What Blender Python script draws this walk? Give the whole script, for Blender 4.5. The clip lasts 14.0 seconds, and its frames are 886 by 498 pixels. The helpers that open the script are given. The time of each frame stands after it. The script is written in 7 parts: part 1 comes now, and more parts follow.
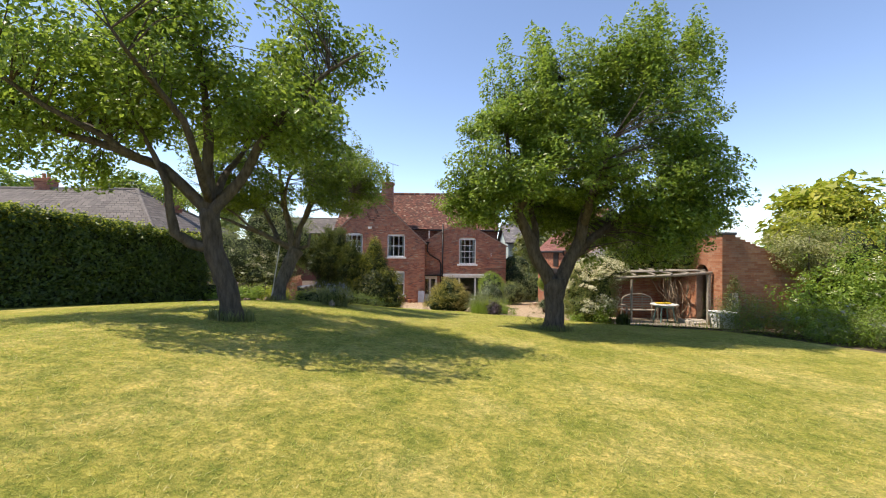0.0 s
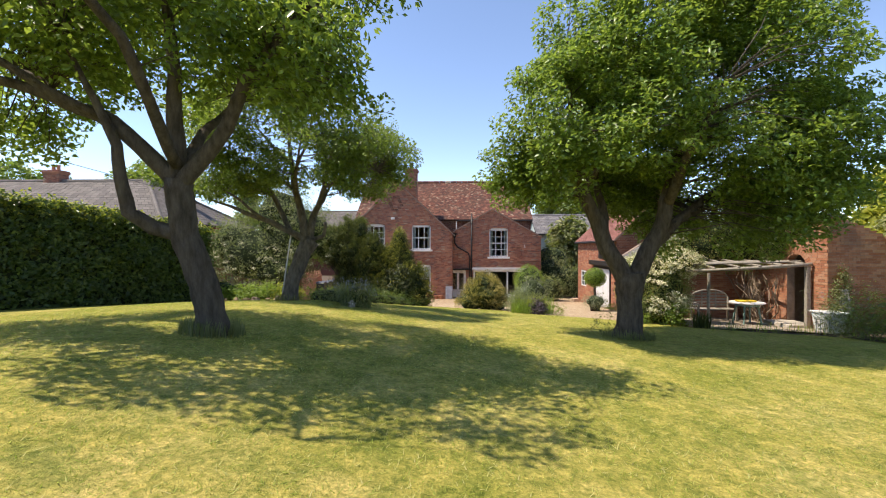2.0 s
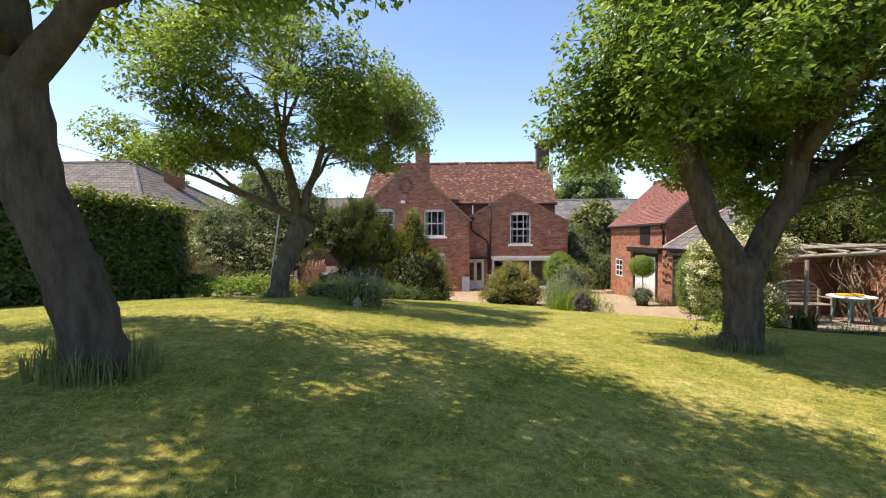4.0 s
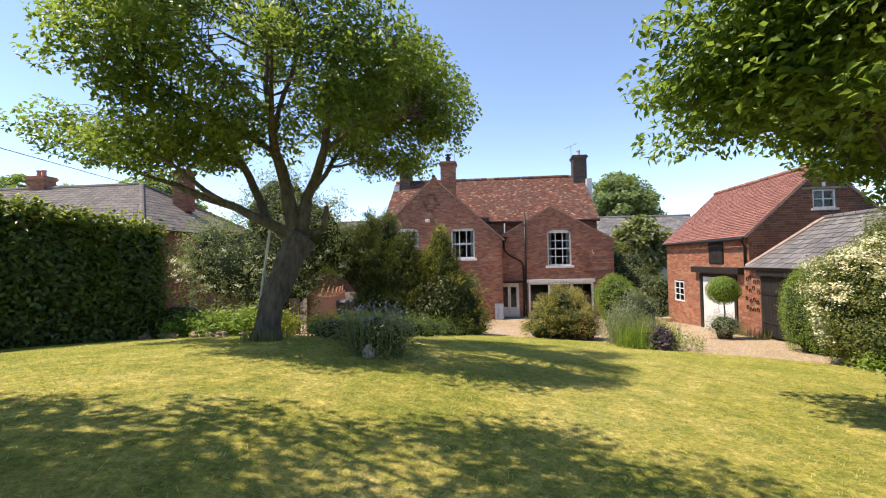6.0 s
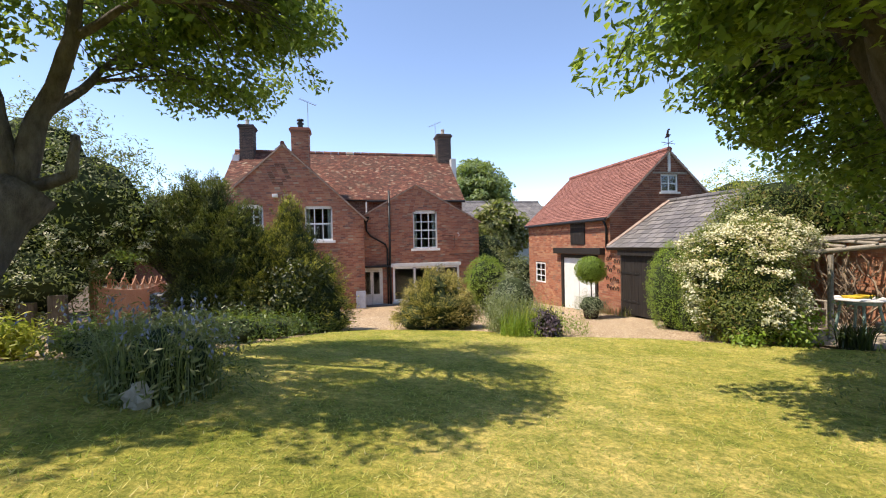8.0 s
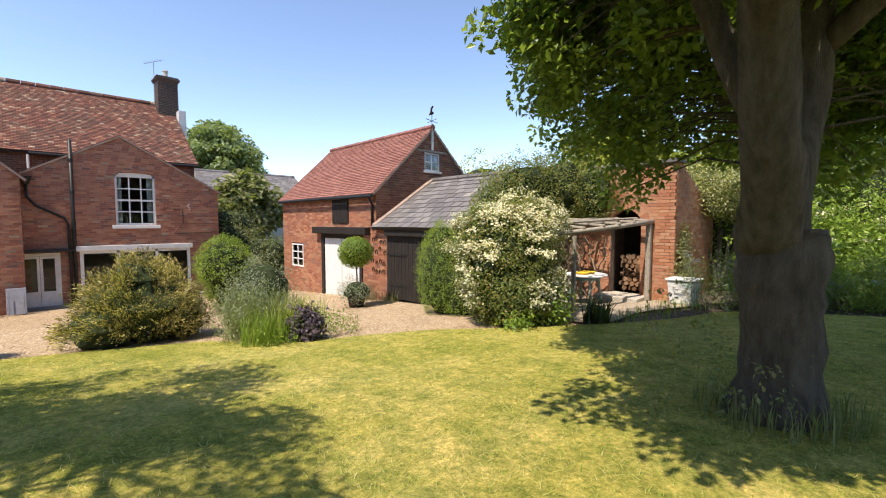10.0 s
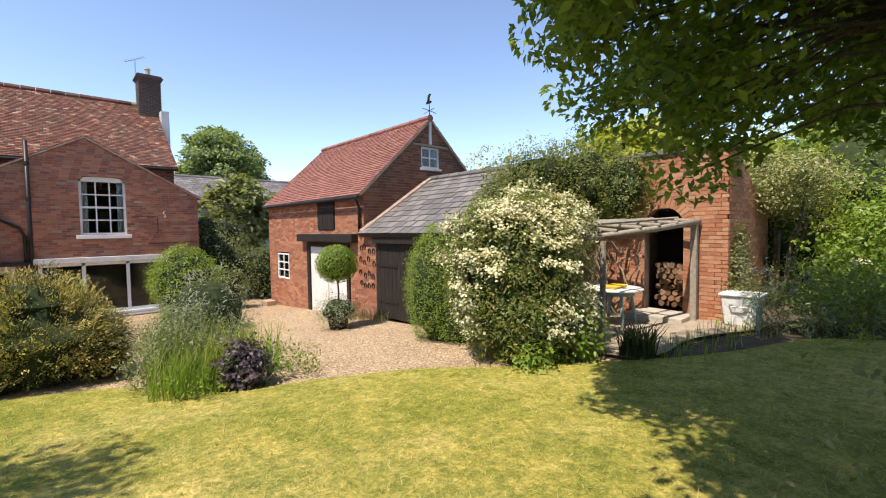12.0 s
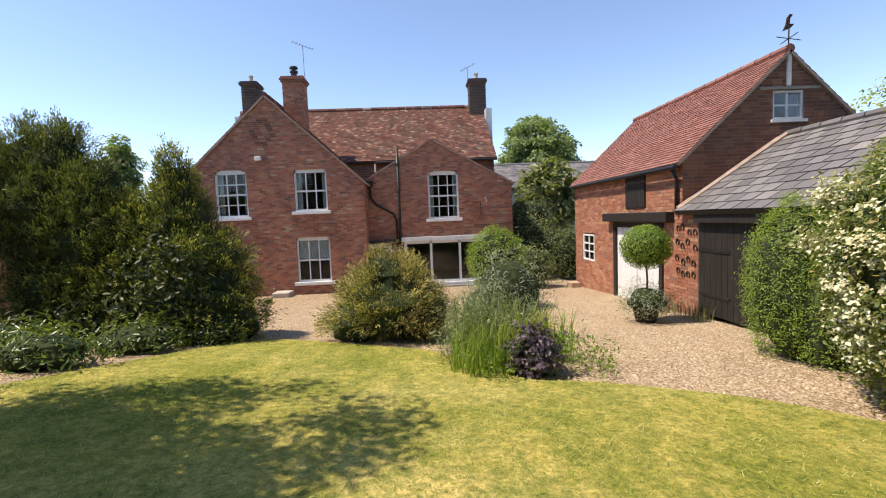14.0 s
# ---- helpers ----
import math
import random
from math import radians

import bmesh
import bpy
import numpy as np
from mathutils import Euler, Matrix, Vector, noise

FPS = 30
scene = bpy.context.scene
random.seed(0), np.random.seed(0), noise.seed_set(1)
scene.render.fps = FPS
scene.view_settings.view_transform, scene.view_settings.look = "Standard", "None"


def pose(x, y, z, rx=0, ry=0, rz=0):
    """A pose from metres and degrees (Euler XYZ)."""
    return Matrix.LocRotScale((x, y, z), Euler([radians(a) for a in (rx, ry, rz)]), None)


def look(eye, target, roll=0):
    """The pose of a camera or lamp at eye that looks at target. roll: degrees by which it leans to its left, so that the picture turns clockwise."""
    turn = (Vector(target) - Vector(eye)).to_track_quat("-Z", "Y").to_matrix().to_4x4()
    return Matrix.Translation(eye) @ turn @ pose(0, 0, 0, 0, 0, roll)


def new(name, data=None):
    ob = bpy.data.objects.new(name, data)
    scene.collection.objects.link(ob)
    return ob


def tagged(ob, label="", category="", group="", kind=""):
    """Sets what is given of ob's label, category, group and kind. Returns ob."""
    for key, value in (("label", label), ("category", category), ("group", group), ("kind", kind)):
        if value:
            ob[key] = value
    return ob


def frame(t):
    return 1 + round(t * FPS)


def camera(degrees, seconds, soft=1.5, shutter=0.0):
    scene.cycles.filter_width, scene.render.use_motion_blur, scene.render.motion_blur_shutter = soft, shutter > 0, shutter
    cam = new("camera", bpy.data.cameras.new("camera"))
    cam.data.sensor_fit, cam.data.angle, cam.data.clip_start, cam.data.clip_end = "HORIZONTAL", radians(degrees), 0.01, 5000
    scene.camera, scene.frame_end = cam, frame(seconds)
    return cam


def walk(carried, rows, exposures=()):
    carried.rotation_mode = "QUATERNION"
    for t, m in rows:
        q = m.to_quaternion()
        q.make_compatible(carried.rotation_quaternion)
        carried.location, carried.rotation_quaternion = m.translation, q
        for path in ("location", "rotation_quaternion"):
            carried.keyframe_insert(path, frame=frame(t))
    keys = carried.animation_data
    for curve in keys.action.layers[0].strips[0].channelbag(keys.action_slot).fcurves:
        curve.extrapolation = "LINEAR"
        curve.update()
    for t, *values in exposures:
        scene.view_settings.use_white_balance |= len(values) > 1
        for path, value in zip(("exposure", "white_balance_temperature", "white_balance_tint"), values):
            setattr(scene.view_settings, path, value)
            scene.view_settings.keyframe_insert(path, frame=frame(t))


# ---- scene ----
cam = camera(91.3, 14.0, soft=1.1)
PATH = [
    (0, (0.112, 0.022, 1.542), (0.127, 2.022, 1.564), 0.6),
    (0.5, (-0.09, 0.571, 1.508), (-0.14, 2.571, 1.521), 0.2),
    (1, (-0.278, 1.189, 1.536), (-0.356, 3.188, 1.535), 0.1),
    (1.5, (-0.362, 1.808, 1.454), (-0.448, 3.806, 1.456), 0.1),
    (2, (-0.452, 2.534, 1.426), (-0.531, 4.532, 1.419), 0.1),
    (2.5, (-0.581, 3.225, 1.381), (-0.647, 5.223, 1.355), 0.2),
    (3, (-0.762, 3.95, 1.34), (-0.823, 5.948, 1.293), 0.2),
    (3.5, (-0.891, 4.603, 1.271), (-0.98, 6.6, 1.219), -0.0),
    (3.7, (-0.986, 4.901, 1.249), (-1.082, 6.897, 1.192), -0.1),
    (5.8, (-1.565, 7.743, 1.155), (-1.785, 9.73, 1.204), -0.9),
    (6, (-1.619, 7.985, 1.149), (-1.833, 9.973, 1.206), -1.1),
    (6.5, (-1.761, 8.575, 1.119), (-1.918, 10.568, 1.178), -1.4),
    (7, (-1.862, 9.135, 1.094), (-1.896, 11.134, 1.138), -1.5),
    (7.5, (-1.883, 9.753, 1.03), (-1.71, 11.745, 1.047), -1.5),
    (8, (-1.814, 10.277, 0.975), (-1.378, 12.229, 0.954), -1.2),
    (8.5, (-1.667, 10.814, 0.939), (-0.935, 12.675, 0.878), -0.4),
    (9, (-1.439, 11.367, 0.906), (-0.426, 13.089, 0.816), 0.1),
    (9.2, (-1.342, 11.563, 0.907), (-0.229, 13.222, 0.805), 0.1),
    (11.3, (0.11, 13.208, 0.865), (1.63, 14.504, 0.752), -0.3),
    (11.5, (0.289, 13.305, 0.882), (1.781, 14.632, 0.774), -0.5),
    (12, (0.776, 13.487, 0.847), (2.118, 14.967, 0.753), -0.8),
    (12.5, (1.094, 13.714, 0.815), (2.17, 15.396, 0.714), -1.0),
    (12.7, (1.168, 13.858, 0.807), (2.111, 15.618, 0.702), -1.2),
    (13, (1.186, 13.926, 0.82), (1.912, 15.785, 0.701), -1.4),
    (13.5, (1.204, 14.047, 0.827), (1.578, 16.007, 0.691), -1.9),
    (14, (1.267, 14.155, 0.799), (1.355, 16.148, 0.657), -2.3),
]
# the picture brightens a little under the trees
walk(cam, [(t, look(eye, target, roll)) for t, eye, target, roll in PATH],
     [(0, 1.0), (1, 1.0), (3, 1.15), (3.7, 1.17), (6, 1.12), (9, 1.13), (11.5, 1.12), (12.5, 1.04), (13.5, 0.99), (14, 0.99)])

# ---------- light ----------
SUN_EL, SUN_AZ = radians(61), radians(6)      # height, and how far the sun stands towards the garden from due -x
to_sun = Vector((-math.cos(SUN_EL) * math.cos(SUN_AZ), -math.cos(SUN_EL) * math.sin(SUN_AZ), math.sin(SUN_EL)))
world = bpy.data.worlds.new("sky")
scene.world = world
world.use_nodes = True
wn = world.node_tree.nodes
sky = wn.new("ShaderNodeTexSky")
sky.sky_type, sky.sun_disc = "NISHITA", False
sky.altitude = 1600
sky.sun_elevation, sky.sun_rotation = SUN_EL, math.atan2(to_sun.x, to_sun.y)
sky.air_density, sky.dust_density, sky.ozone_density = 0.85, 0.04, 1.1
wn["Background"].inputs["Strength"].default_value = 0.15
world.node_tree.links.new(sky.outputs[0], wn["Background"].inputs["Color"])
sun_data = bpy.data.lights.new("sun", "SUN")
sun_data.energy, sun_data.angle, sun_data.color = 3.55, radians(0.55), (1.0, 0.93, 0.82)
sun = new("sun", sun_data)
sun.matrix_world = look(to_sun * 60, (0, 0, 0))
scene.view_settings.use_white_balance = True
scene.view_settings.white_balance_temperature, scene.view_settings.white_balance_tint = 6950, 14

# ---------- materials ----------
def material(name, rough=0.8, metal=0.0, spec=0.3):
    m = bpy.data.materials.new(name)
    m.use_nodes = True
    b = m.node_tree.nodes["Principled BSDF"]
    b.inputs["Roughness"].default_value = rough
    b.inputs["Metallic"].default_value = metal
    b.inputs["Specular IOR Level"].default_value = spec
    return m, m.node_tree, b


def ramp(nt, fac, stops):
    r = nt.nodes.new("ShaderNodeValToRGB")
    el = r.color_ramp.elements
    while len(el) < len(stops):
        el.new(0.5)
    for e, (p, c) in zip(el, stops):
        e.position, e.color = p, (*c, 1)
    nt.links.new(fac, r.inputs[0])
    return r.outputs[0]


def noise_tex(nt, scale, detail=4, rough=0.6, stretch=None):
    co = nt.nodes.new("ShaderNodeNewGeometry").outputs["Position"]
    if stretch:
        mp = nt.nodes.new("ShaderNodeMapping")
        mp.inputs["Scale"].default_value = stretch
        nt.links.new(co, mp.inputs[0])
        co = mp.outputs[0]
    n = nt.nodes.new("ShaderNodeTexNoise")
    n.inputs["Scale"].default_value, n.inputs["Detail"].default_value, n.inputs["Roughness"].default_value = scale, detail, rough
    nt.links.new(co, n.inputs["Vector"])
    return n.outputs[0]


def mix(nt, a, b, fac, mode="MIX"):
    n = nt.nodes.new("ShaderNodeMix")
    n.data_type, n.blend_type = "RGBA", mode
    for sock, v in ((n.inputs[6], a), (n.inputs[7], b), (n.inputs[0], fac)):
        if isinstance(v, bpy.types.NodeSocket):
            nt.links.new(v, sock)
        else:
            sock.default_value = (*v, 1) if isinstance(v, tuple) else v
    return n.outputs[2]


def bump(nt, b, height, strength=0.5, dist=0.02):
    n = nt.nodes.new("ShaderNodeBump")
    n.inputs["Strength"].default_value, n.inputs["Distance"].default_value = strength, dist
    nt.links.new(height, n.inputs["Height"])
    nt.links.new(n.outputs[0], b.inputs["Normal"])


def vary(nt):
    """A random number for each piece: by object and by island together."""
    o = nt.nodes.new("ShaderNodeObjectInfo").outputs["Random"]
    g = nt.nodes.new("ShaderNodeNewGeometry").outputs["Random Per Island"]
    a = nt.nodes.new("ShaderNodeMath")
    a.operation = "ADD"
    nt.links.new(o, a.inputs[0]), nt.links.new(g, a.inputs[1])
    f = nt.nodes.new("ShaderNodeMath")
    f.operation = "FRACT"
    nt.links.new(a.outputs[0], f.inputs[0])
    return f.outputs[0]


def plain(name, c1, c2, rough=0.7, scale=6.0, metal=0.0, spec=0.3, bumpy=0.15, stretch=None, dist=0.01):
    """Paint, wood, metal or stone: two tones by a coarse and a fine noise."""
    m, nt, b = material(name, rough, metal, spec)
    c = ramp(nt, noise_tex(nt, scale, 6, 0.65, stretch), [(0.3, c1), (0.7, c2)])
    fine = noise_tex(nt, scale * 9, 3, 0.6, stretch)
    c = mix(nt, c, ramp(nt, fine, [(0.25, (0.6, 0.6, 0.6)), (0.75, (1, 1, 1))]), 0.5, "MULTIPLY")
    nt.links.new(c, b.inputs["Base Color"])
    bump(nt, b, fine, bumpy, dist)
    return m


def pieces(name, stops, rough=0.85, dirt=(0.25, 0.2, 0.16), dirt_amount=0.5, grain=40, relief=0.35, patch=1.3):
    """Bricks, tiles, slates: a tone for each piece, grain, and blotches of weather over many."""
    m, nt, b = material(name, rough, 0, 0.25)
    c = ramp(nt, vary(nt), stops)
    g = noise_tex(nt, grain, 5, 0.65)
    c = mix(nt, c, ramp(nt, g, [(0.3, (0.62, 0.6, 0.58)), (0.7, (1.08, 1.05, 1.0))]), 0.6, "MULTIPLY")
    blot = ramp(nt, noise_tex(nt, patch, 5, 0.7), [(0.42, (0, 0, 0)), (0.72, (1, 1, 1))])
    f = nt.nodes.new("ShaderNodeMath")
    f.operation = "MULTIPLY"
    f.inputs[1].default_value = dirt_amount
    nt.links.new(blot, f.inputs[0])
    c = mix(nt, c, dirt, f.outputs[0])
    nt.links.new(c, b.inputs["Base Color"])
    bump(nt, b, g, relief, 0.01)
    return m


def leafy(name, stops, through_light=0.38, rough=0.5):
    m, nt, b = material(name, rough, 0, 0.45)
    c = ramp(nt, vary(nt), stops)
    c = mix(nt, c, ramp(nt, noise_tex(nt, 0.9, 3), [(0.3, (0.75, 0.8, 0.7)), (0.7, (1.15, 1.1, 1.0))]), 0.7, "MULTIPLY")
    nt.links.new(c, b.inputs["Base Color"])
    t = nt.nodes.new("ShaderNodeBsdfTranslucent")
    nt.links.new(mix(nt, c, (0.46, 0.60, 0.07), 0.5), t.inputs["Color"])
    s = nt.nodes.new("ShaderNodeMixShader")
    s.inputs[0].default_value = through_light
    nt.links.new(b.outputs[0], s.inputs[1]), nt.links.new(t.outputs[0], s.inputs[2])
    nt.links.new(s.outputs[0], nt.nodes["Material Output"].inputs["Surface"])
    return m


def glazing(name, tint=(0.9, 0.95, 0.95), base=0.06):
    m, nt, b = material(name, 0.02)
    tr, gl = nt.nodes.new("ShaderNodeBsdfTransparent"), nt.nodes.new("ShaderNodeBsdfGlossy")
    tr.inputs["Color"].default_value = (*tint, 1)
    gl.inputs["Roughness"].default_value = 0.02
    fr = nt.nodes.new("ShaderNodeFresnel")
    fr.inputs["IOR"].default_value = 1.38
    s = nt.nodes.new("ShaderNodeMixShader")
    nt.links.new(fr.outputs[0], s.inputs[0]), nt.links.new(tr.outputs[0], s.inputs[1]), nt.links.new(gl.outputs[0], s.inputs[2])
    nt.links.new(s.outputs[0], nt.nodes["Material Output"].inputs["Surface"])
    return m


BRICK = pieces("red_brick", [(0, (0.265, 0.105, 0.073)), (0.3, (0.355, 0.140, 0.090)), (0.6, (0.430, 0.183, 0.112)), (0.82, (0.480, 0.240, 0.148)), (0.94, (0.170, 0.092, 0.082)), (1, (0.500, 0.370, 0.255))], dirt=(0.185, 0.108, 0.084), dirt_amount=0.4)
BRICK_BARN = pieces("barn_brick", [(0, (0.285, 0.104, 0.063)), (0.35, (0.380, 0.146, 0.084)), (0.7, (0.437, 0.195, 0.112)), (0.93, (0.494, 0.268, 0.154)), (1, (0.209, 0.110, 0.084))], dirt=(0.228, 0.146, 0.112), dirt_amount=0.4)
# darker, browner brick than the barn's side walls, with stronger blotches
BRICK_GABLE = pieces("dark_brown_brick", [(0, (0.15, 0.065, 0.045)), (0.4, (0.21, 0.085, 0.055)), (0.75, (0.27, 0.11, 0.065)), (1, (0.30, 0.16, 0.10))], dirt=(0.12, 0.085, 0.06), dirt_amount=0.7)
BRICK_BLUE = pieces("burnt_brick", [(0, (0.055, 0.048, 0.046)), (0.6, (0.085, 0.065, 0.06)), (1, (0.13, 0.085, 0.07))], dirt=(0.06, 0.05, 0.045))
BRICK_ORANGE = pieces("orange_brick", [(0, (0.370, 0.146, 0.078)), (0.5, (0.458, 0.202, 0.111)), (1, (0.510, 0.280, 0.169))], dirt=(0.264, 0.157, 0.117), dirt_amount=0.35)
MORTAR = plain("mortar", (0.26, 0.18, 0.14), (0.42, 0.32, 0.26), 0.95, 5)
TILE_OLD = pieces("old_clay_tile", [(0, (0.095, 0.045, 0.038)), (0.4, (0.16, 0.067, 0.05)), (0.7, (0.215, 0.085, 0.06)), (0.9, (0.30, 0.145, 0.095)), (0.96, (0.42, 0.33, 0.24)), (1, (0.16, 0.09, 0.07))], dirt=(0.10, 0.075, 0.055), dirt_amount=0.6, patch=0.9)
TILE_NEW = pieces("red_clay_tile", [(0, (0.22, 0.098, 0.08)), (0.5, (0.28, 0.125, 0.10)), (1, (0.34, 0.16, 0.13))], dirt=(0.22, 0.10, 0.08), dirt_amount=0.3)
SLATE = pieces("grey_slate", [(0, (0.12, 0.115, 0.12)), (0.5, (0.17, 0.16, 0.165)), (0.9, (0.22, 0.21, 0.21)), (1, (0.27, 0.25, 0.23))], 0.6, dirt=(0.2, 0.18, 0.14), dirt_amount=0.35)
CONCRETE_TILE = pieces("concrete_tile", [(0, (0.12, 0.108, 0.10)), (1, (0.19, 0.17, 0.155))], dirt=(0.16, 0.14, 0.12), dirt_amount=0.4)
WHITE = plain("white_paint", (0.74, 0.74, 0.72), (0.84, 0.84, 0.82), 0.45, 4, bumpy=0.05)
OFFWHITE = plain("weathered_white_paint", (0.6, 0.59, 0.56), (0.8, 0.79, 0.76), 0.6, 3)
BLACK = plain("black_paint", (0.012, 0.012, 0.013), (0.03, 0.029, 0.028), 0.45, 5, bumpy=0.1)
BLACK_WOOD = plain("black_boards", (0.014, 0.012, 0.011), (0.04, 0.034, 0.03), 0.6, 3, stretch=(8, 8, 0.6))
DARK = plain("dark_interior", (0.03, 0.028, 0.026), (0.06, 0.055, 0.05), 0.9, 2)
PLASTER = plain("room_plaster", (0.16, 0.15, 0.14), (0.24, 0.23, 0.21), 0.9, 2)
GREENWALL = plain("pale_green_render", (0.36, 0.42, 0.38), (0.46, 0.52, 0.47), 0.9, 1.5)
OLDWOOD = plain("silvered_wood", (0.22, 0.19, 0.15), (0.42, 0.37, 0.30), 0.85, 5, stretch=(3, 3, 3), bumpy=0.4)
FENCEWOOD = plain("fence_wood", (0.36, 0.17, 0.09), (0.52, 0.28, 0.16), 0.8, 3, stretch=(8, 8, 0.8))
SLEEPER = plain("old_sleeper", (0.09, 0.07, 0.055), (0.2, 0.16, 0.12), 0.9, 4, stretch=(8, 8, 0.6), bumpy=0.6)
BARK = plain("bark", (0.065, 0.05, 0.038), (0.19, 0.155, 0.12), 0.95, 5, stretch=(2.5, 2.5, 0.7), bumpy=1.0, dist=0.04)
BARK_PALE = plain("pale_bark", (0.08, 0.066, 0.052), (0.25, 0.215, 0.175), 0.95, 5, stretch=(2.2, 2.2, 0.8), bumpy=1.0, dist=0.04)
TWIG = plain("dry_stem", (0.17, 0.12, 0.08), (0.34, 0.26, 0.18), 0.9, 8)
IRON = plain("rusty_iron", (0.04, 0.03, 0.025), (0.10, 0.06, 0.04), 0.7, 12, metal=0.5)
STEEL = plain("grey_metal", (0.3, 0.3, 0.3), (0.42, 0.42, 0.42), 0.35, 9, metal=0.8)
LEADW = plain("pale_lead", (0.5, 0.51, 0.52), (0.66, 0.67, 0.67), 0.6, 3)
STONE = plain("pale_stone", (0.36, 0.32, 0.26), (0.55, 0.5, 0.42), 0.9, 4, bumpy=0.4)
SOIL = plain("soil", (0.07, 0.05, 0.035), (0.16, 0.12, 0.085), 1.0, 3, bumpy=0.6, dist=0.04)
TERRACOTTA = plain("terracotta", (0.4, 0.16, 0.09), (0.5, 0.23, 0.13), 0.8, 5)
GREENPAINT = plain("green_grey_paint", (0.16, 0.26, 0.22), (0.26, 0.36, 0.31), 0.6, 5)
BINPLASTIC = plain("grey_plastic", (0.06, 0.065, 0.07), (0.1, 0.105, 0.11), 0.5, 4)
CURTAIN = plain("pale_curtain", (0.6, 0.58, 0.55), (0.78, 0.76, 0.72), 0.9, 3)
YELLOW = plain("yellow_plastic", (0.7, 0.45, 0.03), (0.8, 0.55, 0.05), 0.5, 5)
LOGEND = pieces("cut_log", [(0, (0.14, 0.075, 0.04)), (0.5, (0.25, 0.14, 0.075)), (1, (0.36, 0.22, 0.125))])
GLASS = glazing("window_glass")

def lawn_material():
    m, nt, b = material("mown_lawn", 0.9, 0, 0.15)
    big = ramp(nt, noise_tex(nt, 0.55, 5, 0.65), [(0.3, (0.27, 0.28, 0.055)), (0.5, (0.42, 0.37, 0.11)), (0.7, (0.57, 0.47, 0.2))])
    mid = ramp(nt, noise_tex(nt, 7.0, 6, 0.8), [(0.36, (0.38, 0.50, 0.28)), (0.62, (1.42, 1.28, 1.25))])
    fine = noise_tex(nt, 70, 4, 0.7)
    c = mix(nt, big, mid, 0.75, "MULTIPLY")
    c = mix(nt, c, ramp(nt, noise_tex(nt, 2.6, 4, 0.7, (1.0, 0.55, 1.0)), [(0.36, (0.55, 0.68, 0.48)), (0.62, (1.18, 1.12, 1.12))]), 0.7, "MULTIPLY")
    c = mix(nt, c, ramp(nt, noise_tex(nt, 24, 3, 0.7), [(0.36, (0.55, 0.64, 0.45)), (0.64, (1.28, 1.2, 1.15))]), 0.75, "MULTIPLY")
    c = mix(nt, c, ramp(nt, fine, [(0.25, (0.55, 0.6, 0.5)), (0.75, (1.2, 1.2, 1.15))]), 0.7, "MULTIPLY")
    nt.links.new(c, b.inputs["Base Color"])
    bump(nt, b, fine, 0.8, 0.03)
    return m


def gravel_material():
    m, nt, b = material("pea_gravel", 0.95, 0, 0.2)
    v = nt.nodes.new("ShaderNodeTexVoronoi")
    v.inputs["Scale"].default_value = 38
    nt.links.new(nt.nodes.new("ShaderNodeNewGeometry").outputs["Position"], v.inputs["Vector"])
    c = mix(nt, v.outputs["Color"], (0.0, 0.0, 0.0), 0.0)
    bw = nt.nodes.new("ShaderNodeRGBToBW")
    nt.links.new(c, bw.inputs[0])
    c = ramp(nt, bw.outputs[0], [(0.1, (0.22, 0.145, 0.085)), (0.45, (0.40, 0.29, 0.178)), (0.8, (0.55, 0.43, 0.285))])
    c = mix(nt, c, ramp(nt, noise_tex(nt, 1.2, 4), [(0.3, (0.75, 0.72, 0.7)), (0.7, (1.05, 1.03, 1.0))]), 0.6, "MULTIPLY")
    nt.links.new(c, b.inputs["Base Color"])
    bump(nt, b, v.outputs["Distance"], 0.9, 0.03)
    return m


DUST = plain("dusty_flags", (0.27, 0.215, 0.15), (0.43, 0.36, 0.27), 0.95, 3.5, bumpy=0.5, dist=0.02)
LAWN, GRAVEL = lawn_material(), gravel_material()
PEBBLE = pieces("pebble", [(0, (0.260, 0.184, 0.118)), (0.5, (0.446, 0.340, 0.227)), (1, (0.614, 0.524, 0.378))], dirt_amount=0.1)
BLADE = leafy("grass_blade", [(0, (0.2, 0.27, 0.035)), (0.4, (0.36, 0.39, 0.08)), (0.75, (0.52, 0.48, 0.16)), (1, (0.64, 0.55, 0.28))], 0.5, 0.7)
LEAF_A = leafy("leaf_fresh", [(0, (0.040, 0.082, 0.018)), (0.5, (0.112, 0.190, 0.036)), (1, (0.265, 0.365, 0.070))], 0.46, 0.36)
LEAF_B = leafy("leaf_deep", [(0, (0.042, 0.078, 0.018)), (0.5, (0.108, 0.168, 0.036)), (1, (0.260, 0.335, 0.068))], 0.46, 0.4)
LEAF_HEDGE = leafy("leaf_hedge", [(0, (0.022, 0.048, 0.011)), (0.5, (0.045, 0.085, 0.018)), (1, (0.125, 0.178, 0.034))], 0.3, 0.34)
LEAF_DARK = leafy("conifer_dark", [(0, (0.016, 0.026, 0.011)), (0.6, (0.038, 0.052, 0.016)), (0.9, (0.075, 0.088, 0.024)), (1, (0.150, 0.126, 0.038))], 0.2)
LEAF_BRONZE = leafy("shrub_bronze", [(0, (0.055, 0.055, 0.018)), (0.5, (0.14, 0.115, 0.035)), (1, (0.32, 0.25, 0.075))], 0.25)
LEAF_BRIGHT = leafy("leaf_bright", [(0, (0.10, 0.18, 0.02)), (0.5, (0.17, 0.27, 0.03)), (1, (0.28, 0.36, 0.05))], 0.4)
LEAF_YELLOW = leafy("leaf_yellow", [(0, (0.24, 0.27, 0.03)), (1, (0.45, 0.42, 0.05))], 0.4)
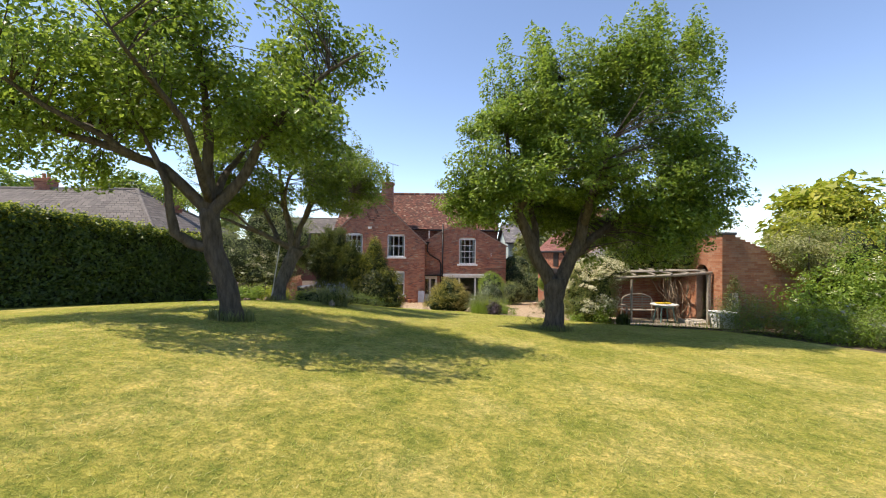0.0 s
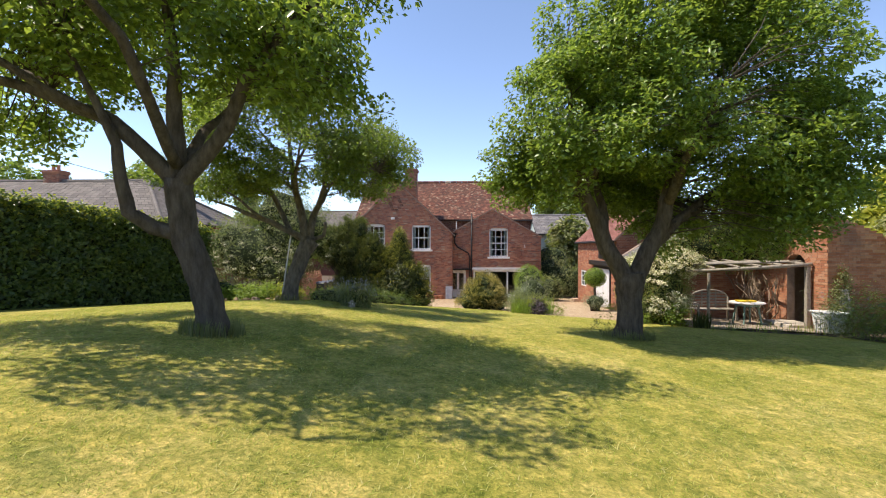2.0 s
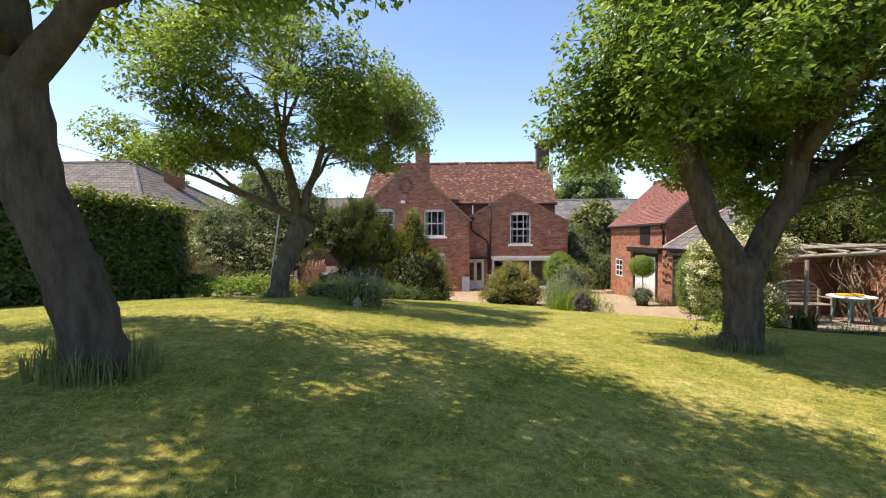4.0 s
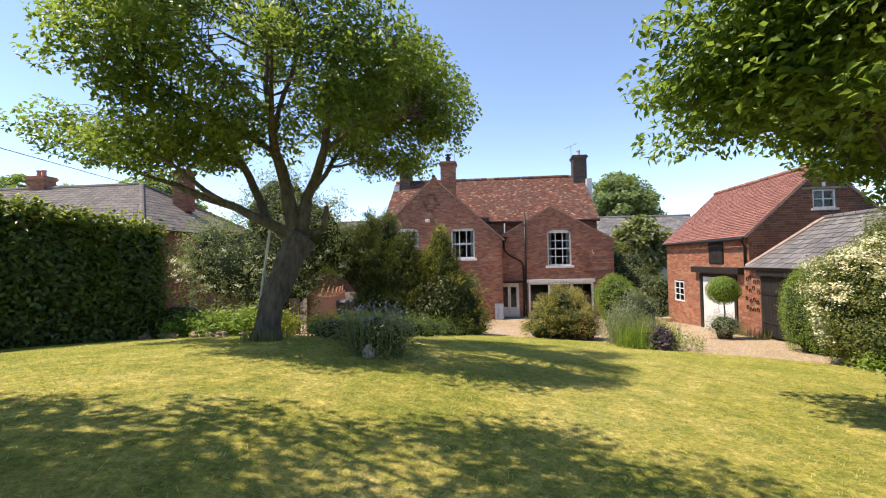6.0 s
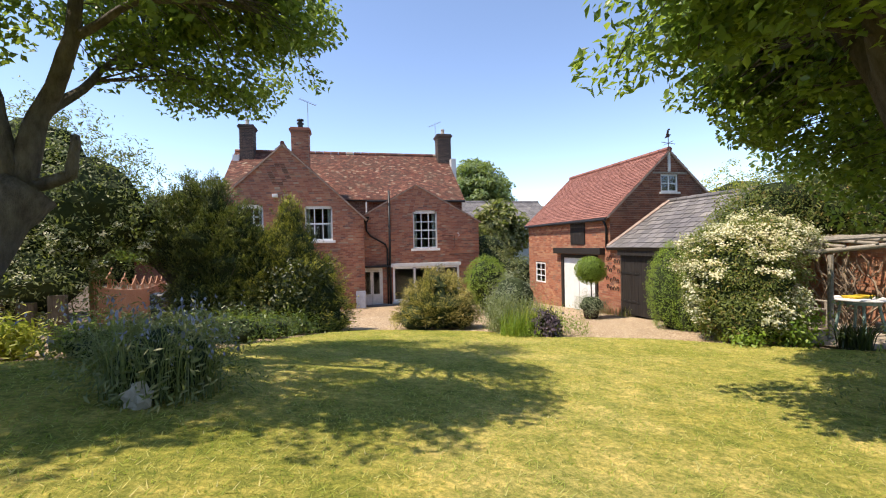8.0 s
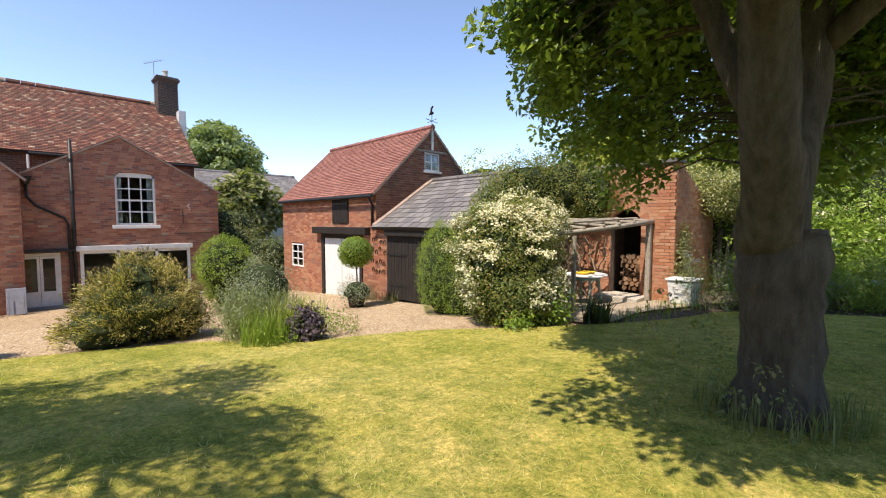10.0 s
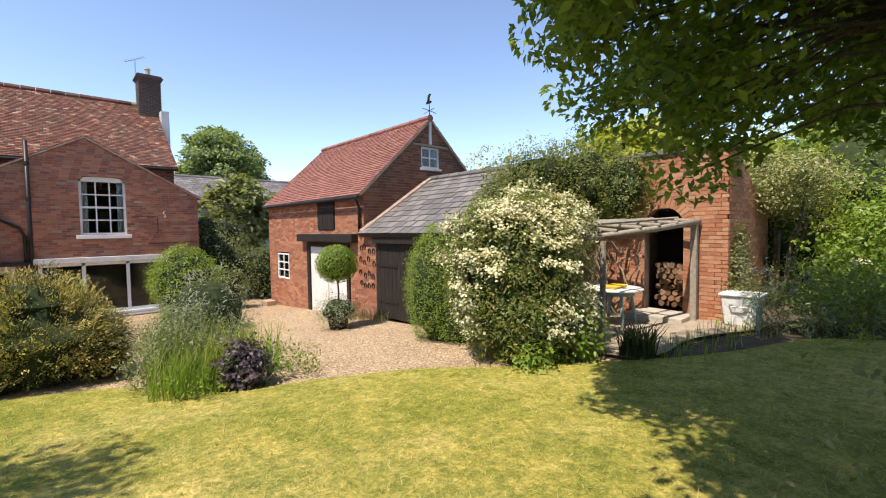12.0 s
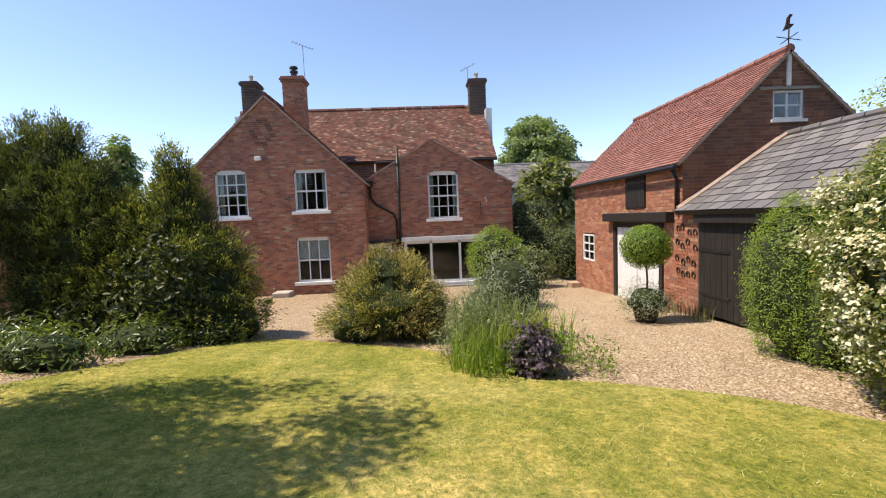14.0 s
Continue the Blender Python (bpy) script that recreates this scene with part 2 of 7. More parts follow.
LEAF_GREY = leafy("leaf_grey", [(0, (0.12, 0.15, 0.10)), (0.5, (0.19, 0.22, 0.15)), (1, (0.28, 0.29, 0.22))], 0.25)
LEAF_OLIVE = leafy("leaf_olive", [(0, (0.09, 0.11, 0.04)), (0.5, (0.16, 0.17, 0.07)), (1, (0.27, 0.25, 0.12))], 0.3)
LEAF_RUSSET = leafy("leaf_russet", [(0, (0.07, 0.10, 0.025)), (0.5, (0.14, 0.18, 0.042)), (0.85, (0.25, 0.25, 0.07)), (1, (0.34, 0.2, 0.08))], 0.35)
# paler, greyer green for far trees: the haze of distance mixed into the colour
LEAF_HAZE = leafy("leaf_hazed", [(0, (0.11, 0.16, 0.075)), (0.5, (0.16, 0.22, 0.10)), (1, (0.24, 0.30, 0.14))], 0.4)
TIP_GREEN = leafy("gold_green_tip", [(0, (0.16, 0.165, 0.03)), (0.6, (0.33, 0.31, 0.055)), (1, (0.56, 0.48, 0.09))], 0.25)
TIP_GOLD = leafy("gold_tip", [(0, (0.42, 0.33, 0.10)), (1, (0.68, 0.54, 0.22))], 0.3)
LEAF_PURPLE = leafy("leaf_purple", [(0, (0.035, 0.02, 0.035)), (0.6, (0.09, 0.055, 0.09)), (1, (0.2, 0.15, 0.2))], 0.15)
PETAL = leafy("cream_petal", [(0, (0.56, 0.50, 0.33)), (0.6, (0.74, 0.69, 0.50)), (1, (0.82, 0.79, 0.65))], 0.3)
PETAL_BLUE = leafy("blue_petal", [(0, (0.16, 0.17, 0.34)), (1, (0.3, 0.32, 0.5))], 0.2)
# dark bodies inside bushes and hedge: the shade between leaves, put into colour
CORE = plain("core_shade", (0.02, 0.032, 0.012), (0.05, 0.065, 0.022), 1.0, 3)

# ---------- building blocks ----------
class Geo:
    """Collects corners and faces of one mesh."""
    def __init__(self):
        self.v, self.f = [], []

    def box(self, x0, x1, y0, y1, z0, z1):
        n = len(self.v)
        self.v += [(x, y, z) for z in (z0, z1) for x, y in ((x0, y0), (x1, y0), (x1, y1), (x0, y1))]
        self.f += [tuple(n + i for i in q) for q in ((3, 2, 1, 0), (4, 5, 6, 7), (0, 1, 5, 4), (1, 2, 6, 5), (2, 3, 7, 6), (3, 0, 4, 7))]
        return self

    def hexa(self, low, high):
        """A block between two four-cornered faces."""
        n = len(self.v)
        self.v += [tuple(p) for p in low] + [tuple(p) for p in high]
        self.f += [tuple(n + i for i in q) for q in ((3, 2, 1, 0), (4, 5, 6, 7), (0, 1, 5, 4), (1, 2, 6, 5), (2, 3, 7, 6), (3, 0, 4, 7))]
        return self

    def prism(self, poly, shift):
        """A flat outline drawn out along shift."""
        n, k, s = len(self.v), len(poly), Vector(shift)
        self.v += [tuple(p) for p in poly] + [tuple(Vector(p) + s) for p in poly]
        self.f += [tuple(range(n + k - 1, n - 1, -1)), tuple(range(n + k, n + 2 * k))]
        self.f += [(n + i, n + (i + 1) % k, n + k + (i + 1) % k, n + k + i) for i in range(k)]
        return self

    def tube(self, pts, radii, sides=8, rough=0.0, seed=0):
        rnd, n, pts = random.Random(seed), len(self.v), [Vector(p) for p in pts]
        side = None
        for i, p in enumerate(pts):
            d = (pts[min(i + 1, len(pts) - 1)] - pts[max(i - 1, 0)]).normalized()
            side = (side - d * side.dot(d)).normalized() if side else d.orthogonal().normalized()
            up = d.cross(side)
            r = radii[i] if isinstance(radii, (list, tuple)) else radii
            for k in range(sides):
                a = 2 * math.pi * k / sides
                q = r * (1 + rough * rnd.uniform(-1, 1))
                self.v.append(tuple(p + side * (math.cos(a) * q) + up * (math.sin(a) * q)))
        for i in range(len(pts) - 1):
            for k in range(sides):
                a, b = n + i * sides + k, n + i * sides + (k + 1) % sides
                self.f.append((a, b, b + sides, a + sides))
        self.f.append(tuple(range(n + sides - 1, n - 1, -1)))
        self.f.append(tuple(range(n + (len(pts) - 1) * sides, n + len(pts) * sides)))
        return self

    def lathe(self, x, y, profile, sides=16):
        n = len(self.v)
        for r, z in profile:
            self.v += [(x + r * math.cos(2 * math.pi * k / sides), y + r * math.sin(2 * math.pi * k / sides), z) for k in range(sides)]
        for i in range(len(profile) - 1):
            for k in range(sides):
                a, b = n + i * sides + k, n + i * sides + (k + 1) % sides
                self.f.append((a, b, b + sides, a + sides))
        self.f.append(tuple(range(n + sides - 1, n - 1, -1)))
        self.f.append(tuple(range(n + (len(profile) - 1) * sides, n + len(profile) * sides)))
        return self

    def mesh(self, name, mat):
        me = bpy.data.meshes.new(name)
        me.from_pydata(self.v, [], self.f)
        me.materials.append(mat)
        me.validate()
        return me


def mesh_arrays(name, verts, faces, mat, smooth=False):
    """A mesh from arrays of corners (n, 3) and faces (m, k)."""
    me = bpy.data.meshes.new(name)
    k = faces.shape[1]
    me.vertices.add(len(verts)), me.loops.add(faces.size), me.polygons.add(len(faces))
    me.vertices.foreach_set("co", np.ascontiguousarray(verts, dtype=np.float32).ravel())
    me.loops.foreach_set("vertex_index", np.ascontiguousarray(faces, dtype=np.int32).ravel())
    me.polygons.foreach_set("loop_start", np.arange(0, faces.size, k, dtype=np.int32))
    me.update(calc_edges=True)
    me.materials.append(mat)
    if smooth:
        me.polygons.foreach_set("use_smooth", np.ones(len(faces), dtype=bool))
    return me


def thing(name, at, label, category, group="", kind=""):
    e = new(name)
    e.empty_display_size = 0.2
    e.matrix_world = Matrix.Translation(at)
    return tagged(e, label, category, group, kind)


def part(name, geo, mat, parent=None, label="", bevel=0.0, smooth=False):
    """Links geometry that is given in world places as one mesh under a thing or a part."""
    me = geo.mesh(name, mat) if isinstance(geo, Geo) else geo
    if smooth:
        me.polygons.foreach_set("use_smooth", [True] * len(me.polygons))
    ob = new(name, me)
    if parent is not None:
        ob.parent = parent
        m, p = Matrix.Identity(4), parent
        while p is not None:
            m = m @ Matrix.Translation(p.location) if p.type == "EMPTY" else m
            p = p.parent
        ob.matrix_parent_inverse = m.inverted() if parent.type == "EMPTY" else Matrix.Identity(4)
    if bevel:
        b = ob.modifiers.new("edge", "BEVEL")
        b.width, b.segments, b.limit_method = bevel, 2, "ANGLE"
    if label:
        ob["label"] = label
    return ob


def structure(name, me, label, category):
    return tagged(new(name, me), label, category, "", "structure")


# ---------- lie of the land ----------
Y_P = np.array([-60, 0, 8, 12, 16, 20, 24, 31, 60, 400], dtype=float)
Z_P = np.array([0.4, 0, -0.25, -0.42, -0.72, -1.1, -1.5, -1.98, -2.2, -2.2])
Y_W = np.array([-60, 12, 17, 22, 26, 400], dtype=float)
W_W = np.array([1, 1, 0.85, 0.3, 0, 0])
BANK_X = np.array([-14, -11, -8, -6, -4, -2, 0, 1])          # a low bank under the two leaning trees
BANK_Z = np.array([0.30, 0.38, 0.50, 0.57, 0.56, 0.23, 0.0, -0.065])


def ground_z(x, y):
    """Height of the ground: the garden falls towards the house and to the side of the pergola."""
    x, y = np.asarray(x, dtype=float), np.asarray(y, dtype=float)
    p = sum(np.interp(y + d, Y_P, Z_P) for d in (-1.6, -0.8, 0, 0.8, 1.6)) / 5
    w = sum(np.interp(y + d, Y_W, W_W) for d in (-1.6, 0, 1.6)) / 3
    xx = np.clip(x, -14, 14)
    bank = sum(np.interp(xx + d, BANK_X, BANK_Z) for d in (-0.8, 0, 0.8)) / 3
    side = np.where(xx > 0, -0.065 * 6.5 * np.tanh(xx / 6.5), bank)
    return p + w * side


def gz(x, y):
    return float(ground_z(x, y))


EDGE_X = np.array([-30, -9, -7, -5.2, -4.2, -3.5, -3.0, -2.5, -1.9, -1.2, 0, 1.5, 2.2, 3.1, 4.6, 5.4, 6.2, 7.0, 8.0, 9.0, 9.8, 10.2, 10.6, 11.3, 13, 30])
EDGE_Y = np.array([16.6, 16.6, 16.6, 16.1, 16.1, 16.9, 19.0, 20.7, 21.8, 21.9, 21.3, 20.6, 19.0, 18.9, 18.2, 17.2, 16.6, 15.9, 15.3, 14.9, 14.6, 13.3, 11.0, 9.2, 7.5, 5])


def lawn_edge(x):
    return sum(np.interp(x + d, EDGE_X, EDGE_Y) for d in (-0.3, -0.1, 0.1, 0.3)) / 4


def sheet(name, xs, near, far, rows, lift, mat):
    """A patch of ground between two lines across the garden."""
    xs = np.asarray(xs, dtype=float)
    n, f = near(xs), far(xs)
    t = np.linspace(0, 1, rows)[:, None]
    Y = n[None] * (1 - t) + f[None] * t
    X = np.repeat(xs[None], rows, 0)
    V = np.stack([X, Y, ground_z(X, Y) + lift], -1).reshape(-1, 3)
    c, k = len(xs), np.arange((rows - 1) * (len(xs) - 1))
    a = (k // (c - 1)) * c + k % (c - 1)
    return mesh_arrays(name, V, np.stack([a, a + 1, a + c + 1, a + c], -1), mat, True)


ax = np.concatenate([np.linspace(-900, -34, 8), np.linspace(-30, 30, 81), np.linspace(34, 900, 8)])
yy = np.concatenate([np.linspace(-900, -40, 6), np.linspace(-30, 60, 121), np.linspace(70, 900, 8)])
GX, GY = np.meshgrid(ax, yy)
kk = np.arange((len(yy) - 1) * (len(ax) - 1))
aa = (kk // (len(ax) - 1)) * len(ax) + kk % (len(ax) - 1)
structure("ground", mesh_arrays("ground", np.stack([GX, GY, ground_z(GX, GY) - 0.05], -1).reshape(-1, 3), np.stack([aa, aa + 1, aa + len(ax) + 1, aa + len(ax)], -1), SOIL, True), "brown garden soil under beds and yard", "ground")
structure("lawn", sheet("lawn", np.linspace(-24, 16, 161), lambda x: x * 0 - 26, lawn_edge, 150, 0.0, LAWN), "sunlit mown lawn, patchy green and straw", "lawn")
structure("gravel_yard", sheet("gravel_yard", np.linspace(-11, 7.2, 74), lambda x: lawn_edge(x) - 0.1, lambda x: x * 0 + 33, 60, -0.035, GRAVEL), "pale pea-gravel yard before the house", "gravel")

# ---------- bricks and roofs ----------
COURSE, LONG = 0.078, 0.235
brick_jobs = []


def wall(parent, name, origin, along, out, width, base, top, holes, mat, thick=0.25, left=None, right=None, course=COURSE, singles=0, special=None):
    """A brick wall on a plane: along runs to the side, out points away from the wall. top(u): the wall's height at u;
    holes: (u0, u1, z0, z1, rise), rise being that of a segmental arch. The courses are kept for the end of the file."""
    o, a, n = Vector(origin), Vector(along), Vector(out)
    g = Geo()
    rows = []
    z = base
    zmax = max(top(width * i / 80) for i in range(81))
    while z < zmax - 0.01:
        zm, z1 = z + course / 2, min(z + course, zmax)
        ins = [width * i / 400 for i in range(401) if top(width * i / 400) >= zm]
        if not ins:
            break
        spans = [[min(ins), max(ins)]]
        for u0, u1, h0, h1, rise in holes:
            if h0 <= zm <= h1:
                half = (u1 - u0) / 2
                if rise and zm > h1 - rise:
                    half *= math.sqrt(max(0.0, 1 - ((zm - (h1 - rise)) / rise) ** 2)) ** 0.6
                c0, c1 = (u0 + u1) / 2 - half, (u0 + u1) / 2 + half
                nxt = []
                for s0, s1 in spans:
                    if c1 <= s0 or c0 >= s1:
                        nxt.append([s0, s1])
                    else:
                        nxt += [q for q in ([s0, c0], [c1, s1]) if q[1] - q[0] > 0.02]
                spans = nxt
        for s0, s1 in spans:
            p0, p1 = o + a * s0, o + a * s1
            q0, q1 = p0 - n * thick, p1 - n * thick
            g.hexa([(p0.x, p0.y, z), (p1.x, p1.y, z), (q1.x, q1.y, z), (q0.x, q0.y, z)], [(p0.x, p0.y, z1), (p1.x, p1.y, z1), (q1.x, q1.y, z1), (q0.x, q0.y, z1)])
        rows.append((z, z1, spans))
        z += course
    ob = part(name, g, MORTAR, parent)
    brick_jobs.append((ob, o, a, n, rows, mat, singles, special))
    return ob


def lay_bricks(job, number):
    """Every brick of a wall, 6 mm proud of its joints: whole ones near the middle as pieces, the rest in one mesh."""
    ob, o, a, n, rows, mat, singles, special = job
    rnd = random.Random(number)
    g, odd, whole = Geo(), Geo(), []
    for r, (z0, z1, spans) in enumerate(rows):
        for s0, s1 in spans:
            u = s0 - (0.5 * LONG if r % 2 else 0) + 0.0
            while u < s1 - 0.02:
                u0, u1 = max(u, s0), min(u + LONG, s1)
                u += LONG
                if u1 - u0 < 0.03:
                    continue
                um, zm, d = (u0 + u1) / 2, (z0 + z1) / 2, 0.006 + rnd.uniform(-0.002, 0.003)
                if u1 - u0 > LONG - 0.001 and z1 - z0 > 0.05 and not (special and special(um, zm)):
                    whole.append((u0, u1, z0, z1, d))
                    continue
                put_brick(odd if special and special(um, zm) else g, o, a, n, u0, u1, z0, z1, d)
    pick = set()
    if singles and whole:
        mid = sorted(range(len(whole)), key=lambda i: abs(whole[i][2] + 0.2))[:singles]
        pick = set(mid)
        unit = Geo()
        put_brick(unit, Vector((0, 0, 0)), a, n, 0, LONG, 0, whole[0][3] - whole[0][2], 0.006)
        me = unit.mesh("brick", mat)
    for i, (u0, u1, z0, z1, d) in enumerate(whole):
        if i in pick:
            b = new("brick", me)
            b.parent = ob
            p = o + a * u0 + n * (d - 0.006)
            b.location = (p.x, p.y, z0)
        else:
            put_brick(g, o, a, n, u0, u1, z0, z1, d)
    if g.v:
        tagged(part("brickwork", g, mat, ob), kind="stuff")
    if odd.v:
        tagged(part("brick_pattern", odd, BRICK_GABLE, ob, "dark burnt bricks in a diamond"), kind="stuff")


def put_brick(g, o, a, n, u0, u1, z0, z1, d):
    j = 0.005
    p0, p1 = o + a * (u0 + j), o + a * (u1 - j)
    q0, q1 = p0 + n * d, p1 + n * d
    k, lo, hi = len(g.v), z0 + j, z1 - j
    g.v += [(p0.x, p0.y, lo), (p1.x, p1.y, lo), (p1.x, p1.y, hi), (p0.x, p0.y, hi), (q0.x, q0.y, lo), (q1.x, q1.y, lo), (q1.x, q1.y, hi), (q0.x, q0.y, hi)]
    g.f += [(k + 4, k + 5, k + 6, k + 7), (k, k + 1, k + 5, k + 4), (k + 1, k + 2, k + 6, k + 5), (k + 2, k + 3, k + 7, k + 6), (k + 3, k, k + 4, k + 7)]


tile_jobs = []


def roof(parent, name, eave0, eave1, ridge0, ridge1, mat, under, tile=(0.19, 0.12), thick=0.09, singles=0, skip=None, seed=1):
    """One slope: a boarded slab from eave to ridge, and rows of lapped tiles on it (laid at the end of the file)."""
    e0, e1, r0, r1 = map(Vector, (eave0, eave1, ridge0, ridge1))
    nrm = (e1 - e0).cross(r0 - e0).normalized()
    if nrm.z < 0:
        nrm.negate()
    g = Geo().hexa([e0 - nrm * thick, e1 - nrm * thick, r1 - nrm * thick, r0 - nrm * thick], [e0, e1, r1, r0])
    ob = part(name, g, under, parent)
    tile_jobs.append((ob, e0, e1, r0, r1, nrm, mat, tile, singles, skip, seed))
    return ob


def lay_tiles(job):
    ob, e0, e1, r0, r1, nrm, mat, (tw, gauge), singles, skip, seed = job
    rnd = random.Random(seed)
    rows = max(2, int(((r0 + r1) / 2 - (e0 + e1) / 2).length / gauge))
    g, whole = Geo(), []
    for r in range(rows):
        t0, t1 = r / rows, min(1.0, (r + 1.35) / rows)
        a0, a1, b0, b1 = e0.lerp(r0, t0), e1.lerp(r1, t0), e0.lerp(r0, t1), e1.lerp(r1, t1)
        n = max(1, round((a1 - a0).length / tw))
        for c in range(-1, n + 1):
            s0, s1 = (c + (0.5 if r % 2 else 0.0)) / n, (c + 1 + (0.5 if r % 2 else 0.0)) / n
            s0, s1 = max(0.0, s0) + 0.04 / n, min(1.0, s1) - 0.04 / n
            if s1 - s0 < 0.2 / n:
                continue
            m = a0.lerp(a1, (s0 + s1) / 2)
            if skip and skip(m):
                continue
            lift, tilt = 0.014 + rnd.uniform(0, 0.008), rnd.uniform(-0.003, 0.003)
            p = [a0.lerp(a1, s0) + nrm * (lift + 0.012 + tilt), a0.lerp(a1, s1) + nrm * (lift + 0.012 - tilt), b0.lerp(b1, s1) + nrm * 0.006, b0.lerp(b1, s0) + nrm * 0.006]
            whole.append((p, [q - nrm * 0.012 for q in p]))
    for i, (hi, lo) in enumerate(whole):
        if i < singles:
            k = Geo()
            o = lo[0]
            k.hexa([q - o for q in lo], [q - o for q in hi])
            b = new("slate" if mat is SLATE else "roof_tile", k.mesh("tile", mat))
            b.parent, b.location = ob, o
        else:
            g.hexa(lo, hi)
    if g.v:
        tagged(part("roof_tiles", g, mat, ob), kind="stuff")


def ridge_row(parent, p0, p1, mat, r=0.12):
    p0, p1 = Vector(p0), Vector(p1)
    n = max(1, round((p1 - p0).length / 0.45))
    g = Geo()
    for i in range(n):
        a, b = p0.lerp(p1, (i + 0.02) / n), p0.lerp(p1, (i + 0.98) / n)
        g.tube([a, b], [r, r * 0.94], 8)
    part("ridge_tiles", g, mat, parent, smooth=False)


# ---------- windows and doors ----------
def sash_window(parent, xc, w, z0, z1, y, cols, rows, rise=0.12, sill_w=None, blind=0.0, curtain=True):
    """A painted sliding sash in a brick opening that faces -y."""
    h, st = w / 2, 0.07
    yf = y + 0.09
    g = Geo()
    g.box(xc - h, xc - h + st, yf, yf + 0.1, z0, z1 - rise * 0.6).box(xc + h - st, xc + h, yf, yf + 0.1, z0, z1 - rise * 0.6)
    g.box(xc - h + st, xc + h - st, yf, yf + 0.1, z0, z0 + st)
    arc = [(xc + h * (i / 8 - 1), yf, z1 - rise + rise * math.sqrt(max(0, 1 - (i / 8 - 1) ** 2)) ** 0.6) for i in range(17)]
    for p, q in zip(arc, arc[1:]):
        zb = z1 - rise - 0.05
        g.hexa([(p[0], yf, zb), (q[0], yf, zb), (q[0], yf + 0.1, zb), (p[0], yf + 0.1, zb)], [(p[0], yf, p[2]), (q[0], yf, q[2]), (q[0], yf + 0.1, q[2]), (p[0], yf + 0.1, p[2])])
    win = part("window", g, WHITE, parent, "white-painted sliding sash window")
    x0, x1, b0, b1 = xc - h + st, xc + h - st, z0 + st, z1 - rise - 0.05
    for c in range(1, cols):
        x = x0 + (x1 - x0) * c / cols
        part("glazing_bar", Geo().box(x - 0.02, x + 0.02, yf + 0.012, yf + 0.055, b0, b1), WHITE, win)
    for r in range(1, rows):
        z = b0 + (b1 - b0) * r / rows
        t = 0.034 if r * 2 == rows else 0.02
        part("meeting_rail" if r * 2 == rows else "glazing_bar", Geo().box(x0, x1, yf + 0.01, yf + 0.06, z - t, z + t), WHITE, win)
    for c in range(cols):
        for r in range(rows):
            xa, xb = x0 + (x1 - x0) * c / cols, x0 + (x1 - x0) * (c + 1) / cols
            za, zb = b0 + (b1 - b0) * r / rows, b0 + (b1 - b0) * (r + 1) / rows
            pn = part("pane", Geo().box(xa + 0.012, xb - 0.012, yf + 0.038, yf + 0.042, za + 0.012, zb - 0.012), GLASS, win)
            pn.visible_shadow = False
    s = (sill_w or w + 0.24) / 2
    part("sill", Geo().box(xc - s, xc + s, y - 0.09, y + 0.2, z0 - 0.13, z0 - 0.004), WHITE, win, "white stone sill", bevel=0.012)
    if blind:
        part("blind", Geo().box(x0, x1, yf + 0.12, yf + 0.13, b1 - (b1 - b0) * blind, b1), CURTAIN, win, "pale roller blind")
    if curtain:
        for s in (-1, 1):
            cg, n = Geo(), 14
            xa = xc + s * (h - st)
            pts = [(xa - s * 0.13 * w * i / n, yf + 0.17 + 0.025 * math.sin(i * 1.9)) for i in range(n + 1)]
            for (u, v), (u2, v2) in zip(pts, pts[1:]):
                cg.hexa([(u, v, b0), (u2, v2, b0), (u2, v2 + 0.006, b0), (u, v + 0.006, b0)], [(u, v, b1), (u2, v2, b1), (u2, v2 + 0.006, b1), (u, v + 0.006, b1)])
            part("curtain", cg, CURTAIN, win, "pale gathered curtain")
    return win


def casement(parent, origin, along, out, w, h, cols, rows, mat=WHITE, bar=0.02, fr=0.05, deep=0.07):
    """A fixed or hinged window of small panes; origin is its lower corner."""
    o, a, n = Vector(origin), Vector(along), Vector(out)

    def blk(u0, u1, z0, z1, d0, d1):
        p = [o + a * u + n * d for u, d in ((u0, d0), (u1, d0), (u1, d1), (u0, d1))]
        return Geo().hexa([(q.x, q.y, o.z + z0) for q in p], [(q.x, q.y, o.z + z1) for q in p])
    g = blk(0, fr, 0, h, -deep, 0)
    for q in (blk(w - fr, w, 0, h, -deep, 0), blk(fr, w - fr, 0, fr, -deep, 0), blk(fr, w - fr, h - fr, h, -deep, 0)):
        k = len(g.v)
        g.v += q.v
        g.f += [tuple(i + k for i in f) for f in q.f]
    win = part("window", g, mat, parent, "small white-painted window")
    for c in range(1, cols):
        u = fr + (w - 2 * fr) * c / cols
        part("glazing_bar", blk(u - bar, u + bar, fr, h - fr, -deep * 0.7, -0.01), mat, win)
    for r in range(1, rows):
        z = fr + (h - 2 * fr) * r / rows
        part("glazing_bar", blk(fr, w - fr, z - bar, z + bar, -deep * 0.72, -0.012), mat, win)
    for c in range(cols):
        for r in range(rows):
            u0, u1 = fr + (w - 2 * fr) * c / cols, fr + (w - 2 * fr) * (c + 1) / cols
            z0, z1 = fr + (h - 2 * fr) * r / rows, fr + (h - 2 * fr) * (r + 1) / rows
            pn = part("pane", blk(u0 + bar * 0.8, u1 - bar * 0.8, z0 + bar * 0.8, z1 - bar * 0.8, -deep * 0.45, -deep * 0.4), GLASS, win)
            pn.visible_shadow = False
    return win


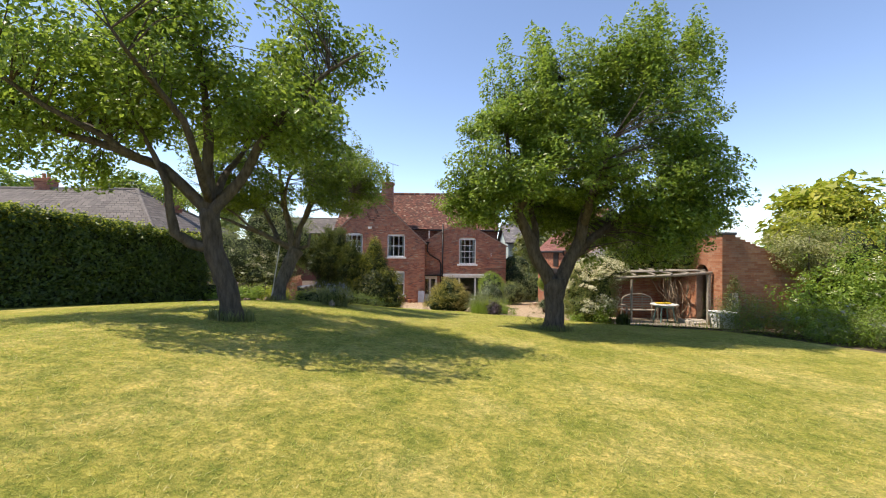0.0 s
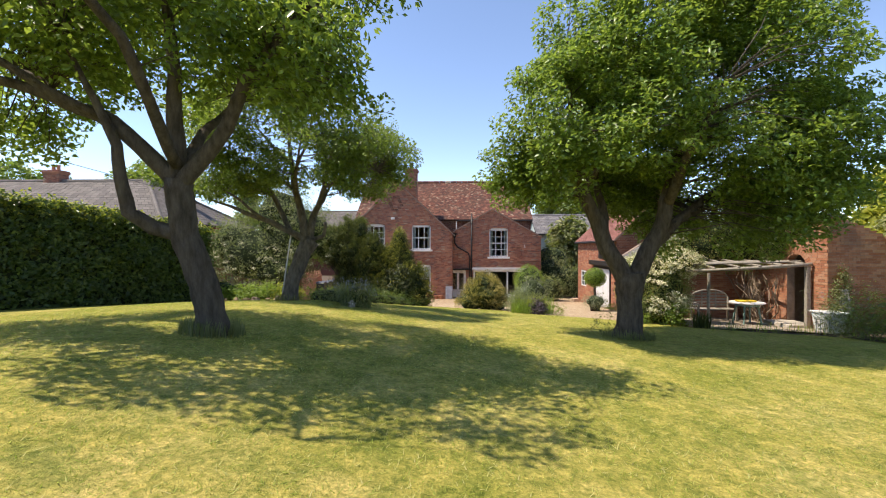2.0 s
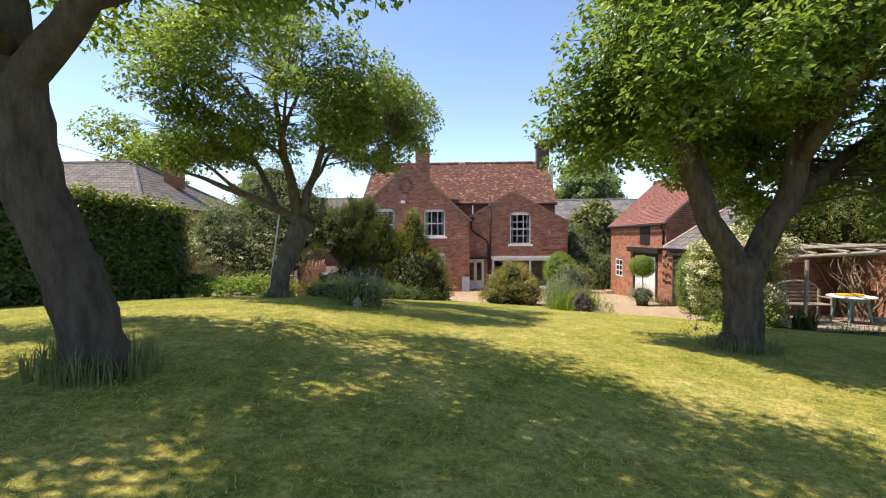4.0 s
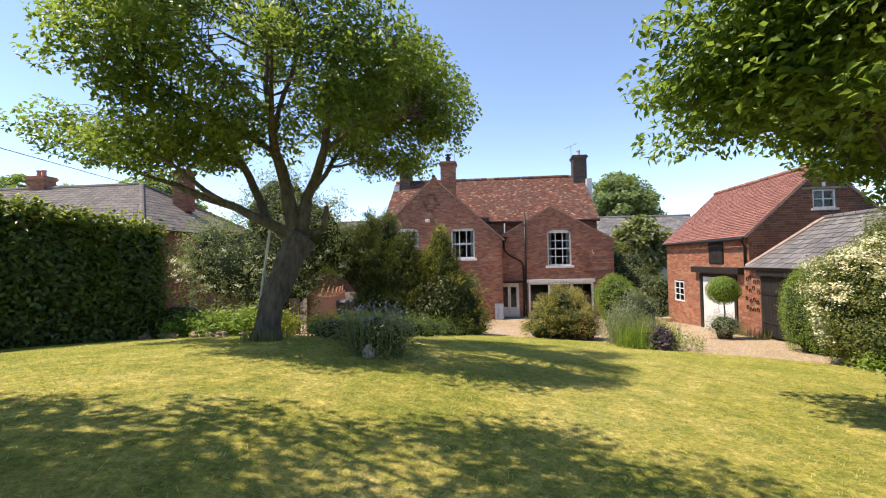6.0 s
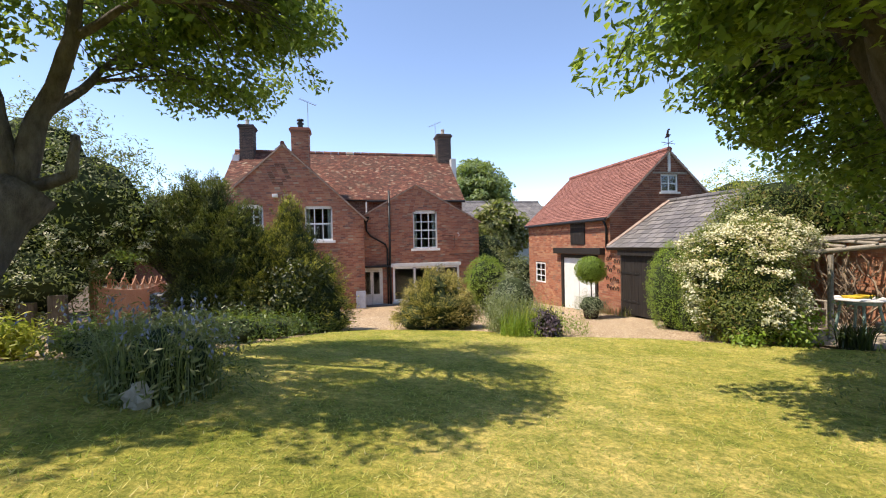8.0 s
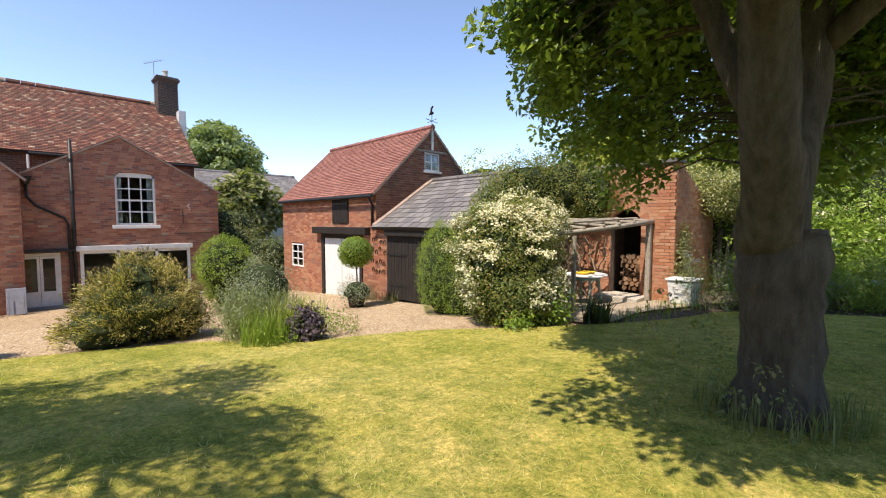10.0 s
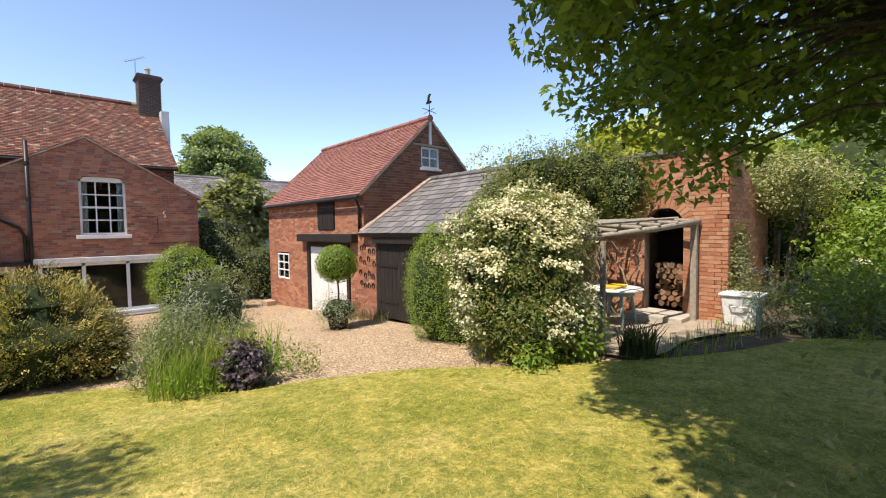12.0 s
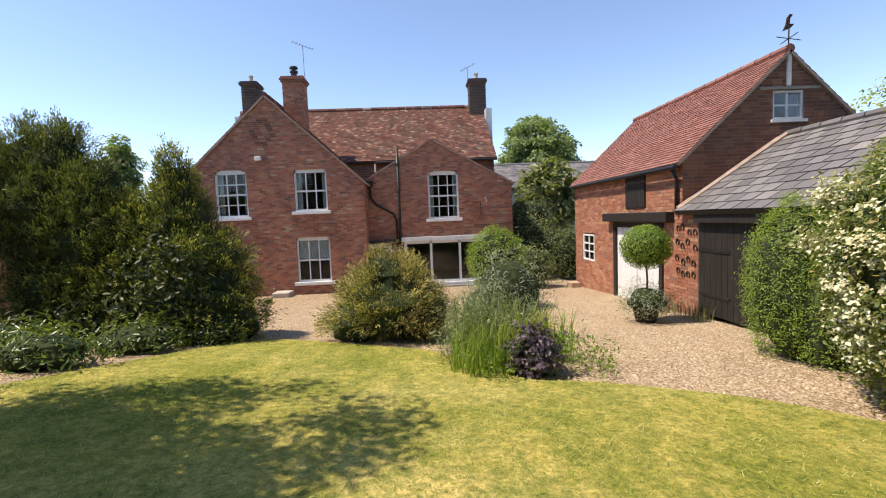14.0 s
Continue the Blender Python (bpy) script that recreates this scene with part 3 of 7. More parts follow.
def chimney(parent, x, y, wx, wy, z0, z1, mat, pots, label, name="chimney"):
    ch = part(name, Geo().box(x - wx / 2 + 0.01, x + wx / 2 - 0.01, y - wy / 2 + 0.01, y + wy / 2 - 0.01, z0, z1), MORTAR, parent, label)
    for o, a, n, w in (((x - wx / 2, y - wy / 2, 0), (1, 0, 0), (0, -1, 0), wx), ((x + wx / 2, y - wy / 2, 0), (0, 1, 0), (1, 0, 0), wy), ((x - wx / 2, y + wy / 2, 0), (0, -1, 0), (-1, 0, 0), wy)):
        g, z, r = Geo(), z0, 0
        while z < z1 - 0.2:
            u = -0.118 * (r % 2)
            while u < w - 0.03:
                if min(u + LONG, w) - max(u, 0) > 0.04:
                    put_brick(g, Vector(o), Vector(a), Vector(n), max(u, 0), min(u + LONG, w), z, z + COURSE, 0.006)
                u += LONG
            z, r = z + COURSE, r + 1
        tagged(part("brickwork", g, mat, ch), kind="stuff")
    for k, grow in enumerate((0.05, 0.09, 0.04)):
        zz = z1 - 0.24 + k * 0.08
        part("oversailing_course", Geo().box(x - wx / 2 - grow, x + wx / 2 + grow, y - wy / 2 - grow, y + wy / 2 + grow, zz, zz + 0.075), mat, ch)
    for i in range(pots):
        px = x + (i - (pots - 1) / 2) * 0.34
        part("chimney_pot", Geo().lathe(px, y, [(0.13, z1), (0.14, z1 + 0.05), (0.11, z1 + 0.1), (0.1, z1 + 0.3), (0.13, z1 + 0.33), (0.12, z1 + 0.38)], 12), TERRACOTTA if mat is not BRICK_BLUE else STONE, ch)
    return ch


def aerial(parent, x, y, z, h, turn):
    c, s = math.cos(turn), math.sin(turn)
    a = part("aerial", Geo().tube([(x, y, z), (x, y, z + h)], 0.018, 6), STEEL, parent, "thin television aerial on a mast")
    g = Geo().tube([(x - 0.45 * c, y - 0.45 * s, z + h + 0.08), (x + 0.45 * c, y + 0.45 * s, z + h - 0.1)], 0.012, 5)
    for i in range(7):
        t = -0.42 + i * 0.14
        px, py, pz = x + t * c, y + t * s, z + h - t * 0.2
        g.tube([(px + 0.16 * s, py - 0.16 * c, pz), (px - 0.16 * s, py + 0.16 * c, pz)], 0.007, 4)
    part("boom", g, STEEL, a)


# ---------- the house ----------
house = thing("house", (0, 34, -2), "old red-brick farmhouse with two rear gables and clay tiles", "house")
WY, GYY = 31.4, 32.2                              # wing front, second gable front
gl = -2.0
wing_top = lambda u: 5.74 - abs(u - 3.62) * 0.925
diamond = lambda u, z: 0.62 < abs(u - 3.45) / 0.55 + abs(z - 4.35) / 0.62 < 1.05
wing_holes = [(1.5, 2.72, 1.15, 2.98, 0.14), (4.52, 5.78, 1.27, 2.95, 0.14), (4.46, 5.78, -1.55, 0.3, 0.14)]
wall(house, "wall", (-8.2, WY, 0), (1, 0, 0), (0, -1, 0), 7.24, gl, wing_top, wing_holes, BRICK, singles=300, special=diamond)
wall(house, "wall", (-0.96, WY, 0), (0, 1, 0), (1, 0, 0), 2.4, gl, lambda u: 2.4, [], BRICK)
wall(house, "wall", (-8.2, 38, 0), (0, -1, 0), (-1, 0, 0), 6.6, gl, lambda u: 2.35, [], BRICK)
g2_top = lambda u: 4.02 - (abs(u - 2.9) * 0.56)
g2_holes = [(2.7, 3.96, 0.78, 2.76, 0.13), (1.62, 5.08, -1.85, -0.12, 0), (0.04, 1.1, gl - 0.1, -0.14, 0)]
wall(house, "wall", (-1.16, GYY, 0), (1, 0, 0), (0, -1, 0), 6.19, gl, g2_top, g2_holes, BRICK, singles=300)
wall(house, "wall", (5.03, GYY, 0), (0, 1, 0), (1, 0, 0), 2.0, gl, lambda u: 2.15, [], BRICK)
# main range behind
MX0, MX1, MY0, MYR, MZE, MZR = -8.0, 4.6, 33.9, 38.0, 3.55, 6.72
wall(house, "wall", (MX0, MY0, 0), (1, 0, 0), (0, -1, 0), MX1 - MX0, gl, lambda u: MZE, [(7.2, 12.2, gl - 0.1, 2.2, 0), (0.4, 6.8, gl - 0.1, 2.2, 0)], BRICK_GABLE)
side_top = lambda u: MZR - 0.02 - abs(u - 4.1) * 0.77
wall(house, "wall", (MX1, MY0, 0), (0, 1, 0), (1, 0, 0), 8.2, gl, side_top, [], BRICK)
wall(house, "wall", (MX0, MY0 + 8.2, 0), (0, -1, 0), (-1, 0, 0), 8.2, gl, side_top, [], BRICK)
wall(house, "wall", (MX1, MY0 + 8.2, 0), (-1, 0, 0), (0, 1, 0), MX1 - MX0, gl, lambda u: MZE, [], BRICK)
roof(house, "roof", (MX0 - 0.1, MY0 - 0.25, MZE - 0.12), (MX1 + 0.12, MY0 - 0.25, MZE - 0.12), (MX0 - 0.1, MYR, MZR), (MX1 + 0.12, MYR, MZR), TILE_OLD, DARK, tile=(0.18, 0.115), seed=3)
roof(house, "roof", (MX1 + 0.12, MY0 + 8.45, MZE - 0.12), (MX0 - 0.1, MY0 + 8.45, MZE - 0.12), (MX1 + 0.12, MYR + 0.01, MZR), (MX0 - 0.1, MYR + 0.01, MZR), TILE_OLD, DARK, tile=(0.4, 0.3))
ridge_row(house, (MX0 - 0.1, MYR, MZR + 0.03), (MX1 + 0.12, MYR, MZR + 0.03), TILE_OLD)
# wing roof and the lower gable's roof, both running back into the main slope
px = -4.58
roof(house, "roof", (px - 3.78, WY - 0.1, 2.24), (px - 3.78, 38, 2.24), (px, WY - 0.1, 5.76), (px, 37, 5.76), TILE_OLD, MORTAR, tile=(0.25, 0.2), thick=0.055)
roof(house, "roof", (px + 3.78, 36, 2.24), (px + 3.78, WY - 0.1, 2.24), (px, 37, 5.76), (px, WY - 0.1, 5.76), TILE_OLD, MORTAR, tile=(0.25, 0.2), thick=0.055)
ridge_row(house, (px, WY - 0.1, 5.79), (px, 36.8, 5.79), TILE_OLD, 0.1)
qx = 1.74
roof(house, "roof", (qx - 2.7, GYY - 0.07, 2.53), (qx - 2.7, 34.2, 2.53), (qx, GYY - 0.07, 4.07), (qx, 34.9, 4.07), TILE_OLD, MORTAR, tile=(0.25, 0.2), thick=0.05)
roof(house, "roof", (qx + 3.42, 34.2, 2.13), (qx + 3.42, GYY - 0.07, 2.13), (qx, 34.9, 4.07), (qx, GYY - 0.07, 4.07), TILE_OLD, MORTAR, tile=(0.25, 0.2), thick=0.05)
part("gutter", Geo().tube([(-0.7, MY0 - 0.32, MZE - 0.2), (MX1 + 0.1, MY0 - 0.32, MZE - 0.2)], 0.055, 8), BLACK, house, "black gutter")
# stacks
chimney(house, 4.42, 37.6, 0.85, 0.85, 5.2, 8.0, BRICK_BLUE, 1, "sooty dark brick chimney with one pot")
part("flue_render", Geo().box(4.74, 5.05, 36.7, 38.1, 3.2, 6.35), LEADW, house, "pale rendered flue side")
chimney(house, -7.3, 37.6, 0.75, 0.85, 5.2, 8.15, BRICK_BLUE, 1, "sooty dark brick chimney with one pot")
chimney(house, -3.95, 33.4, 0.85, 0.7, 4.6, 7.0, BRICK, 0, "red brick chimney with a metal cowl")
part("cowl", Geo().lathe(-3.95, 33.4, [(0.13, 7.0), (0.13, 7.22), (0.17, 7.23), (0.17, 7.3), (0.09, 7.31), (0.09, 7.4), (0.18, 7.41), (0.16, 7.48)], 14), BLACK, house, "black metal chimney cowl")
part("flue_render", Geo().box(-8.02, -7.68, 37.0, 38.1, 4.4, 6.35), LEADW, house, "pale rendered chimney shoulder")
aerial(house, -3.6, 33.75, 6.9, 1.6, 0.5)
aerial(house, 4.0, 37.9, 6.7, 2.1, 2.4)
# windows
sash_window(house, -6.09, 1.22, 1.15, 2.98, WY, 3, 4)
sash_window(house, -3.05, 1.26, 1.29, 2.95, WY, 3, 2)
sash_window(house, -3.08, 1.32, -1.5, 0.3, WY, 3, 2, blind=0.5, curtain=False)
sash_window(house, 2.17, 1.26, 0.8, 2.76, GYY, 3, 4)
# wide ground-floor window under a white lintel
part("lintel", Geo().box(0.36, 4.0, GYY - 0.13, GYY + 0.1, -0.12, 0.06), OFFWHITE, house, "weathered white lintel", bevel=0.01)
wide = Geo().box(0.46, 3.92, GYY - 0.02, GYY + 0.08, -1.85, -1.76)
for x in (0.46, 1.52, 2.72, 3.82):
    wide.box(x, x + 0.1, GYY - 0.02, GYY + 0.08, -1.76, -0.124)
wide.box(0.56, 3.82, GYY - 0.02, GYY + 0.08, -0.22, -0.124)
ww = part("window", wide, WHITE, house, "wide white-framed ground-floor window")
for x0, x1 in ((0.56, 1.52), (1.62, 2.72), (2.82, 3.82)):
    p = part("pane", Geo().box(x0, x1, GYY + 0.03, GYY + 0.035, -1.76, -0.22), GLASS, ww)
    p.visible_shadow = False
part("sill", Geo().box(0.4, 3.98, GYY - 0.12, GYY + 0.08, -1.95, -1.856), WHITE, ww, bevel=0.01)
# glazed door in the corner
dg = Geo().box(-1.12, -1.04, GYY - 0.02, GYY + 0.07, gl, -0.14).box(-0.14, -0.06, GYY - 0.02, GYY + 0.07, gl, -0.14).box(-1.04, -0.14, GYY - 0.02, GYY + 0.07, -0.24, -0.14)
door = part("door", dg, OFFWHITE, house, "pale glazed garden door")
for x0, x1 in ((-1.04, -0.595), (-0.585, -0.14)):
    lf = Geo().box(x0, x0 + 0.07, GYY, GYY + 0.05, gl + 0.02, -0.25).box(x1 - 0.07, x1, GYY, GYY + 0.05, gl + 0.02, -0.25).box(x0 + 0.07, x1 - 0.07, GYY, GYY + 0.05, gl + 0.02, gl + 0.55).box(x0 + 0.07, x1 - 0.07, GYY, GYY + 0.05, -0.33, -0.25)
    part("door_leaf", lf, OFFWHITE, door)
    p = part("pane", Geo().box(x0 + 0.07, x1 - 0.07, GYY + 0.02, GYY + 0.025, gl + 0.55, -0.33), GLASS, door)
    p.visible_shadow = False
part("door_handle", Geo().tube([(-0.56, GYY - 0.04, -1.0), (-0.44, GYY - 0.04, -1.0)], 0.012, 6), STEEL, door)
part("door_hood", Geo().box(-1.2, 0.3, GYY - 0.35, GYY - 0.01, -0.1, -0.02), BLACK, house, "black flat hood over the door", bevel=0.01)
# pipes
pipe = part("drainpipe", Geo().tube([(0.33, GYY - 0.08, 3.75), (0.33, GYY - 0.08, gl)], 0.055, 8), BLACK, house, "black soil pipe", smooth=True)
for z in (3.0, 1.9, 0.8, -0.6):
    part("collar", Geo().lathe(0.33, GYY - 0.08, [(0.07, z), (0.07, z + 0.1)], 8), BLACK, pipe)
part("drainpipe", Geo().tube([(-0.82, GYY - 0.1, 2.3), (-0.82, GYY - 0.1, 1.75), (-0.6, GYY - 0.1, 1.45), (0.1, GYY - 0.1, 1.05), (0.2, GYY - 0.09, 0.8), (0.2, GYY - 0.09, gl)], 0.042, 8), BLACK, house, "black cranked rainwater pipe", smooth=True)
part("hopper", Geo().hexa([(-0.9, GYY - 0.2, 2.15), (-0.74, GYY - 0.2, 2.15), (-0.74, GYY - 0.03, 2.15), (-0.9, GYY - 0.03, 2.15)], [(-0.98, GYY - 0.26, 2.42), (-0.66, GYY - 0.26, 2.42), (-0.66, GYY - 0.03, 2.42), (-0.98, GYY - 0.03, 2.42)]), BLACK, house, "black rainwater hopper")
part("drainpipe", Geo().tube([(-0.72, MY0 - 0.3, MZE - 0.25), (-0.72, MY0 - 0.3, 2.7)], 0.04, 6), OFFWHITE, house)
lamp = part("floodlight", Geo().box(-5.06, -4.82, WY - 0.2, WY - 0.06, 3.28, 3.44), OFFWHITE, house, "small white floodlight", bevel=0.02)
part("bracket", Geo().box(-4.97, -4.91, WY - 0.06, WY, 3.3, 3.4), STEEL, lamp)
part("tie_plate", Geo().tube([(3.95, GYY - 0.03, 1.62), (3.9, GYY - 0.03, 1.6), (3.89, GYY - 0.03, 1.55), (3.93, GYY - 0.03, 1.51), (3.97, GYY - 0.03, 1.46), (3.95, GYY - 0.03, 1.41), (3.9, GYY - 0.03, 1.4)], 0.011, 6), OFFWHITE, house, "S-shaped iron wall tie")
part("cable", Geo().tube([(2.95, GYY - 0.02, 1.42), (3.7, GYY - 0.02, 1.44), (3.72, GYY - 0.02, 0.9), (3.4, GYY - 0.02, 0.45), (5.0, GYY - 0.02, 0.5)], 0.011, 5), BLACK, house)
# inside: rooms that close the openings
for sides in ((-8.1, -1.2, WY + 3.6, WY + 3.7, gl, 3), (-1.0, 4.9, GYY + 5.0, GYY + 5.1, gl, 2.5)):
    part("inner_wall", Geo().box(*sides), PLASTER, house)
for sides in ((-8.1, -1.2, WY + 0.26, WY + 3.6, 0.75, 0.85), (-1.0, 4.9, GYY + 0.26, GYY + 5.0, 0.3, 0.4), (-8.1, 4.9, WY + 0.26, GYY + 5.0, gl - 0.02, gl + 0.04)):
    part("inner_floor", Geo().box(*sides), PLASTER, house)
part("step", Geo().box(-4.55, -3.9, WY - 0.75, WY - 0.1, -2.02, -1.78), STONE, house, "worn stone step", bevel=0.03)

# ---------- the barn ----------
BX, BX2, BY0, BY1, BE = 7.01, 11.75, 23.5, 30.25, 1.86
barn = thing("barn", (9.4, 27, -1.8), "two-storey red-brick barn with a tiled roof", "barn")
bhole = [(BY1 - 29.47, BY1 - 28.45, -0.88, 0.05, 0), (BY1 - 26.92, BY1 - 24.25, -2.2, 0.42, 0), (BY1 - 26.15, BY1 - 25.07, 0.86, 1.84, 0)]
wall(barn, "wall", (BX, BY1, 0), (0, -1, 0), (-1, 0, 0), BY1 - 22.95, -2.1, lambda u: BE - 0.06 if u < BY1 - BY0 + 0.02 else 0.7, bhole, BRICK_BARN, singles=300)
gtop = lambda u: 4.06 - abs(u - 2.37) * 0.93
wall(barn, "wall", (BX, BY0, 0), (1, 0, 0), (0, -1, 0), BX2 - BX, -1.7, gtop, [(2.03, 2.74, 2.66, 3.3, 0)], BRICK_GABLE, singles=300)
wall(barn, "wall", (BX2, BY0, 0), (0, 1, 0), (1, 0, 0), BY1 - BY0, -2.1, lambda u: BE, [], BRICK_BARN)
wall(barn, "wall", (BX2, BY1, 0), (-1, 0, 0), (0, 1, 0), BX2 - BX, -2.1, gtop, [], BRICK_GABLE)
rz = 4.15
roof(barn, "roof", (BX - 0.16, BY1 + 0.1, BE - 0.08), (BX - 0.16, BY0 - 0.07, BE - 0.08), (9.38, BY1 + 0.1, rz), (9.38, BY0 - 0.07, rz), TILE_NEW, MORTAR, tile=(0.17, 0.1), thick=0.06, singles=300, seed=5)
roof(barn, "roof", (BX2 + 0.16, BY0 - 0.07, BE - 0.08), (BX2 + 0.16, BY1 + 0.1, BE - 0.08), (9.38, BY0 - 0.07, rz), (9.38, BY1 + 0.1, rz), TILE_NEW, MORTAR, tile=(0.34, 0.2), thick=0.06, seed=6)
ridge_row(barn, (9.38, BY0 - 0.07, rz + 0.02), (9.38, BY1 + 0.1, rz + 0.02), TILE_NEW, 0.1)
part("gutter", Geo().tube([(BX - 0.2, BY1, BE - 0.13), (BX - 0.2, BY0 - 0.05, BE - 0.15)], 0.05, 8), BLACK, barn, "black gutter")
part("drainpipe", Geo().tube([(BX - 0.19, BY0 + 0.12, BE - 0.15), (BX - 0.07, BY0 + 0.12, BE - 0.4), (BX - 0.07, BY0 + 0.12, 0.75)], 0.04, 8), BLACK, barn, "black downpipe", smooth=True)
casement(barn, (BX - 0.01, 29.46, -0.87), (0, -1, 0), (-1, 0, 0), 1.0, 0.91, 2, 3)
casement(barn, (9.04, BY0 + 0.02, 2.67), (1, 0, 0), (0, -1, 0), 0.7, 0.62, 2, 2, OFFWHITE, bar=0.018)
part("sill", Geo().box(8.98, 9.8, BY0 - 0.06, BY0 + 0.1, 2.6, 2.665), OFFWHITE, barn)
part("beam", Geo().box(8.72, 10.1, BY0 - 0.035, BY0 + 0.1, 3.31, 3.37), OLDWOOD, barn, "weathered timber above the gable window")
part("post", Geo().box(9.33, 9.42, BY0 - 0.05, BY0 + 0.05, 3.38, 4.1), OFFWHITE, barn, "peeling white king post", bevel=0.01)
part("lintel", Geo().box(BX - 0.22, BX + 0.1, 23.8, 27.3, 0.5, 0.74), BLACK_WOOD, barn, "thick black timber lintel", bevel=0.02)
fr = Geo().box(BX - 0.05, BX + 0.12, 26.75, 26.92, -1.95, 0.46).box(BX - 0.05, BX + 0.12, 24.25, 24.4, -1.95, 0.46).box(BX - 0.05, BX + 0.12, 24.4, 26.75, 0.34, 0.46)
dbl = part("door", fr, BLACK_WOOD, barn, "white double barn door in a black frame")
for y0, y1 in ((24.42, 25.56), (25.6, 26.74)):
    leaf = part("door_leaf", Geo().box(BX + 0.02, BX + 0.07, y0, y1, -1.93, 0.33), WHITE, dbl, "white boarded door leaf")
    for i in range(7):
        ya, yb = y0 + (y1 - y0) * i / 7 + 0.004, y0 + (y1 - y0) * (i + 1) / 7 - 0.004
        part("board", Geo().box(BX + 0.005, BX + 0.02, ya, yb, -1.93, 0.33), WHITE, leaf)
hay = part("loading_door", Geo().box(BX - 0.02, BX + 0.06, 25.08, 26.14, 0.86, 1.83), BLACK_WOOD, barn, "black boarded loft door")
for i in range(6):
    part("board", Geo().box(BX - 0.04, BX - 0.02, 25.1 + i * 0.172, 25.264 + i * 0.172, 0.87, 1.8), BLACK_WOOD, hay)
vane = thing("weather_vane", (9.38, BY0, rz), "dark iron weather vane on the barn ridge", "weather vane")
part("rod", Geo().tube([(9.38, BY0, rz + 0.1), (9.38, BY0, rz + 0.66)], 0.014, 6), IRON, vane)
part("pointers", Geo().tube([(9.02, BY0 - 0.1, rz + 0.24), (9.74, BY0 + 0.1, rz + 0.24)], 0.01, 5).tube([(9.3, BY0 - 0.32, rz + 0.24), (9.46, BY0 + 0.32, rz + 0.24)], 0.01, 5), IRON, vane)
part("figure", Geo().prism([(9.38 + u, BY0, rz + 0.4 + v) for u, v in ((-0.13, 0.0), (0.05, 0.07), (0.12, 0.15), (0.02, 0.15), (0.03, 0.27), (0.09, 0.34), (0.03, 0.36), (-0.03, 0.29), (-0.06, 0.14))], (0, 0.03, 0)), IRON, vane)
brickstep = thing("brick", (6.75, 29.7, -2), "loose brick stack beside the barn wall", "bricks")
part("block", Geo().box(6.55, 6.9, 29.5, 30.0, gz(6.7, 29.7) - 0.05, gz(6.7, 29.7) + 0.16), BRICK, brickstep, bevel=0.02)

# horseshoes on the pier
shoe = Geo()
sp = [(0, 0.055 * math.sin(a) * 1.0, 0.07 * math.cos(a)) for a in [radians(d) for d in range(-145, 146, 29)]]
shoe.tube(sp, 0.014, 6)
shoe_me = shoe.mesh("horseshoe", IRON)
rnd = random.Random(4)
for i in range(16):
    y, z = 23.05 + (i % 4) * 0.2 + rnd.uniform(-0.04, 0.04), 0.35 - (i // 4) * 0.33 + rnd.uniform(-0.08, 0.08)
    h = new("horseshoe", shoe_me)
    h.matrix_world = pose(BX - 0.022, y, z, rnd.uniform(-15, 15), 0, 0)
    tagged(h, "rusty horseshoe nailed to a brick pier", "horseshoe", "horseshoes on the pier")

# ---------- slate-roofed cart shed ----------
shed = thing("cart_shed", (9, 21.5, -1.3), "low slate-roofed open shed, its dark inside shown as black boards", "shed")
SY0, SY1 = 19.7, BY0 - 0.01
roof(shed, "roof", (BX - 0.2, SY1, 0.74), (BX - 0.2, SY0 - 0.15, 0.74), (9.37, SY1, 2.32), (9.37, SY0 - 0.15, 2.32), SLATE, BLACK_WOOD, tile=(0.36, 0.26), singles=200, seed=8)
roof(shed, "roof", (11.9, SY0 - 0.15, 0.6), (11.9, SY1, 0.6), (9.37, SY0 - 0.15, 2.32), (9.37, SY1, 2.32), SLATE, BLACK_WOOD, tile=(0.36, 0.26), seed=9)
ridge_row(shed, (9.37, SY0 - 0.15, 2.34), (9.37, SY1, 2.34), SLATE, 0.09)
part("fascia", Geo().box(BX - 0.12, BX, SY0 - 0.1, 22.94, 0.5, 0.7), BLACK_WOOD, shed, "black fascia board")
part("flashing", Geo().hexa([(BX - 0.15, SY1 - 0.12, 0.77), (9.37, SY1 - 0.12, 2.36), (9.37, SY1, 2.36), (BX - 0.15, SY1, 0.77)], [(BX - 0.15, SY1 - 0.12, 0.81), (9.37, SY1 - 0.12, 2.4), (9.37, SY1 + 0.0, 2.44), (BX - 0.15, SY1 + 0.0, 0.85)]), MORTAR, shed, "pale mortar fillet")
# black board sheets, added in place of the open shed's unlit inside
for y0, y1 in ((21.4, 22.9), (19.85, 21.37)):
    d = part("door", Geo().box(BX + 0.02, BX + 0.08, y0, y1, -1.38, 0.5), BLACK_WOOD, shed, "black boards standing in for the open shed's dark inside")
    n = 9
    for i in range(n):
        ya, yb = y0 + (y1 - y0) * i / n + 0.004, y0 + (y1 - y0) * (i + 1) / n - 0.004
        part("board", Geo().box(BX - 0.005, BX + 0.02, ya, yb, -1.37, 0.49), BLACK_WOOD, d)
    for z in (-1.0, -0.1):
        part("hinge", Geo().box(BX - 0.02, BX - 0.005, y1 - 0.9, y1, z, z + 0.06), BLACK, d)
wall(shed, "wall", (BX, SY0, 0), (1, 0, 0), (0, -1, 0), 4.7, -1.4, lambda u: 2.2 - abs(u - 2.36) * 0.66, [], BRICK_BARN)

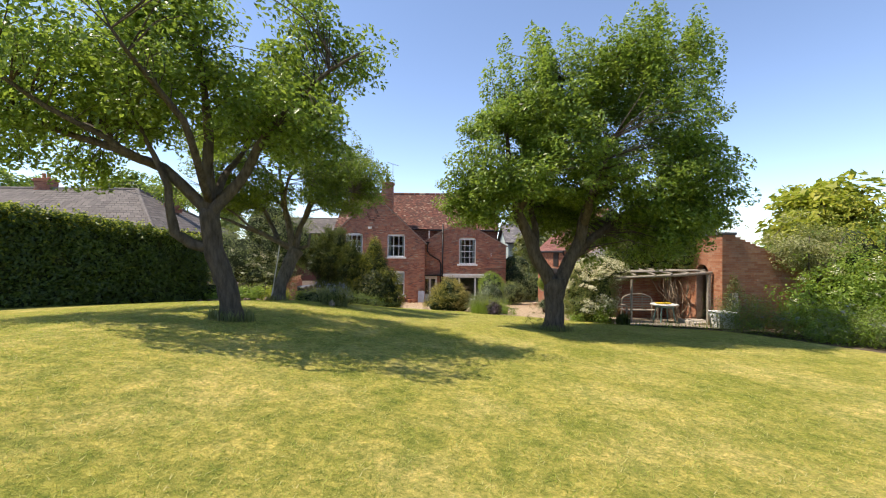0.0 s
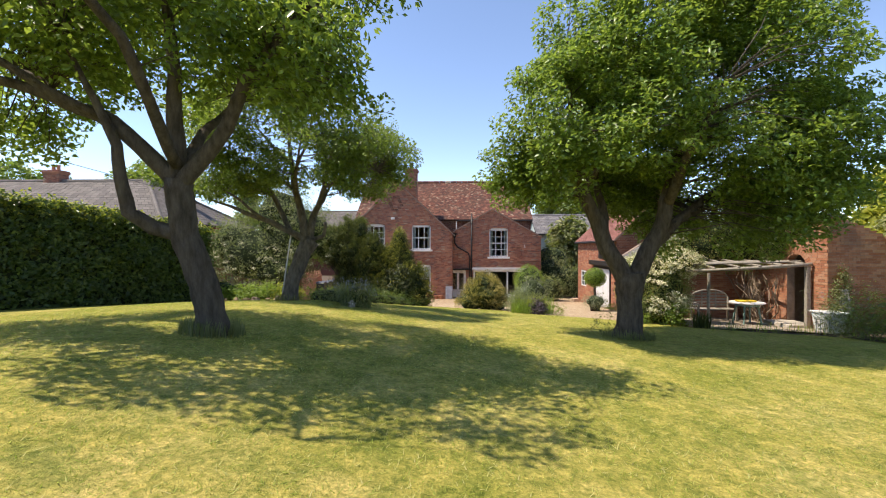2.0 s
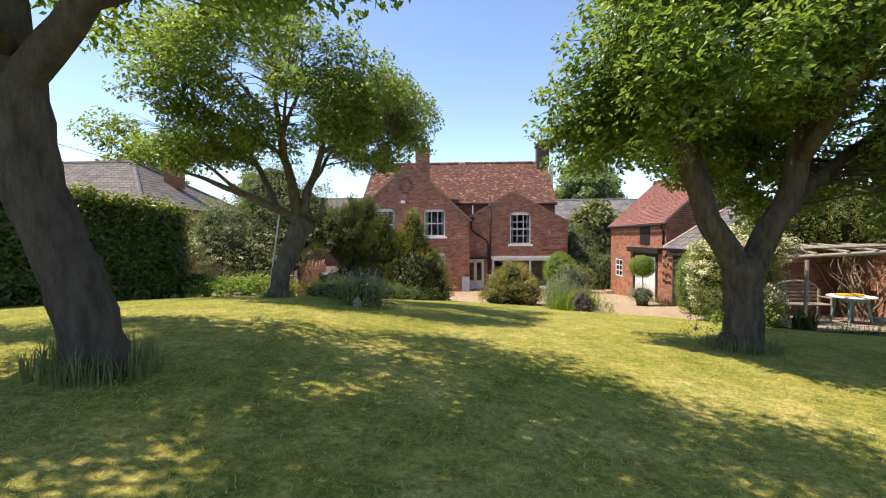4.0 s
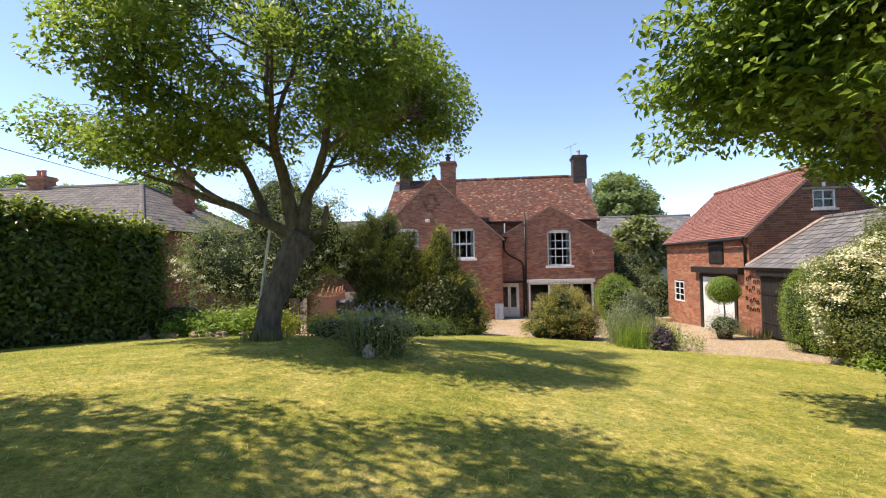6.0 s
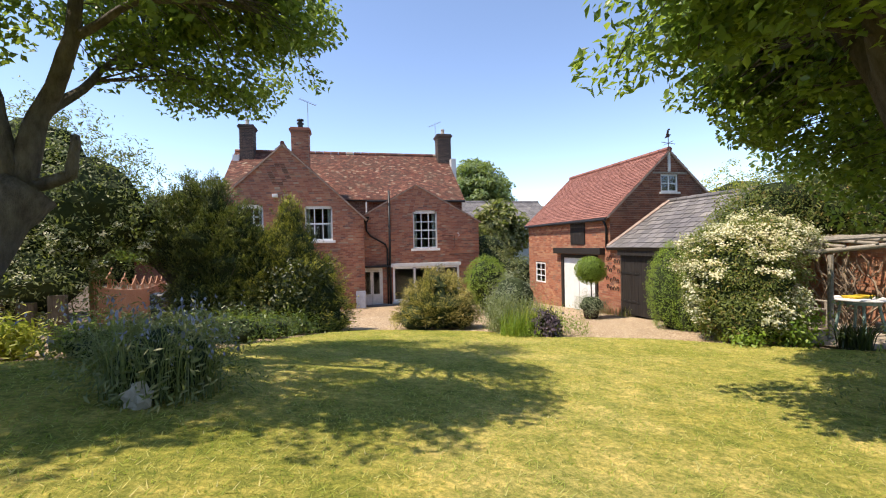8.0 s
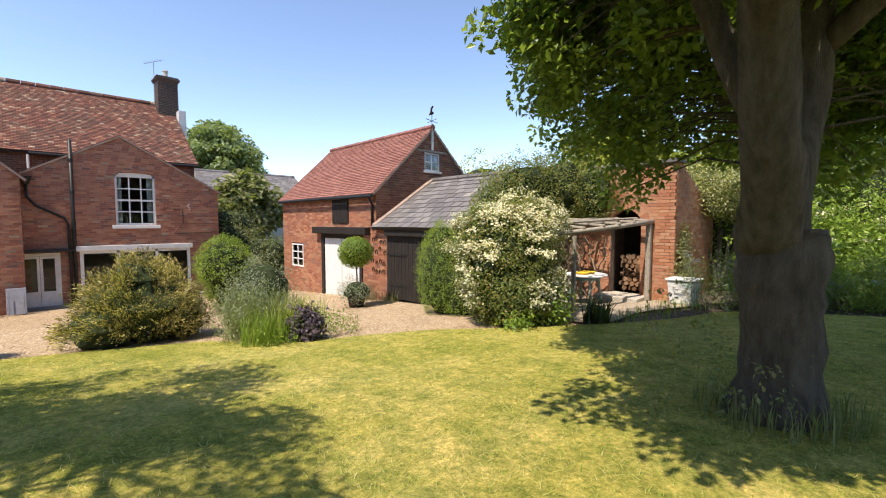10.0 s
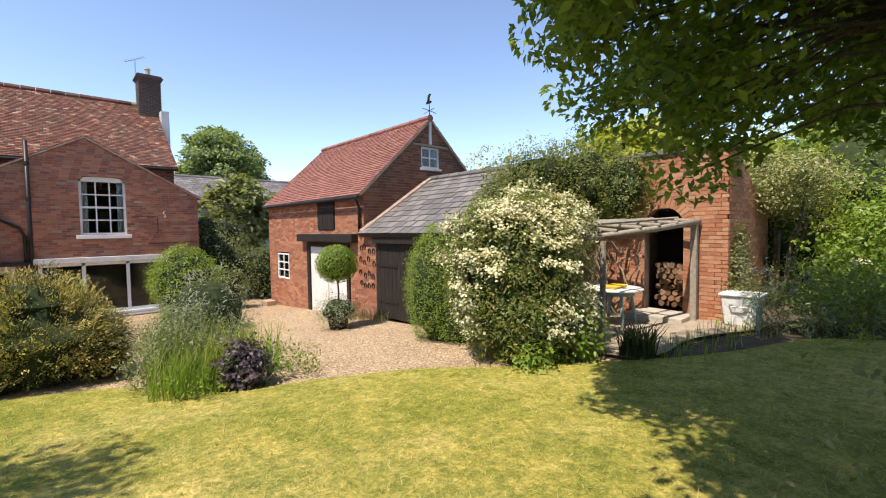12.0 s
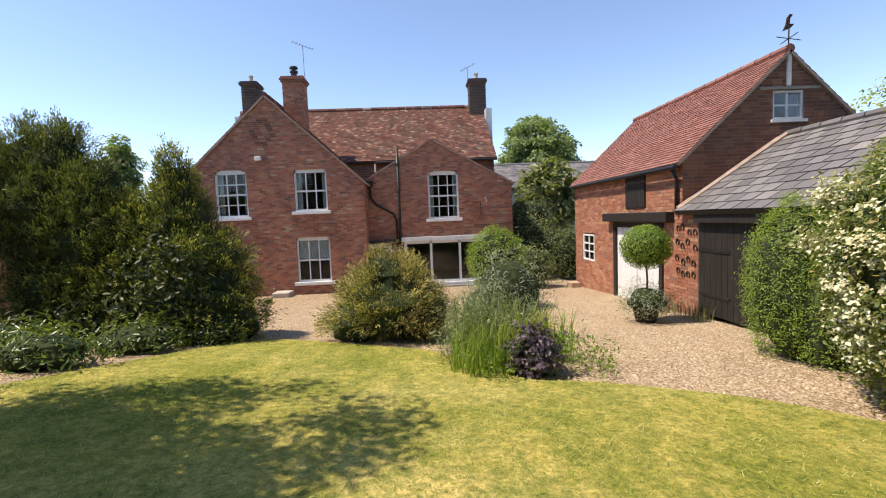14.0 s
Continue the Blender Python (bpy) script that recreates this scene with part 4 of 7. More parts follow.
# ---------- arched log store with pergola ----------
TX, TY0, TY1, TZ = 10.6, 16.0, 18.25, 2.36
store = thing("log_store", (11.3, 17, -1.1), "tall orange-brick store with an arched opening", "log store")
wall(store, "wall", (TX, TY1, 0), (0, -1, 0), (-1, 0, 0), TY1 - TY0, -1.25, lambda u: TZ, [(TY1 - 17.62, TY1 - 16.82, -1.3, 1.22, 0.4)], BRICK_ORANGE, singles=300, course=0.082)
wall(store, "wall", (TX, TY0, 0), (1, 0, 0), (0, -1, 0), 3.2, -1.25, lambda u: TZ - max(0, u - 0.4) * 0.45, [], BRICK_ORANGE, course=0.082)
wall(store, "wall", (13.8, TY1, 0), (-1, 0, 0), (0, 1, 0), 3.2, -1.25, lambda u: TZ - max(0, 2.8 - u) * 0.45, [], BRICK_ORANGE)
part("back_wall", Geo().box(12.3, 12.45, TY0 + 0.26, TY1 - 0.26, -1.25, 1.2), DARK, store)
part("coping", Geo().box(TX - 0.06, TX + 0.5, TY0 - 0.06, TY1 + 0.06, TZ, TZ + 0.09), SLATE, store, "thin dark coping", bevel=0.01)
part("roof", Geo().hexa([(TX + 0.26, TY0 + 0.26, TZ - 0.2), (13.5, TY0 + 0.26, 1.0), (13.5, TY1 - 0.26, 1.0), (TX + 0.26, TY1 - 0.26, TZ - 0.2)], [(TX + 0.26, TY0 + 0.26, TZ - 0.1), (13.5, TY0 + 0.26, 1.1), (13.5, TY1 - 0.26, 1.1), (TX + 0.26, TY1 - 0.26, TZ - 0.1)]), SLATE, store)
ring = part("arch", Geo().prism([(TX - 0.004, 17.22 + 0.42 * math.cos(radians(a)), 0.82 + 0.42 * math.sin(radians(a))) for a in range(0, 181, 12)] + [(TX - 0.004, 17.22 + 0.64 * math.cos(radians(a)), 0.82 + 0.64 * math.sin(radians(a))) for a in range(180, -1, -12)], (0.24, 0, 0)), MORTAR, store, "brick arch over the opening")
for i in range(17):
    a0, a1 = radians(180 * i / 17 + 0.7), radians(180 * (i + 1) / 17 - 0.7)
    part("brick", Geo().prism([(TX - 0.016, 17.22 + r * math.cos(a), 0.82 + r * math.sin(a)) for r, a in ((0.415, a0), (0.635, a0), (0.635, a1), (0.415, a1))], (0.2, 0, 0)), BRICK_ORANGE, ring)
part("doorstep", Geo().box(TX - 0.7, TX + 0.2, 16.6, 17.75, -1.2, -1.0), STONE, store, "flat stone doorstep", bevel=0.02)
rnd = random.Random(12)
for r in range(8):
    for c in range(7):
        y, z = 16.62 + c * 0.145 + (0.07 if r % 2 else 0) + rnd.uniform(-0.02, 0.02), -0.94 + r * 0.125
        q = rnd.uniform(0.055, 0.078)
        lg = part("log", Geo().tube([(TX + 0.55 + rnd.uniform(0, 0.12), y, z), (TX + 1.1, y, z)], q, 8, 0.15, r * 9 + c), LOGEND)
        tagged(lg, "split firewood log in a stack", "log", "stacked firewood")
wall(None, "wall_garden", (TX + 0.05, SY0, 0), (0, -1, 0), (-1, 0, 0), SY0 - TY1, -1.3, lambda u: 1.0, [], BRICK_ORANGE)
tagged(bpy.data.objects["wall_garden"], "low brick wall behind the seating", "wall", kind="structure")

# ---------- plants ----------
def leaf_faces(pos, nrm, tip, length, width, fold=0.25):
    """Folded four-cornered leaves at pos, facing nrm and pointing along tip."""
    tip = tip - nrm * np.sum(tip * nrm, 1, keepdims=True)
    tip /= np.linalg.norm(tip, axis=1, keepdims=True) + 1e-9
    side = np.cross(nrm, tip)
    L, W = length[:, None], width[:, None]
    base, end = pos - tip * L * 0.5, pos + tip * L * 0.5
    l, r = pos + side * W * 0.5 + nrm * W * fold - tip * L * 0.05, pos - side * W * 0.5 + nrm * W * fold - tip * L * 0.05
    V = np.stack([base, r, end, l], 1).reshape(-1, 3)
    k = np.arange(len(pos))[:, None] * 4
    return V, np.concatenate([k + [0, 1, 2], k + [0, 2, 3]], 1).reshape(-1, 3)


def unit(a):
    return a / (np.linalg.norm(a, axis=1, keepdims=True) + 1e-9)


def leaves(name, pos, facing, pointing, size, aspect, mat, parent, rng, label=""):
    L = size * rng.uniform(0.65, 1.25, len(pos))
    V, F = leaf_faces(pos, unit(facing), pointing, L, L * aspect)
    ob = part(name, mesh_arrays(name, V, F, mat), mat, parent, label)
    ob["kind"] = "stuff"
    return ob


def bumpy_blob(c, r, n=24, m=14, amount=0.12, seed=0, freq=1.6):
    """A closed, uneven body round c."""
    th, ph = np.linspace(0, 2 * math.pi, n, endpoint=False), np.linspace(0.02, math.pi - 0.02, m)
    V = []
    for p in ph:
        for t in th:
            d = Vector((math.sin(p) * math.cos(t), math.sin(p) * math.sin(t), math.cos(p)))
            k = 1 + amount * noise.noise(d * freq + Vector((seed * 3.7, seed * 1.3, seed)))
            V.append((c[0] + d.x * r[0] * k, c[1] + d.y * r[1] * k, c[2] + d.z * r[2] * k))
    F = [(i * n + j, (i + 1) * n + j, (i + 1) * n + (j + 1) % n, i * n + (j + 1) % n) for i in range(m - 1) for j in range(n)]
    g = Geo()
    g.v, g.f = V, F
    return g


def tree(name, label, trunk, limbs, crowns, clumps, per, leaf, mat, bark, seed, low=None, sigma=0.42, gap=0.25, clear=None, shoots=0.0):
    """A trunk and limbs as tapered tubes, twigs to every clump, and a crown of leaves.
    crowns: (centre, radii, share); low(x, y): the height under which nothing grows."""
    rng, rnd = np.random.default_rng(seed), random.Random(seed)
    t = thing(name, trunk[0][:3], label, "tree")

    def bend(line, steps, wob):
        pts, rad = [], []
        for (a, b) in zip(line, line[1:]):
            for i in range(steps):
                f = i / steps
                p = Vector(a[:3]).lerp(Vector(b[:3]), f)
                q = noise.noise_vector(p * 1.3 + Vector((seed, 0, 0))) * wob
                pts.append(p + q)
                rad.append(a[3] + (b[3] - a[3]) * f)
        pts.append(Vector(line[-1][:3])), rad.append(line[-1][3])
        return pts, rad
    P, R = bend(trunk, 5, 0.05)
    P[0] = Vector(trunk[0][:3]) - Vector((0, 0, 0.15))
    R[0] *= 1.45
    R[1] *= 1.12
    part("trunk", Geo().tube(P, R, 14, 0.07, seed), bark, t, smooth=True)
    skel = []
    for i, line in enumerate(limbs):
        P, R = bend(line, 5, 0.09)
        part("branch", Geo().tube(P, R, 9, 0.06, seed + i), bark, t, smooth=True)
        skel += [(p, r) for p, r in zip(P[2:], R[2:])]
    centres = []
    total = sum(c[2] for c in crowns)
    for c, r, share in crowns:
        want, tries = int(clumps * share / total), 0
        got = 0
        while got < want and tries < want * 30:
            tries += 1
            d = rng.normal(size=3)
            d /= np.linalg.norm(d)
            k = rng.uniform(0.0, 1) ** 0.36
            p = np.array(c) + d * np.array(r) * k
            if low and p[2] < low(p[0], p[1]):
                continue
            if clear and clear(p):
                continue
            if noise.noise(Vector(p) * 0.55 + Vector((seed * 2.0, 5, 1))) < -gap:
                continue
            centres.append(p)
            got += 1
    tw = Geo()
    sp = np.array([tuple(p) for p, r in skel])
    for p in centres:
        d = np.linalg.norm(sp - p, axis=1)
        j = int(np.argmin(d + np.maximum(0, sp[:, 2] - p[2]) * 0.6))
        a, b = Vector(sp[j]), Vector(p)
        mid = a.lerp(b, 0.5) + Vector((rnd.uniform(-0.15, 0.15), rnd.uniform(-0.15, 0.15), 0.12 * (b - a).length))
        r0 = min(skel[j][1] * 0.6, 0.006 + 0.006 * d[j])
        tw.tube([a, mid, b], [r0, r0 * 0.6, 0.006], 5)
    if tw.v:
        tagged(part("twig_growth", tw, bark, t, smooth=True), kind="stuff")
    cen = np.array(centres)
    size = rng.uniform(0.6, 1.35, len(cen))
    idx = np.repeat(np.arange(len(cen)), (per * size ** 1.6).astype(int))
    raw = rng.normal(size=(len(idx), 3))
    raw *= (np.minimum(1.55, np.linalg.norm(raw, axis=1)) / np.linalg.norm(raw, axis=1))[:, None]
    tall = (cen[:, 2] > np.quantile(cen[:, 2], 1 - shoots)) if shoots else np.zeros(len(cen), dtype=bool)
    off = raw * (sigma * size[idx])[:, None] * np.where(tall[idx][:, None], np.array([[0.6, 0.6, 1.5]]), np.array([[1, 1, 0.66]]))
    pos = cen[idx] + off
    if clear:
        keep = np.array([not clear(p, 0.9) for p in pos])
        pos, off = pos[keep], off[keep]
    mid = np.mean([c[0] for c in crowns], axis=0)
    facing = rng.normal(size=pos.shape) * 0.6 + np.array([0, 0, 0.85]) + unit(pos - mid) * 0.4
    pointing = off * 1.5 + rng.normal(size=pos.shape) * 0.5 + np.array([0, 0, -0.25])
    leaves("crown", pos, facing, pointing, leaf, 0.52, mat, t, rng)
    return t


def shrub(name, label, category, blobs, count, leaf, mat, seed, aspect=0.5, up=0.3, ragged=0.12, core=True, flowers=None, clump=9, group=""):
    """A bush: leaves in small sprays over uneven bodies coloured dark as inner shade. blobs: (centre, radii)."""
    rng = np.random.default_rng(seed)
    c0 = blobs[0][0]
    s = thing(name, (c0[0], c0[1], gz(c0[0], c0[1])), label, category, group)
    area = [b[1][0] * b[1][2] + b[1][1] * b[1][2] + b[1][0] * b[1][1] for b in blobs]
    P, N = [], []
    for i, ((c, r), ar) in enumerate(zip(blobs, area)):
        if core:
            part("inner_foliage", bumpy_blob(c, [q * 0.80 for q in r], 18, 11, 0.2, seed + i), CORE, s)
        n = int(count / clump * ar / sum(area))
        d = unit(rng.normal(size=(n, 3)))
        wob = np.array([noise.noise(Vector(q) * 3.1 + Vector((seed + i, 2, 3))) for q in d])
        k = 0.97 + ragged * 1.6 * wob + rng.normal(size=n) * ragged * 0.55
        p = np.array(c) + d * np.array(r) * k[:, None]
        nn = unit(d / np.array(r))
        for j, (c2, r2) in enumerate(blobs):
            if j != i:
                inside = np.sum(((p - np.array(c2)) / np.array(r2)) ** 2, 1) < 0.72
                p, nn = p[~inside], nn[~inside]
        P.append(p), N.append(nn)
    P, N = np.concatenate(P), np.concatenate(N)
    keep = P[:, 2] > ground_z(P[:, 0], P[:, 1]) + 0.02
    P, N = P[keep], N[keep]
    pos = np.repeat(P, clump, 0) + rng.normal(size=(len(P) * clump, 3)) * leaf * 0.9
    nn = np.repeat(N, clump, 0)
    facing = nn * 0.8 + rng.normal(size=pos.shape) * 0.55 + np.array([0, 0, up])
    pointing = nn * 0.7 + rng.normal(size=pos.shape) * 0.6 + np.array([0, 0, up])
    leaves("foliage", pos, facing, pointing, leaf, aspect, mat, s, rng)
    if flowers:
        fm, n, fs, test, flabel = flowers if len(flowers) == 5 else (*flowers, "small flower heads among leaves")
        sel = rng.permutation(len(P))
        sel = [i for i in sel if test(P[i], N[i])][:n]
        q = P[sel] + N[sel] * 0.04
        fp = np.repeat(q, 26, 0) + rng.normal(size=(len(q) * 26, 3)) * fs * np.array([1, 1, 0.55])
        ff = np.repeat(N[sel], 26, 0) * 0.6 + rng.normal(size=fp.shape) * 0.4 + np.array([0, 0, 0.7])
        leaves("blossom", fp, ff, rng.normal(size=fp.shape), fs * 0.75, 0.85, fm, s, rng, flabel)
    return s


def blades(name, label, category, spots, height, spread, mat, seed, width=0.012, lean=0.35, parent=None):
    """Upright strap leaves or stems from the given spots (x, y)."""
    rng = np.random.default_rng(seed)
    x, y = np.array([p[0] for p in spots]), np.array([p[1] for p in spots])
    n = len(x)
    h = height * rng.uniform(0.5, 1.15, n)
    a = rng.uniform(0, 2 * math.pi, n)
    l = lean * h * rng.uniform(0.2, 1.2, n)
    base = np.stack([x, y, ground_z(x, y) - 0.01], 1)
    w = np.stack([-np.sin(a), np.cos(a), np.zeros(n)], 1) * width / 2
    d = np.stack([np.cos(a), np.sin(a), np.zeros(n)], 1)
    m = base + d * (l * 0.3)[:, None] + np.array([0, 0, 1]) * (h * 0.6)[:, None]
    e = base + d * l[:, None] + np.array([0, 0, 1]) * h[:, None]
    V = np.stack([base - w, base + w, m + w * 0.8, m - w * 0.8, e], 1).reshape(-1, 3)
    k = np.arange(n)[:, None] * 5
    F = np.concatenate([k + [0, 1, 2], k + [0, 2, 3], k + [3, 2, 4]], 1).reshape(-1, 3)
    me = mesh_arrays(name, V, F, mat)
    if parent is None:
        ob = new(name, me)
        return tagged(ob, label, category, "", "stuff"), e
    ob = part(name, me, mat, parent, label)
    ob["kind"] = "stuff"
    return ob, e


def spots_in(n, cx, cy, rx, ry, seed):
    rng = np.random.default_rng(seed)
    a, r = rng.uniform(0, 2 * math.pi, n), np.sqrt(rng.uniform(0, 1, n))
    return list(zip(cx + rx * r * np.cos(a), cy + ry * r * np.sin(a)))


# three large garden trees
def eye_room(p, slack=1.0):
    """Keeps boughs and leaves out of the walker's way."""
    return p[2] < 1.75 * slack and -3.4 < p[0] < 2.2 and p[1] < 15.5


b1 = gz(-3.88, 8.42)
tree("broadleaf_tree", "leaning old garden tree with a wide spreading crown", [(-3.88, 8.42, b1, 0.2), (-3.97, 8.36, 0.95, 0.185), (-4.2, 8.28, 1.6, 0.18), (-4.22, 8.2, 2.35, 0.17)],
     [[(-4.22, 8.2, 2.3, 0.12), (-4.2, 8.1, 3.7, 0.085), (-4.35, 8.0, 4.9, 0.05), (-4.4, 8.0, 6.0, 0.02)],
      [(-4.2, 8.2, 2.2, 0.12), (-3.58, 8.1, 3.0, 0.095), (-3.1, 8.0, 3.75, 0.07), (-2.2, 7.7, 4.5, 0.04), (-1.3, 7.3, 4.9, 0.02)],
      [(-4.22, 8.2, 2.3, 0.12), (-4.95, 8.0, 3.0, 0.095), (-5.6, 7.9, 3.35, 0.075), (-6.8, 7.7, 3.7, 0.045), (-8.0, 7.9, 4.0, 0.02)],
      [(-4.2, 8.27, 1.62, 0.11), (-4.5, 8.1, 1.7, 0.1), (-4.72, 7.95, 1.85, 0.09), (-4.8, 7.9, 2.7, 0.065), (-5.3, 7.6, 4.0, 0.02)],
      [(-4.2, 8.2, 2.45, 0.09), (-4.2, 9.1, 3.4, 0.06), (-4.3, 10.4, 4.4, 0.02)],
      [(-4.19, 8.15, 2.5, 0.08), (-4.0, 6.9, 3.6, 0.055), (-4.0, 5.4, 4.3, 0.02)],
      [(-4.95, 8.0, 3.0, 0.06), (-6.0, 6.8, 3.8, 0.04), (-7.0, 6.2, 4.4, 0.02)],
      [(-3.3, 8.0, 3.5, 0.05), (-2.9, 8.8, 4.2, 0.035), (-2.2, 9.4, 4.8, 0.02)],
      [(-5.6, 7.9, 3.35, 0.05), (-6.6, 8.7, 3.9, 0.035), (-7.8, 9.2, 4.4, 0.015)]],
     [((-4.6, 8.4, 4.9), (3.4, 3.1, 1.8), 0.5), ((-7.5, 8.2, 4.3), (2.3, 2.4, 1.5), 0.32), ((-2.0, 8.2, 4.4), (1.4, 2.0, 1.2), 0.12), ((-4.5, 8.3, 6.1), (2.4, 2.2, 1.1), 0.16)],
     610, 84, 0.112, LEAF_A, BARK, 21, low=lambda x, y: 2.85 + 0.25 * math.sin(x * 2.1) + (0.35 if x > -3.4 else 0), sigma=0.25, gap=-0.02, clear=eye_room)
tree("broadleaf_tree", "old garden tree with a twisted leaning trunk", [(-5.45, 15.03, gz(-5.45, 15.03), 0.224), (-5.40, 15.11, 0.48, 0.207), (-5.20, 15.36, 1.10, 0.232), (-4.99, 15.57, 1.64, 0.257)],
     [[(-5.11, 15.57, 1.60, 0.116), (-5.57, 15.32, 1.93, 0.091), (-6.19, 15.15, 2.22, 0.075), (-6.86, 15.07, 2.47, 0.058), (-7.94, 14.99, 2.93, 0.017)],
      [(-5.57, 15.40, 1.93, 0.083), (-6.11, 15.73, 2.60, 0.075), (-6.44, 15.73, 3.26, 0.058), (-6.94, 15.82, 4.01, 0.025)],
      [(-5.11, 15.57, 1.68, 0.141), (-5.28, 15.49, 2.60, 0.116), (-5.49, 15.40, 3.18, 0.091), (-5.53, 15.40, 4.17, 0.058), (-5.69, 15.49, 5.50, 0.017)],
      [(-5.03, 15.57, 1.68, 0.124), (-4.95, 15.65, 2.43, 0.100), (-4.62, 15.65, 3.26, 0.075), (-4.41, 15.57, 4.09, 0.050), (-4.12, 15.49, 5.00, 0.017)],
      [(-4.99, 15.57, 1.64, 0.075), (-4.62, 15.53, 1.77, 0.058), (-4.53, 15.49, 2.18, 0.042)],
      [(-4.62, 15.65, 3.26, 0.050), (-3.87, 15.49, 3.59, 0.033), (-2.96, 15.32, 3.68, 0.017)],
      [(-5.49, 15.40, 3.18, 0.058), (-6.28, 14.66, 3.76, 0.042), (-7.27, 14.07, 4.26, 0.017)],
      [(-5.45, 15.40, 3.01, 0.058), (-5.03, 14.49, 3.68, 0.042), (-4.62, 13.74, 4.26, 0.017)],
      [(-4.95, 15.65, 2.43, 0.066), (-4.78, 16.65, 3.26, 0.042), (-4.62, 17.56, 4.01, 0.017)],
      [(-5.50, 15.40, 3.51, 0.050), (-5.03, 15.07, 4.34, 0.037), (-4.70, 14.82, 5.34, 0.012)],
      [(-6.28, 15.73, 2.93, 0.050), (-7.19, 15.49, 3.43, 0.037), (-8.27, 15.32, 3.84, 0.012)],
      [(-5.53, 15.40, 3.93, 0.050), (-6.28, 15.15, 4.76, 0.033), (-6.86, 14.99, 5.42, 0.012)],
      [(-6.19, 15.15, 2.22, 0.050), (-6.86, 14.57, 2.85, 0.033), (-7.69, 14.16, 3.43, 0.012)],
      [(-4.49, 15.61, 3.76, 0.046), (-3.79, 15.32, 4.42, 0.029), (-3.12, 15.07, 4.76, 0.012)]],
     [((-5.53, 15.15, 4.67), (2.90, 2.74, 1.66), 0.56), ((-7.60, 14.99, 4.17), (2.07, 2.16, 1.41), 0.28), ((-3.54, 15.07, 3.84), (1.49, 1.91, 1.20), 0.25), ((-3.7, 17.2, 4.4), (1.75, 1.7, 1.5), 0.2)],
     700, 84, 0.1, LEAF_B, BARK_PALE, 33, low=lambda x, y: 2.6 + 0.35 * math.sin(x * 3.0 + y) + 0.2 * math.sin(y * 3.6) + 0.4 * (abs(x + 5.4) < 1.25), sigma=0.2, gap=-0.02, shoots=0.15)
b3 = gz(3.5, 12.9)


def skirt(x, y):
    """Underside of the third tree's crown: low on the shady side, lifted over the lawn and towards the house."""
    z = 1.25 if (y > 14.4 and x > 2.9) or x > 5.6 else (2.15 if x < 1.9 else 2.7 if x < 3.4 else 2.5) + (0.4 if 2.0 < x < 5.0 and y < 13.8 else 0) + 0.3 * math.sin(y * 2 + x)
    if x > 1.6 and y > 13.5:
        z = min(z, 2.3)
    if x + 1.73 < 0.9 * (y - 8.6):
        z = max(z, 0.95 + 0.165 * math.hypot(x + 1.73, y - 8.6))
    if x + 1.82 < 1.1 * (y - 10.4):
        z = max(z, 0.9 + 0.27 * math.hypot(x + 1.82, y - 10.4))
    if y - 13.4 > 0.82 * (x - 0.35):
        z = max(z, 0.85 + 0.58 * math.hypot(x - 0.35, y - 13.4))
    if x - 1.18 < 1.2 * (y - 14.1):
        z = max(z, 0.85 + 0.6 * math.hypot(x - 1.18, y - 14.1))
    return z


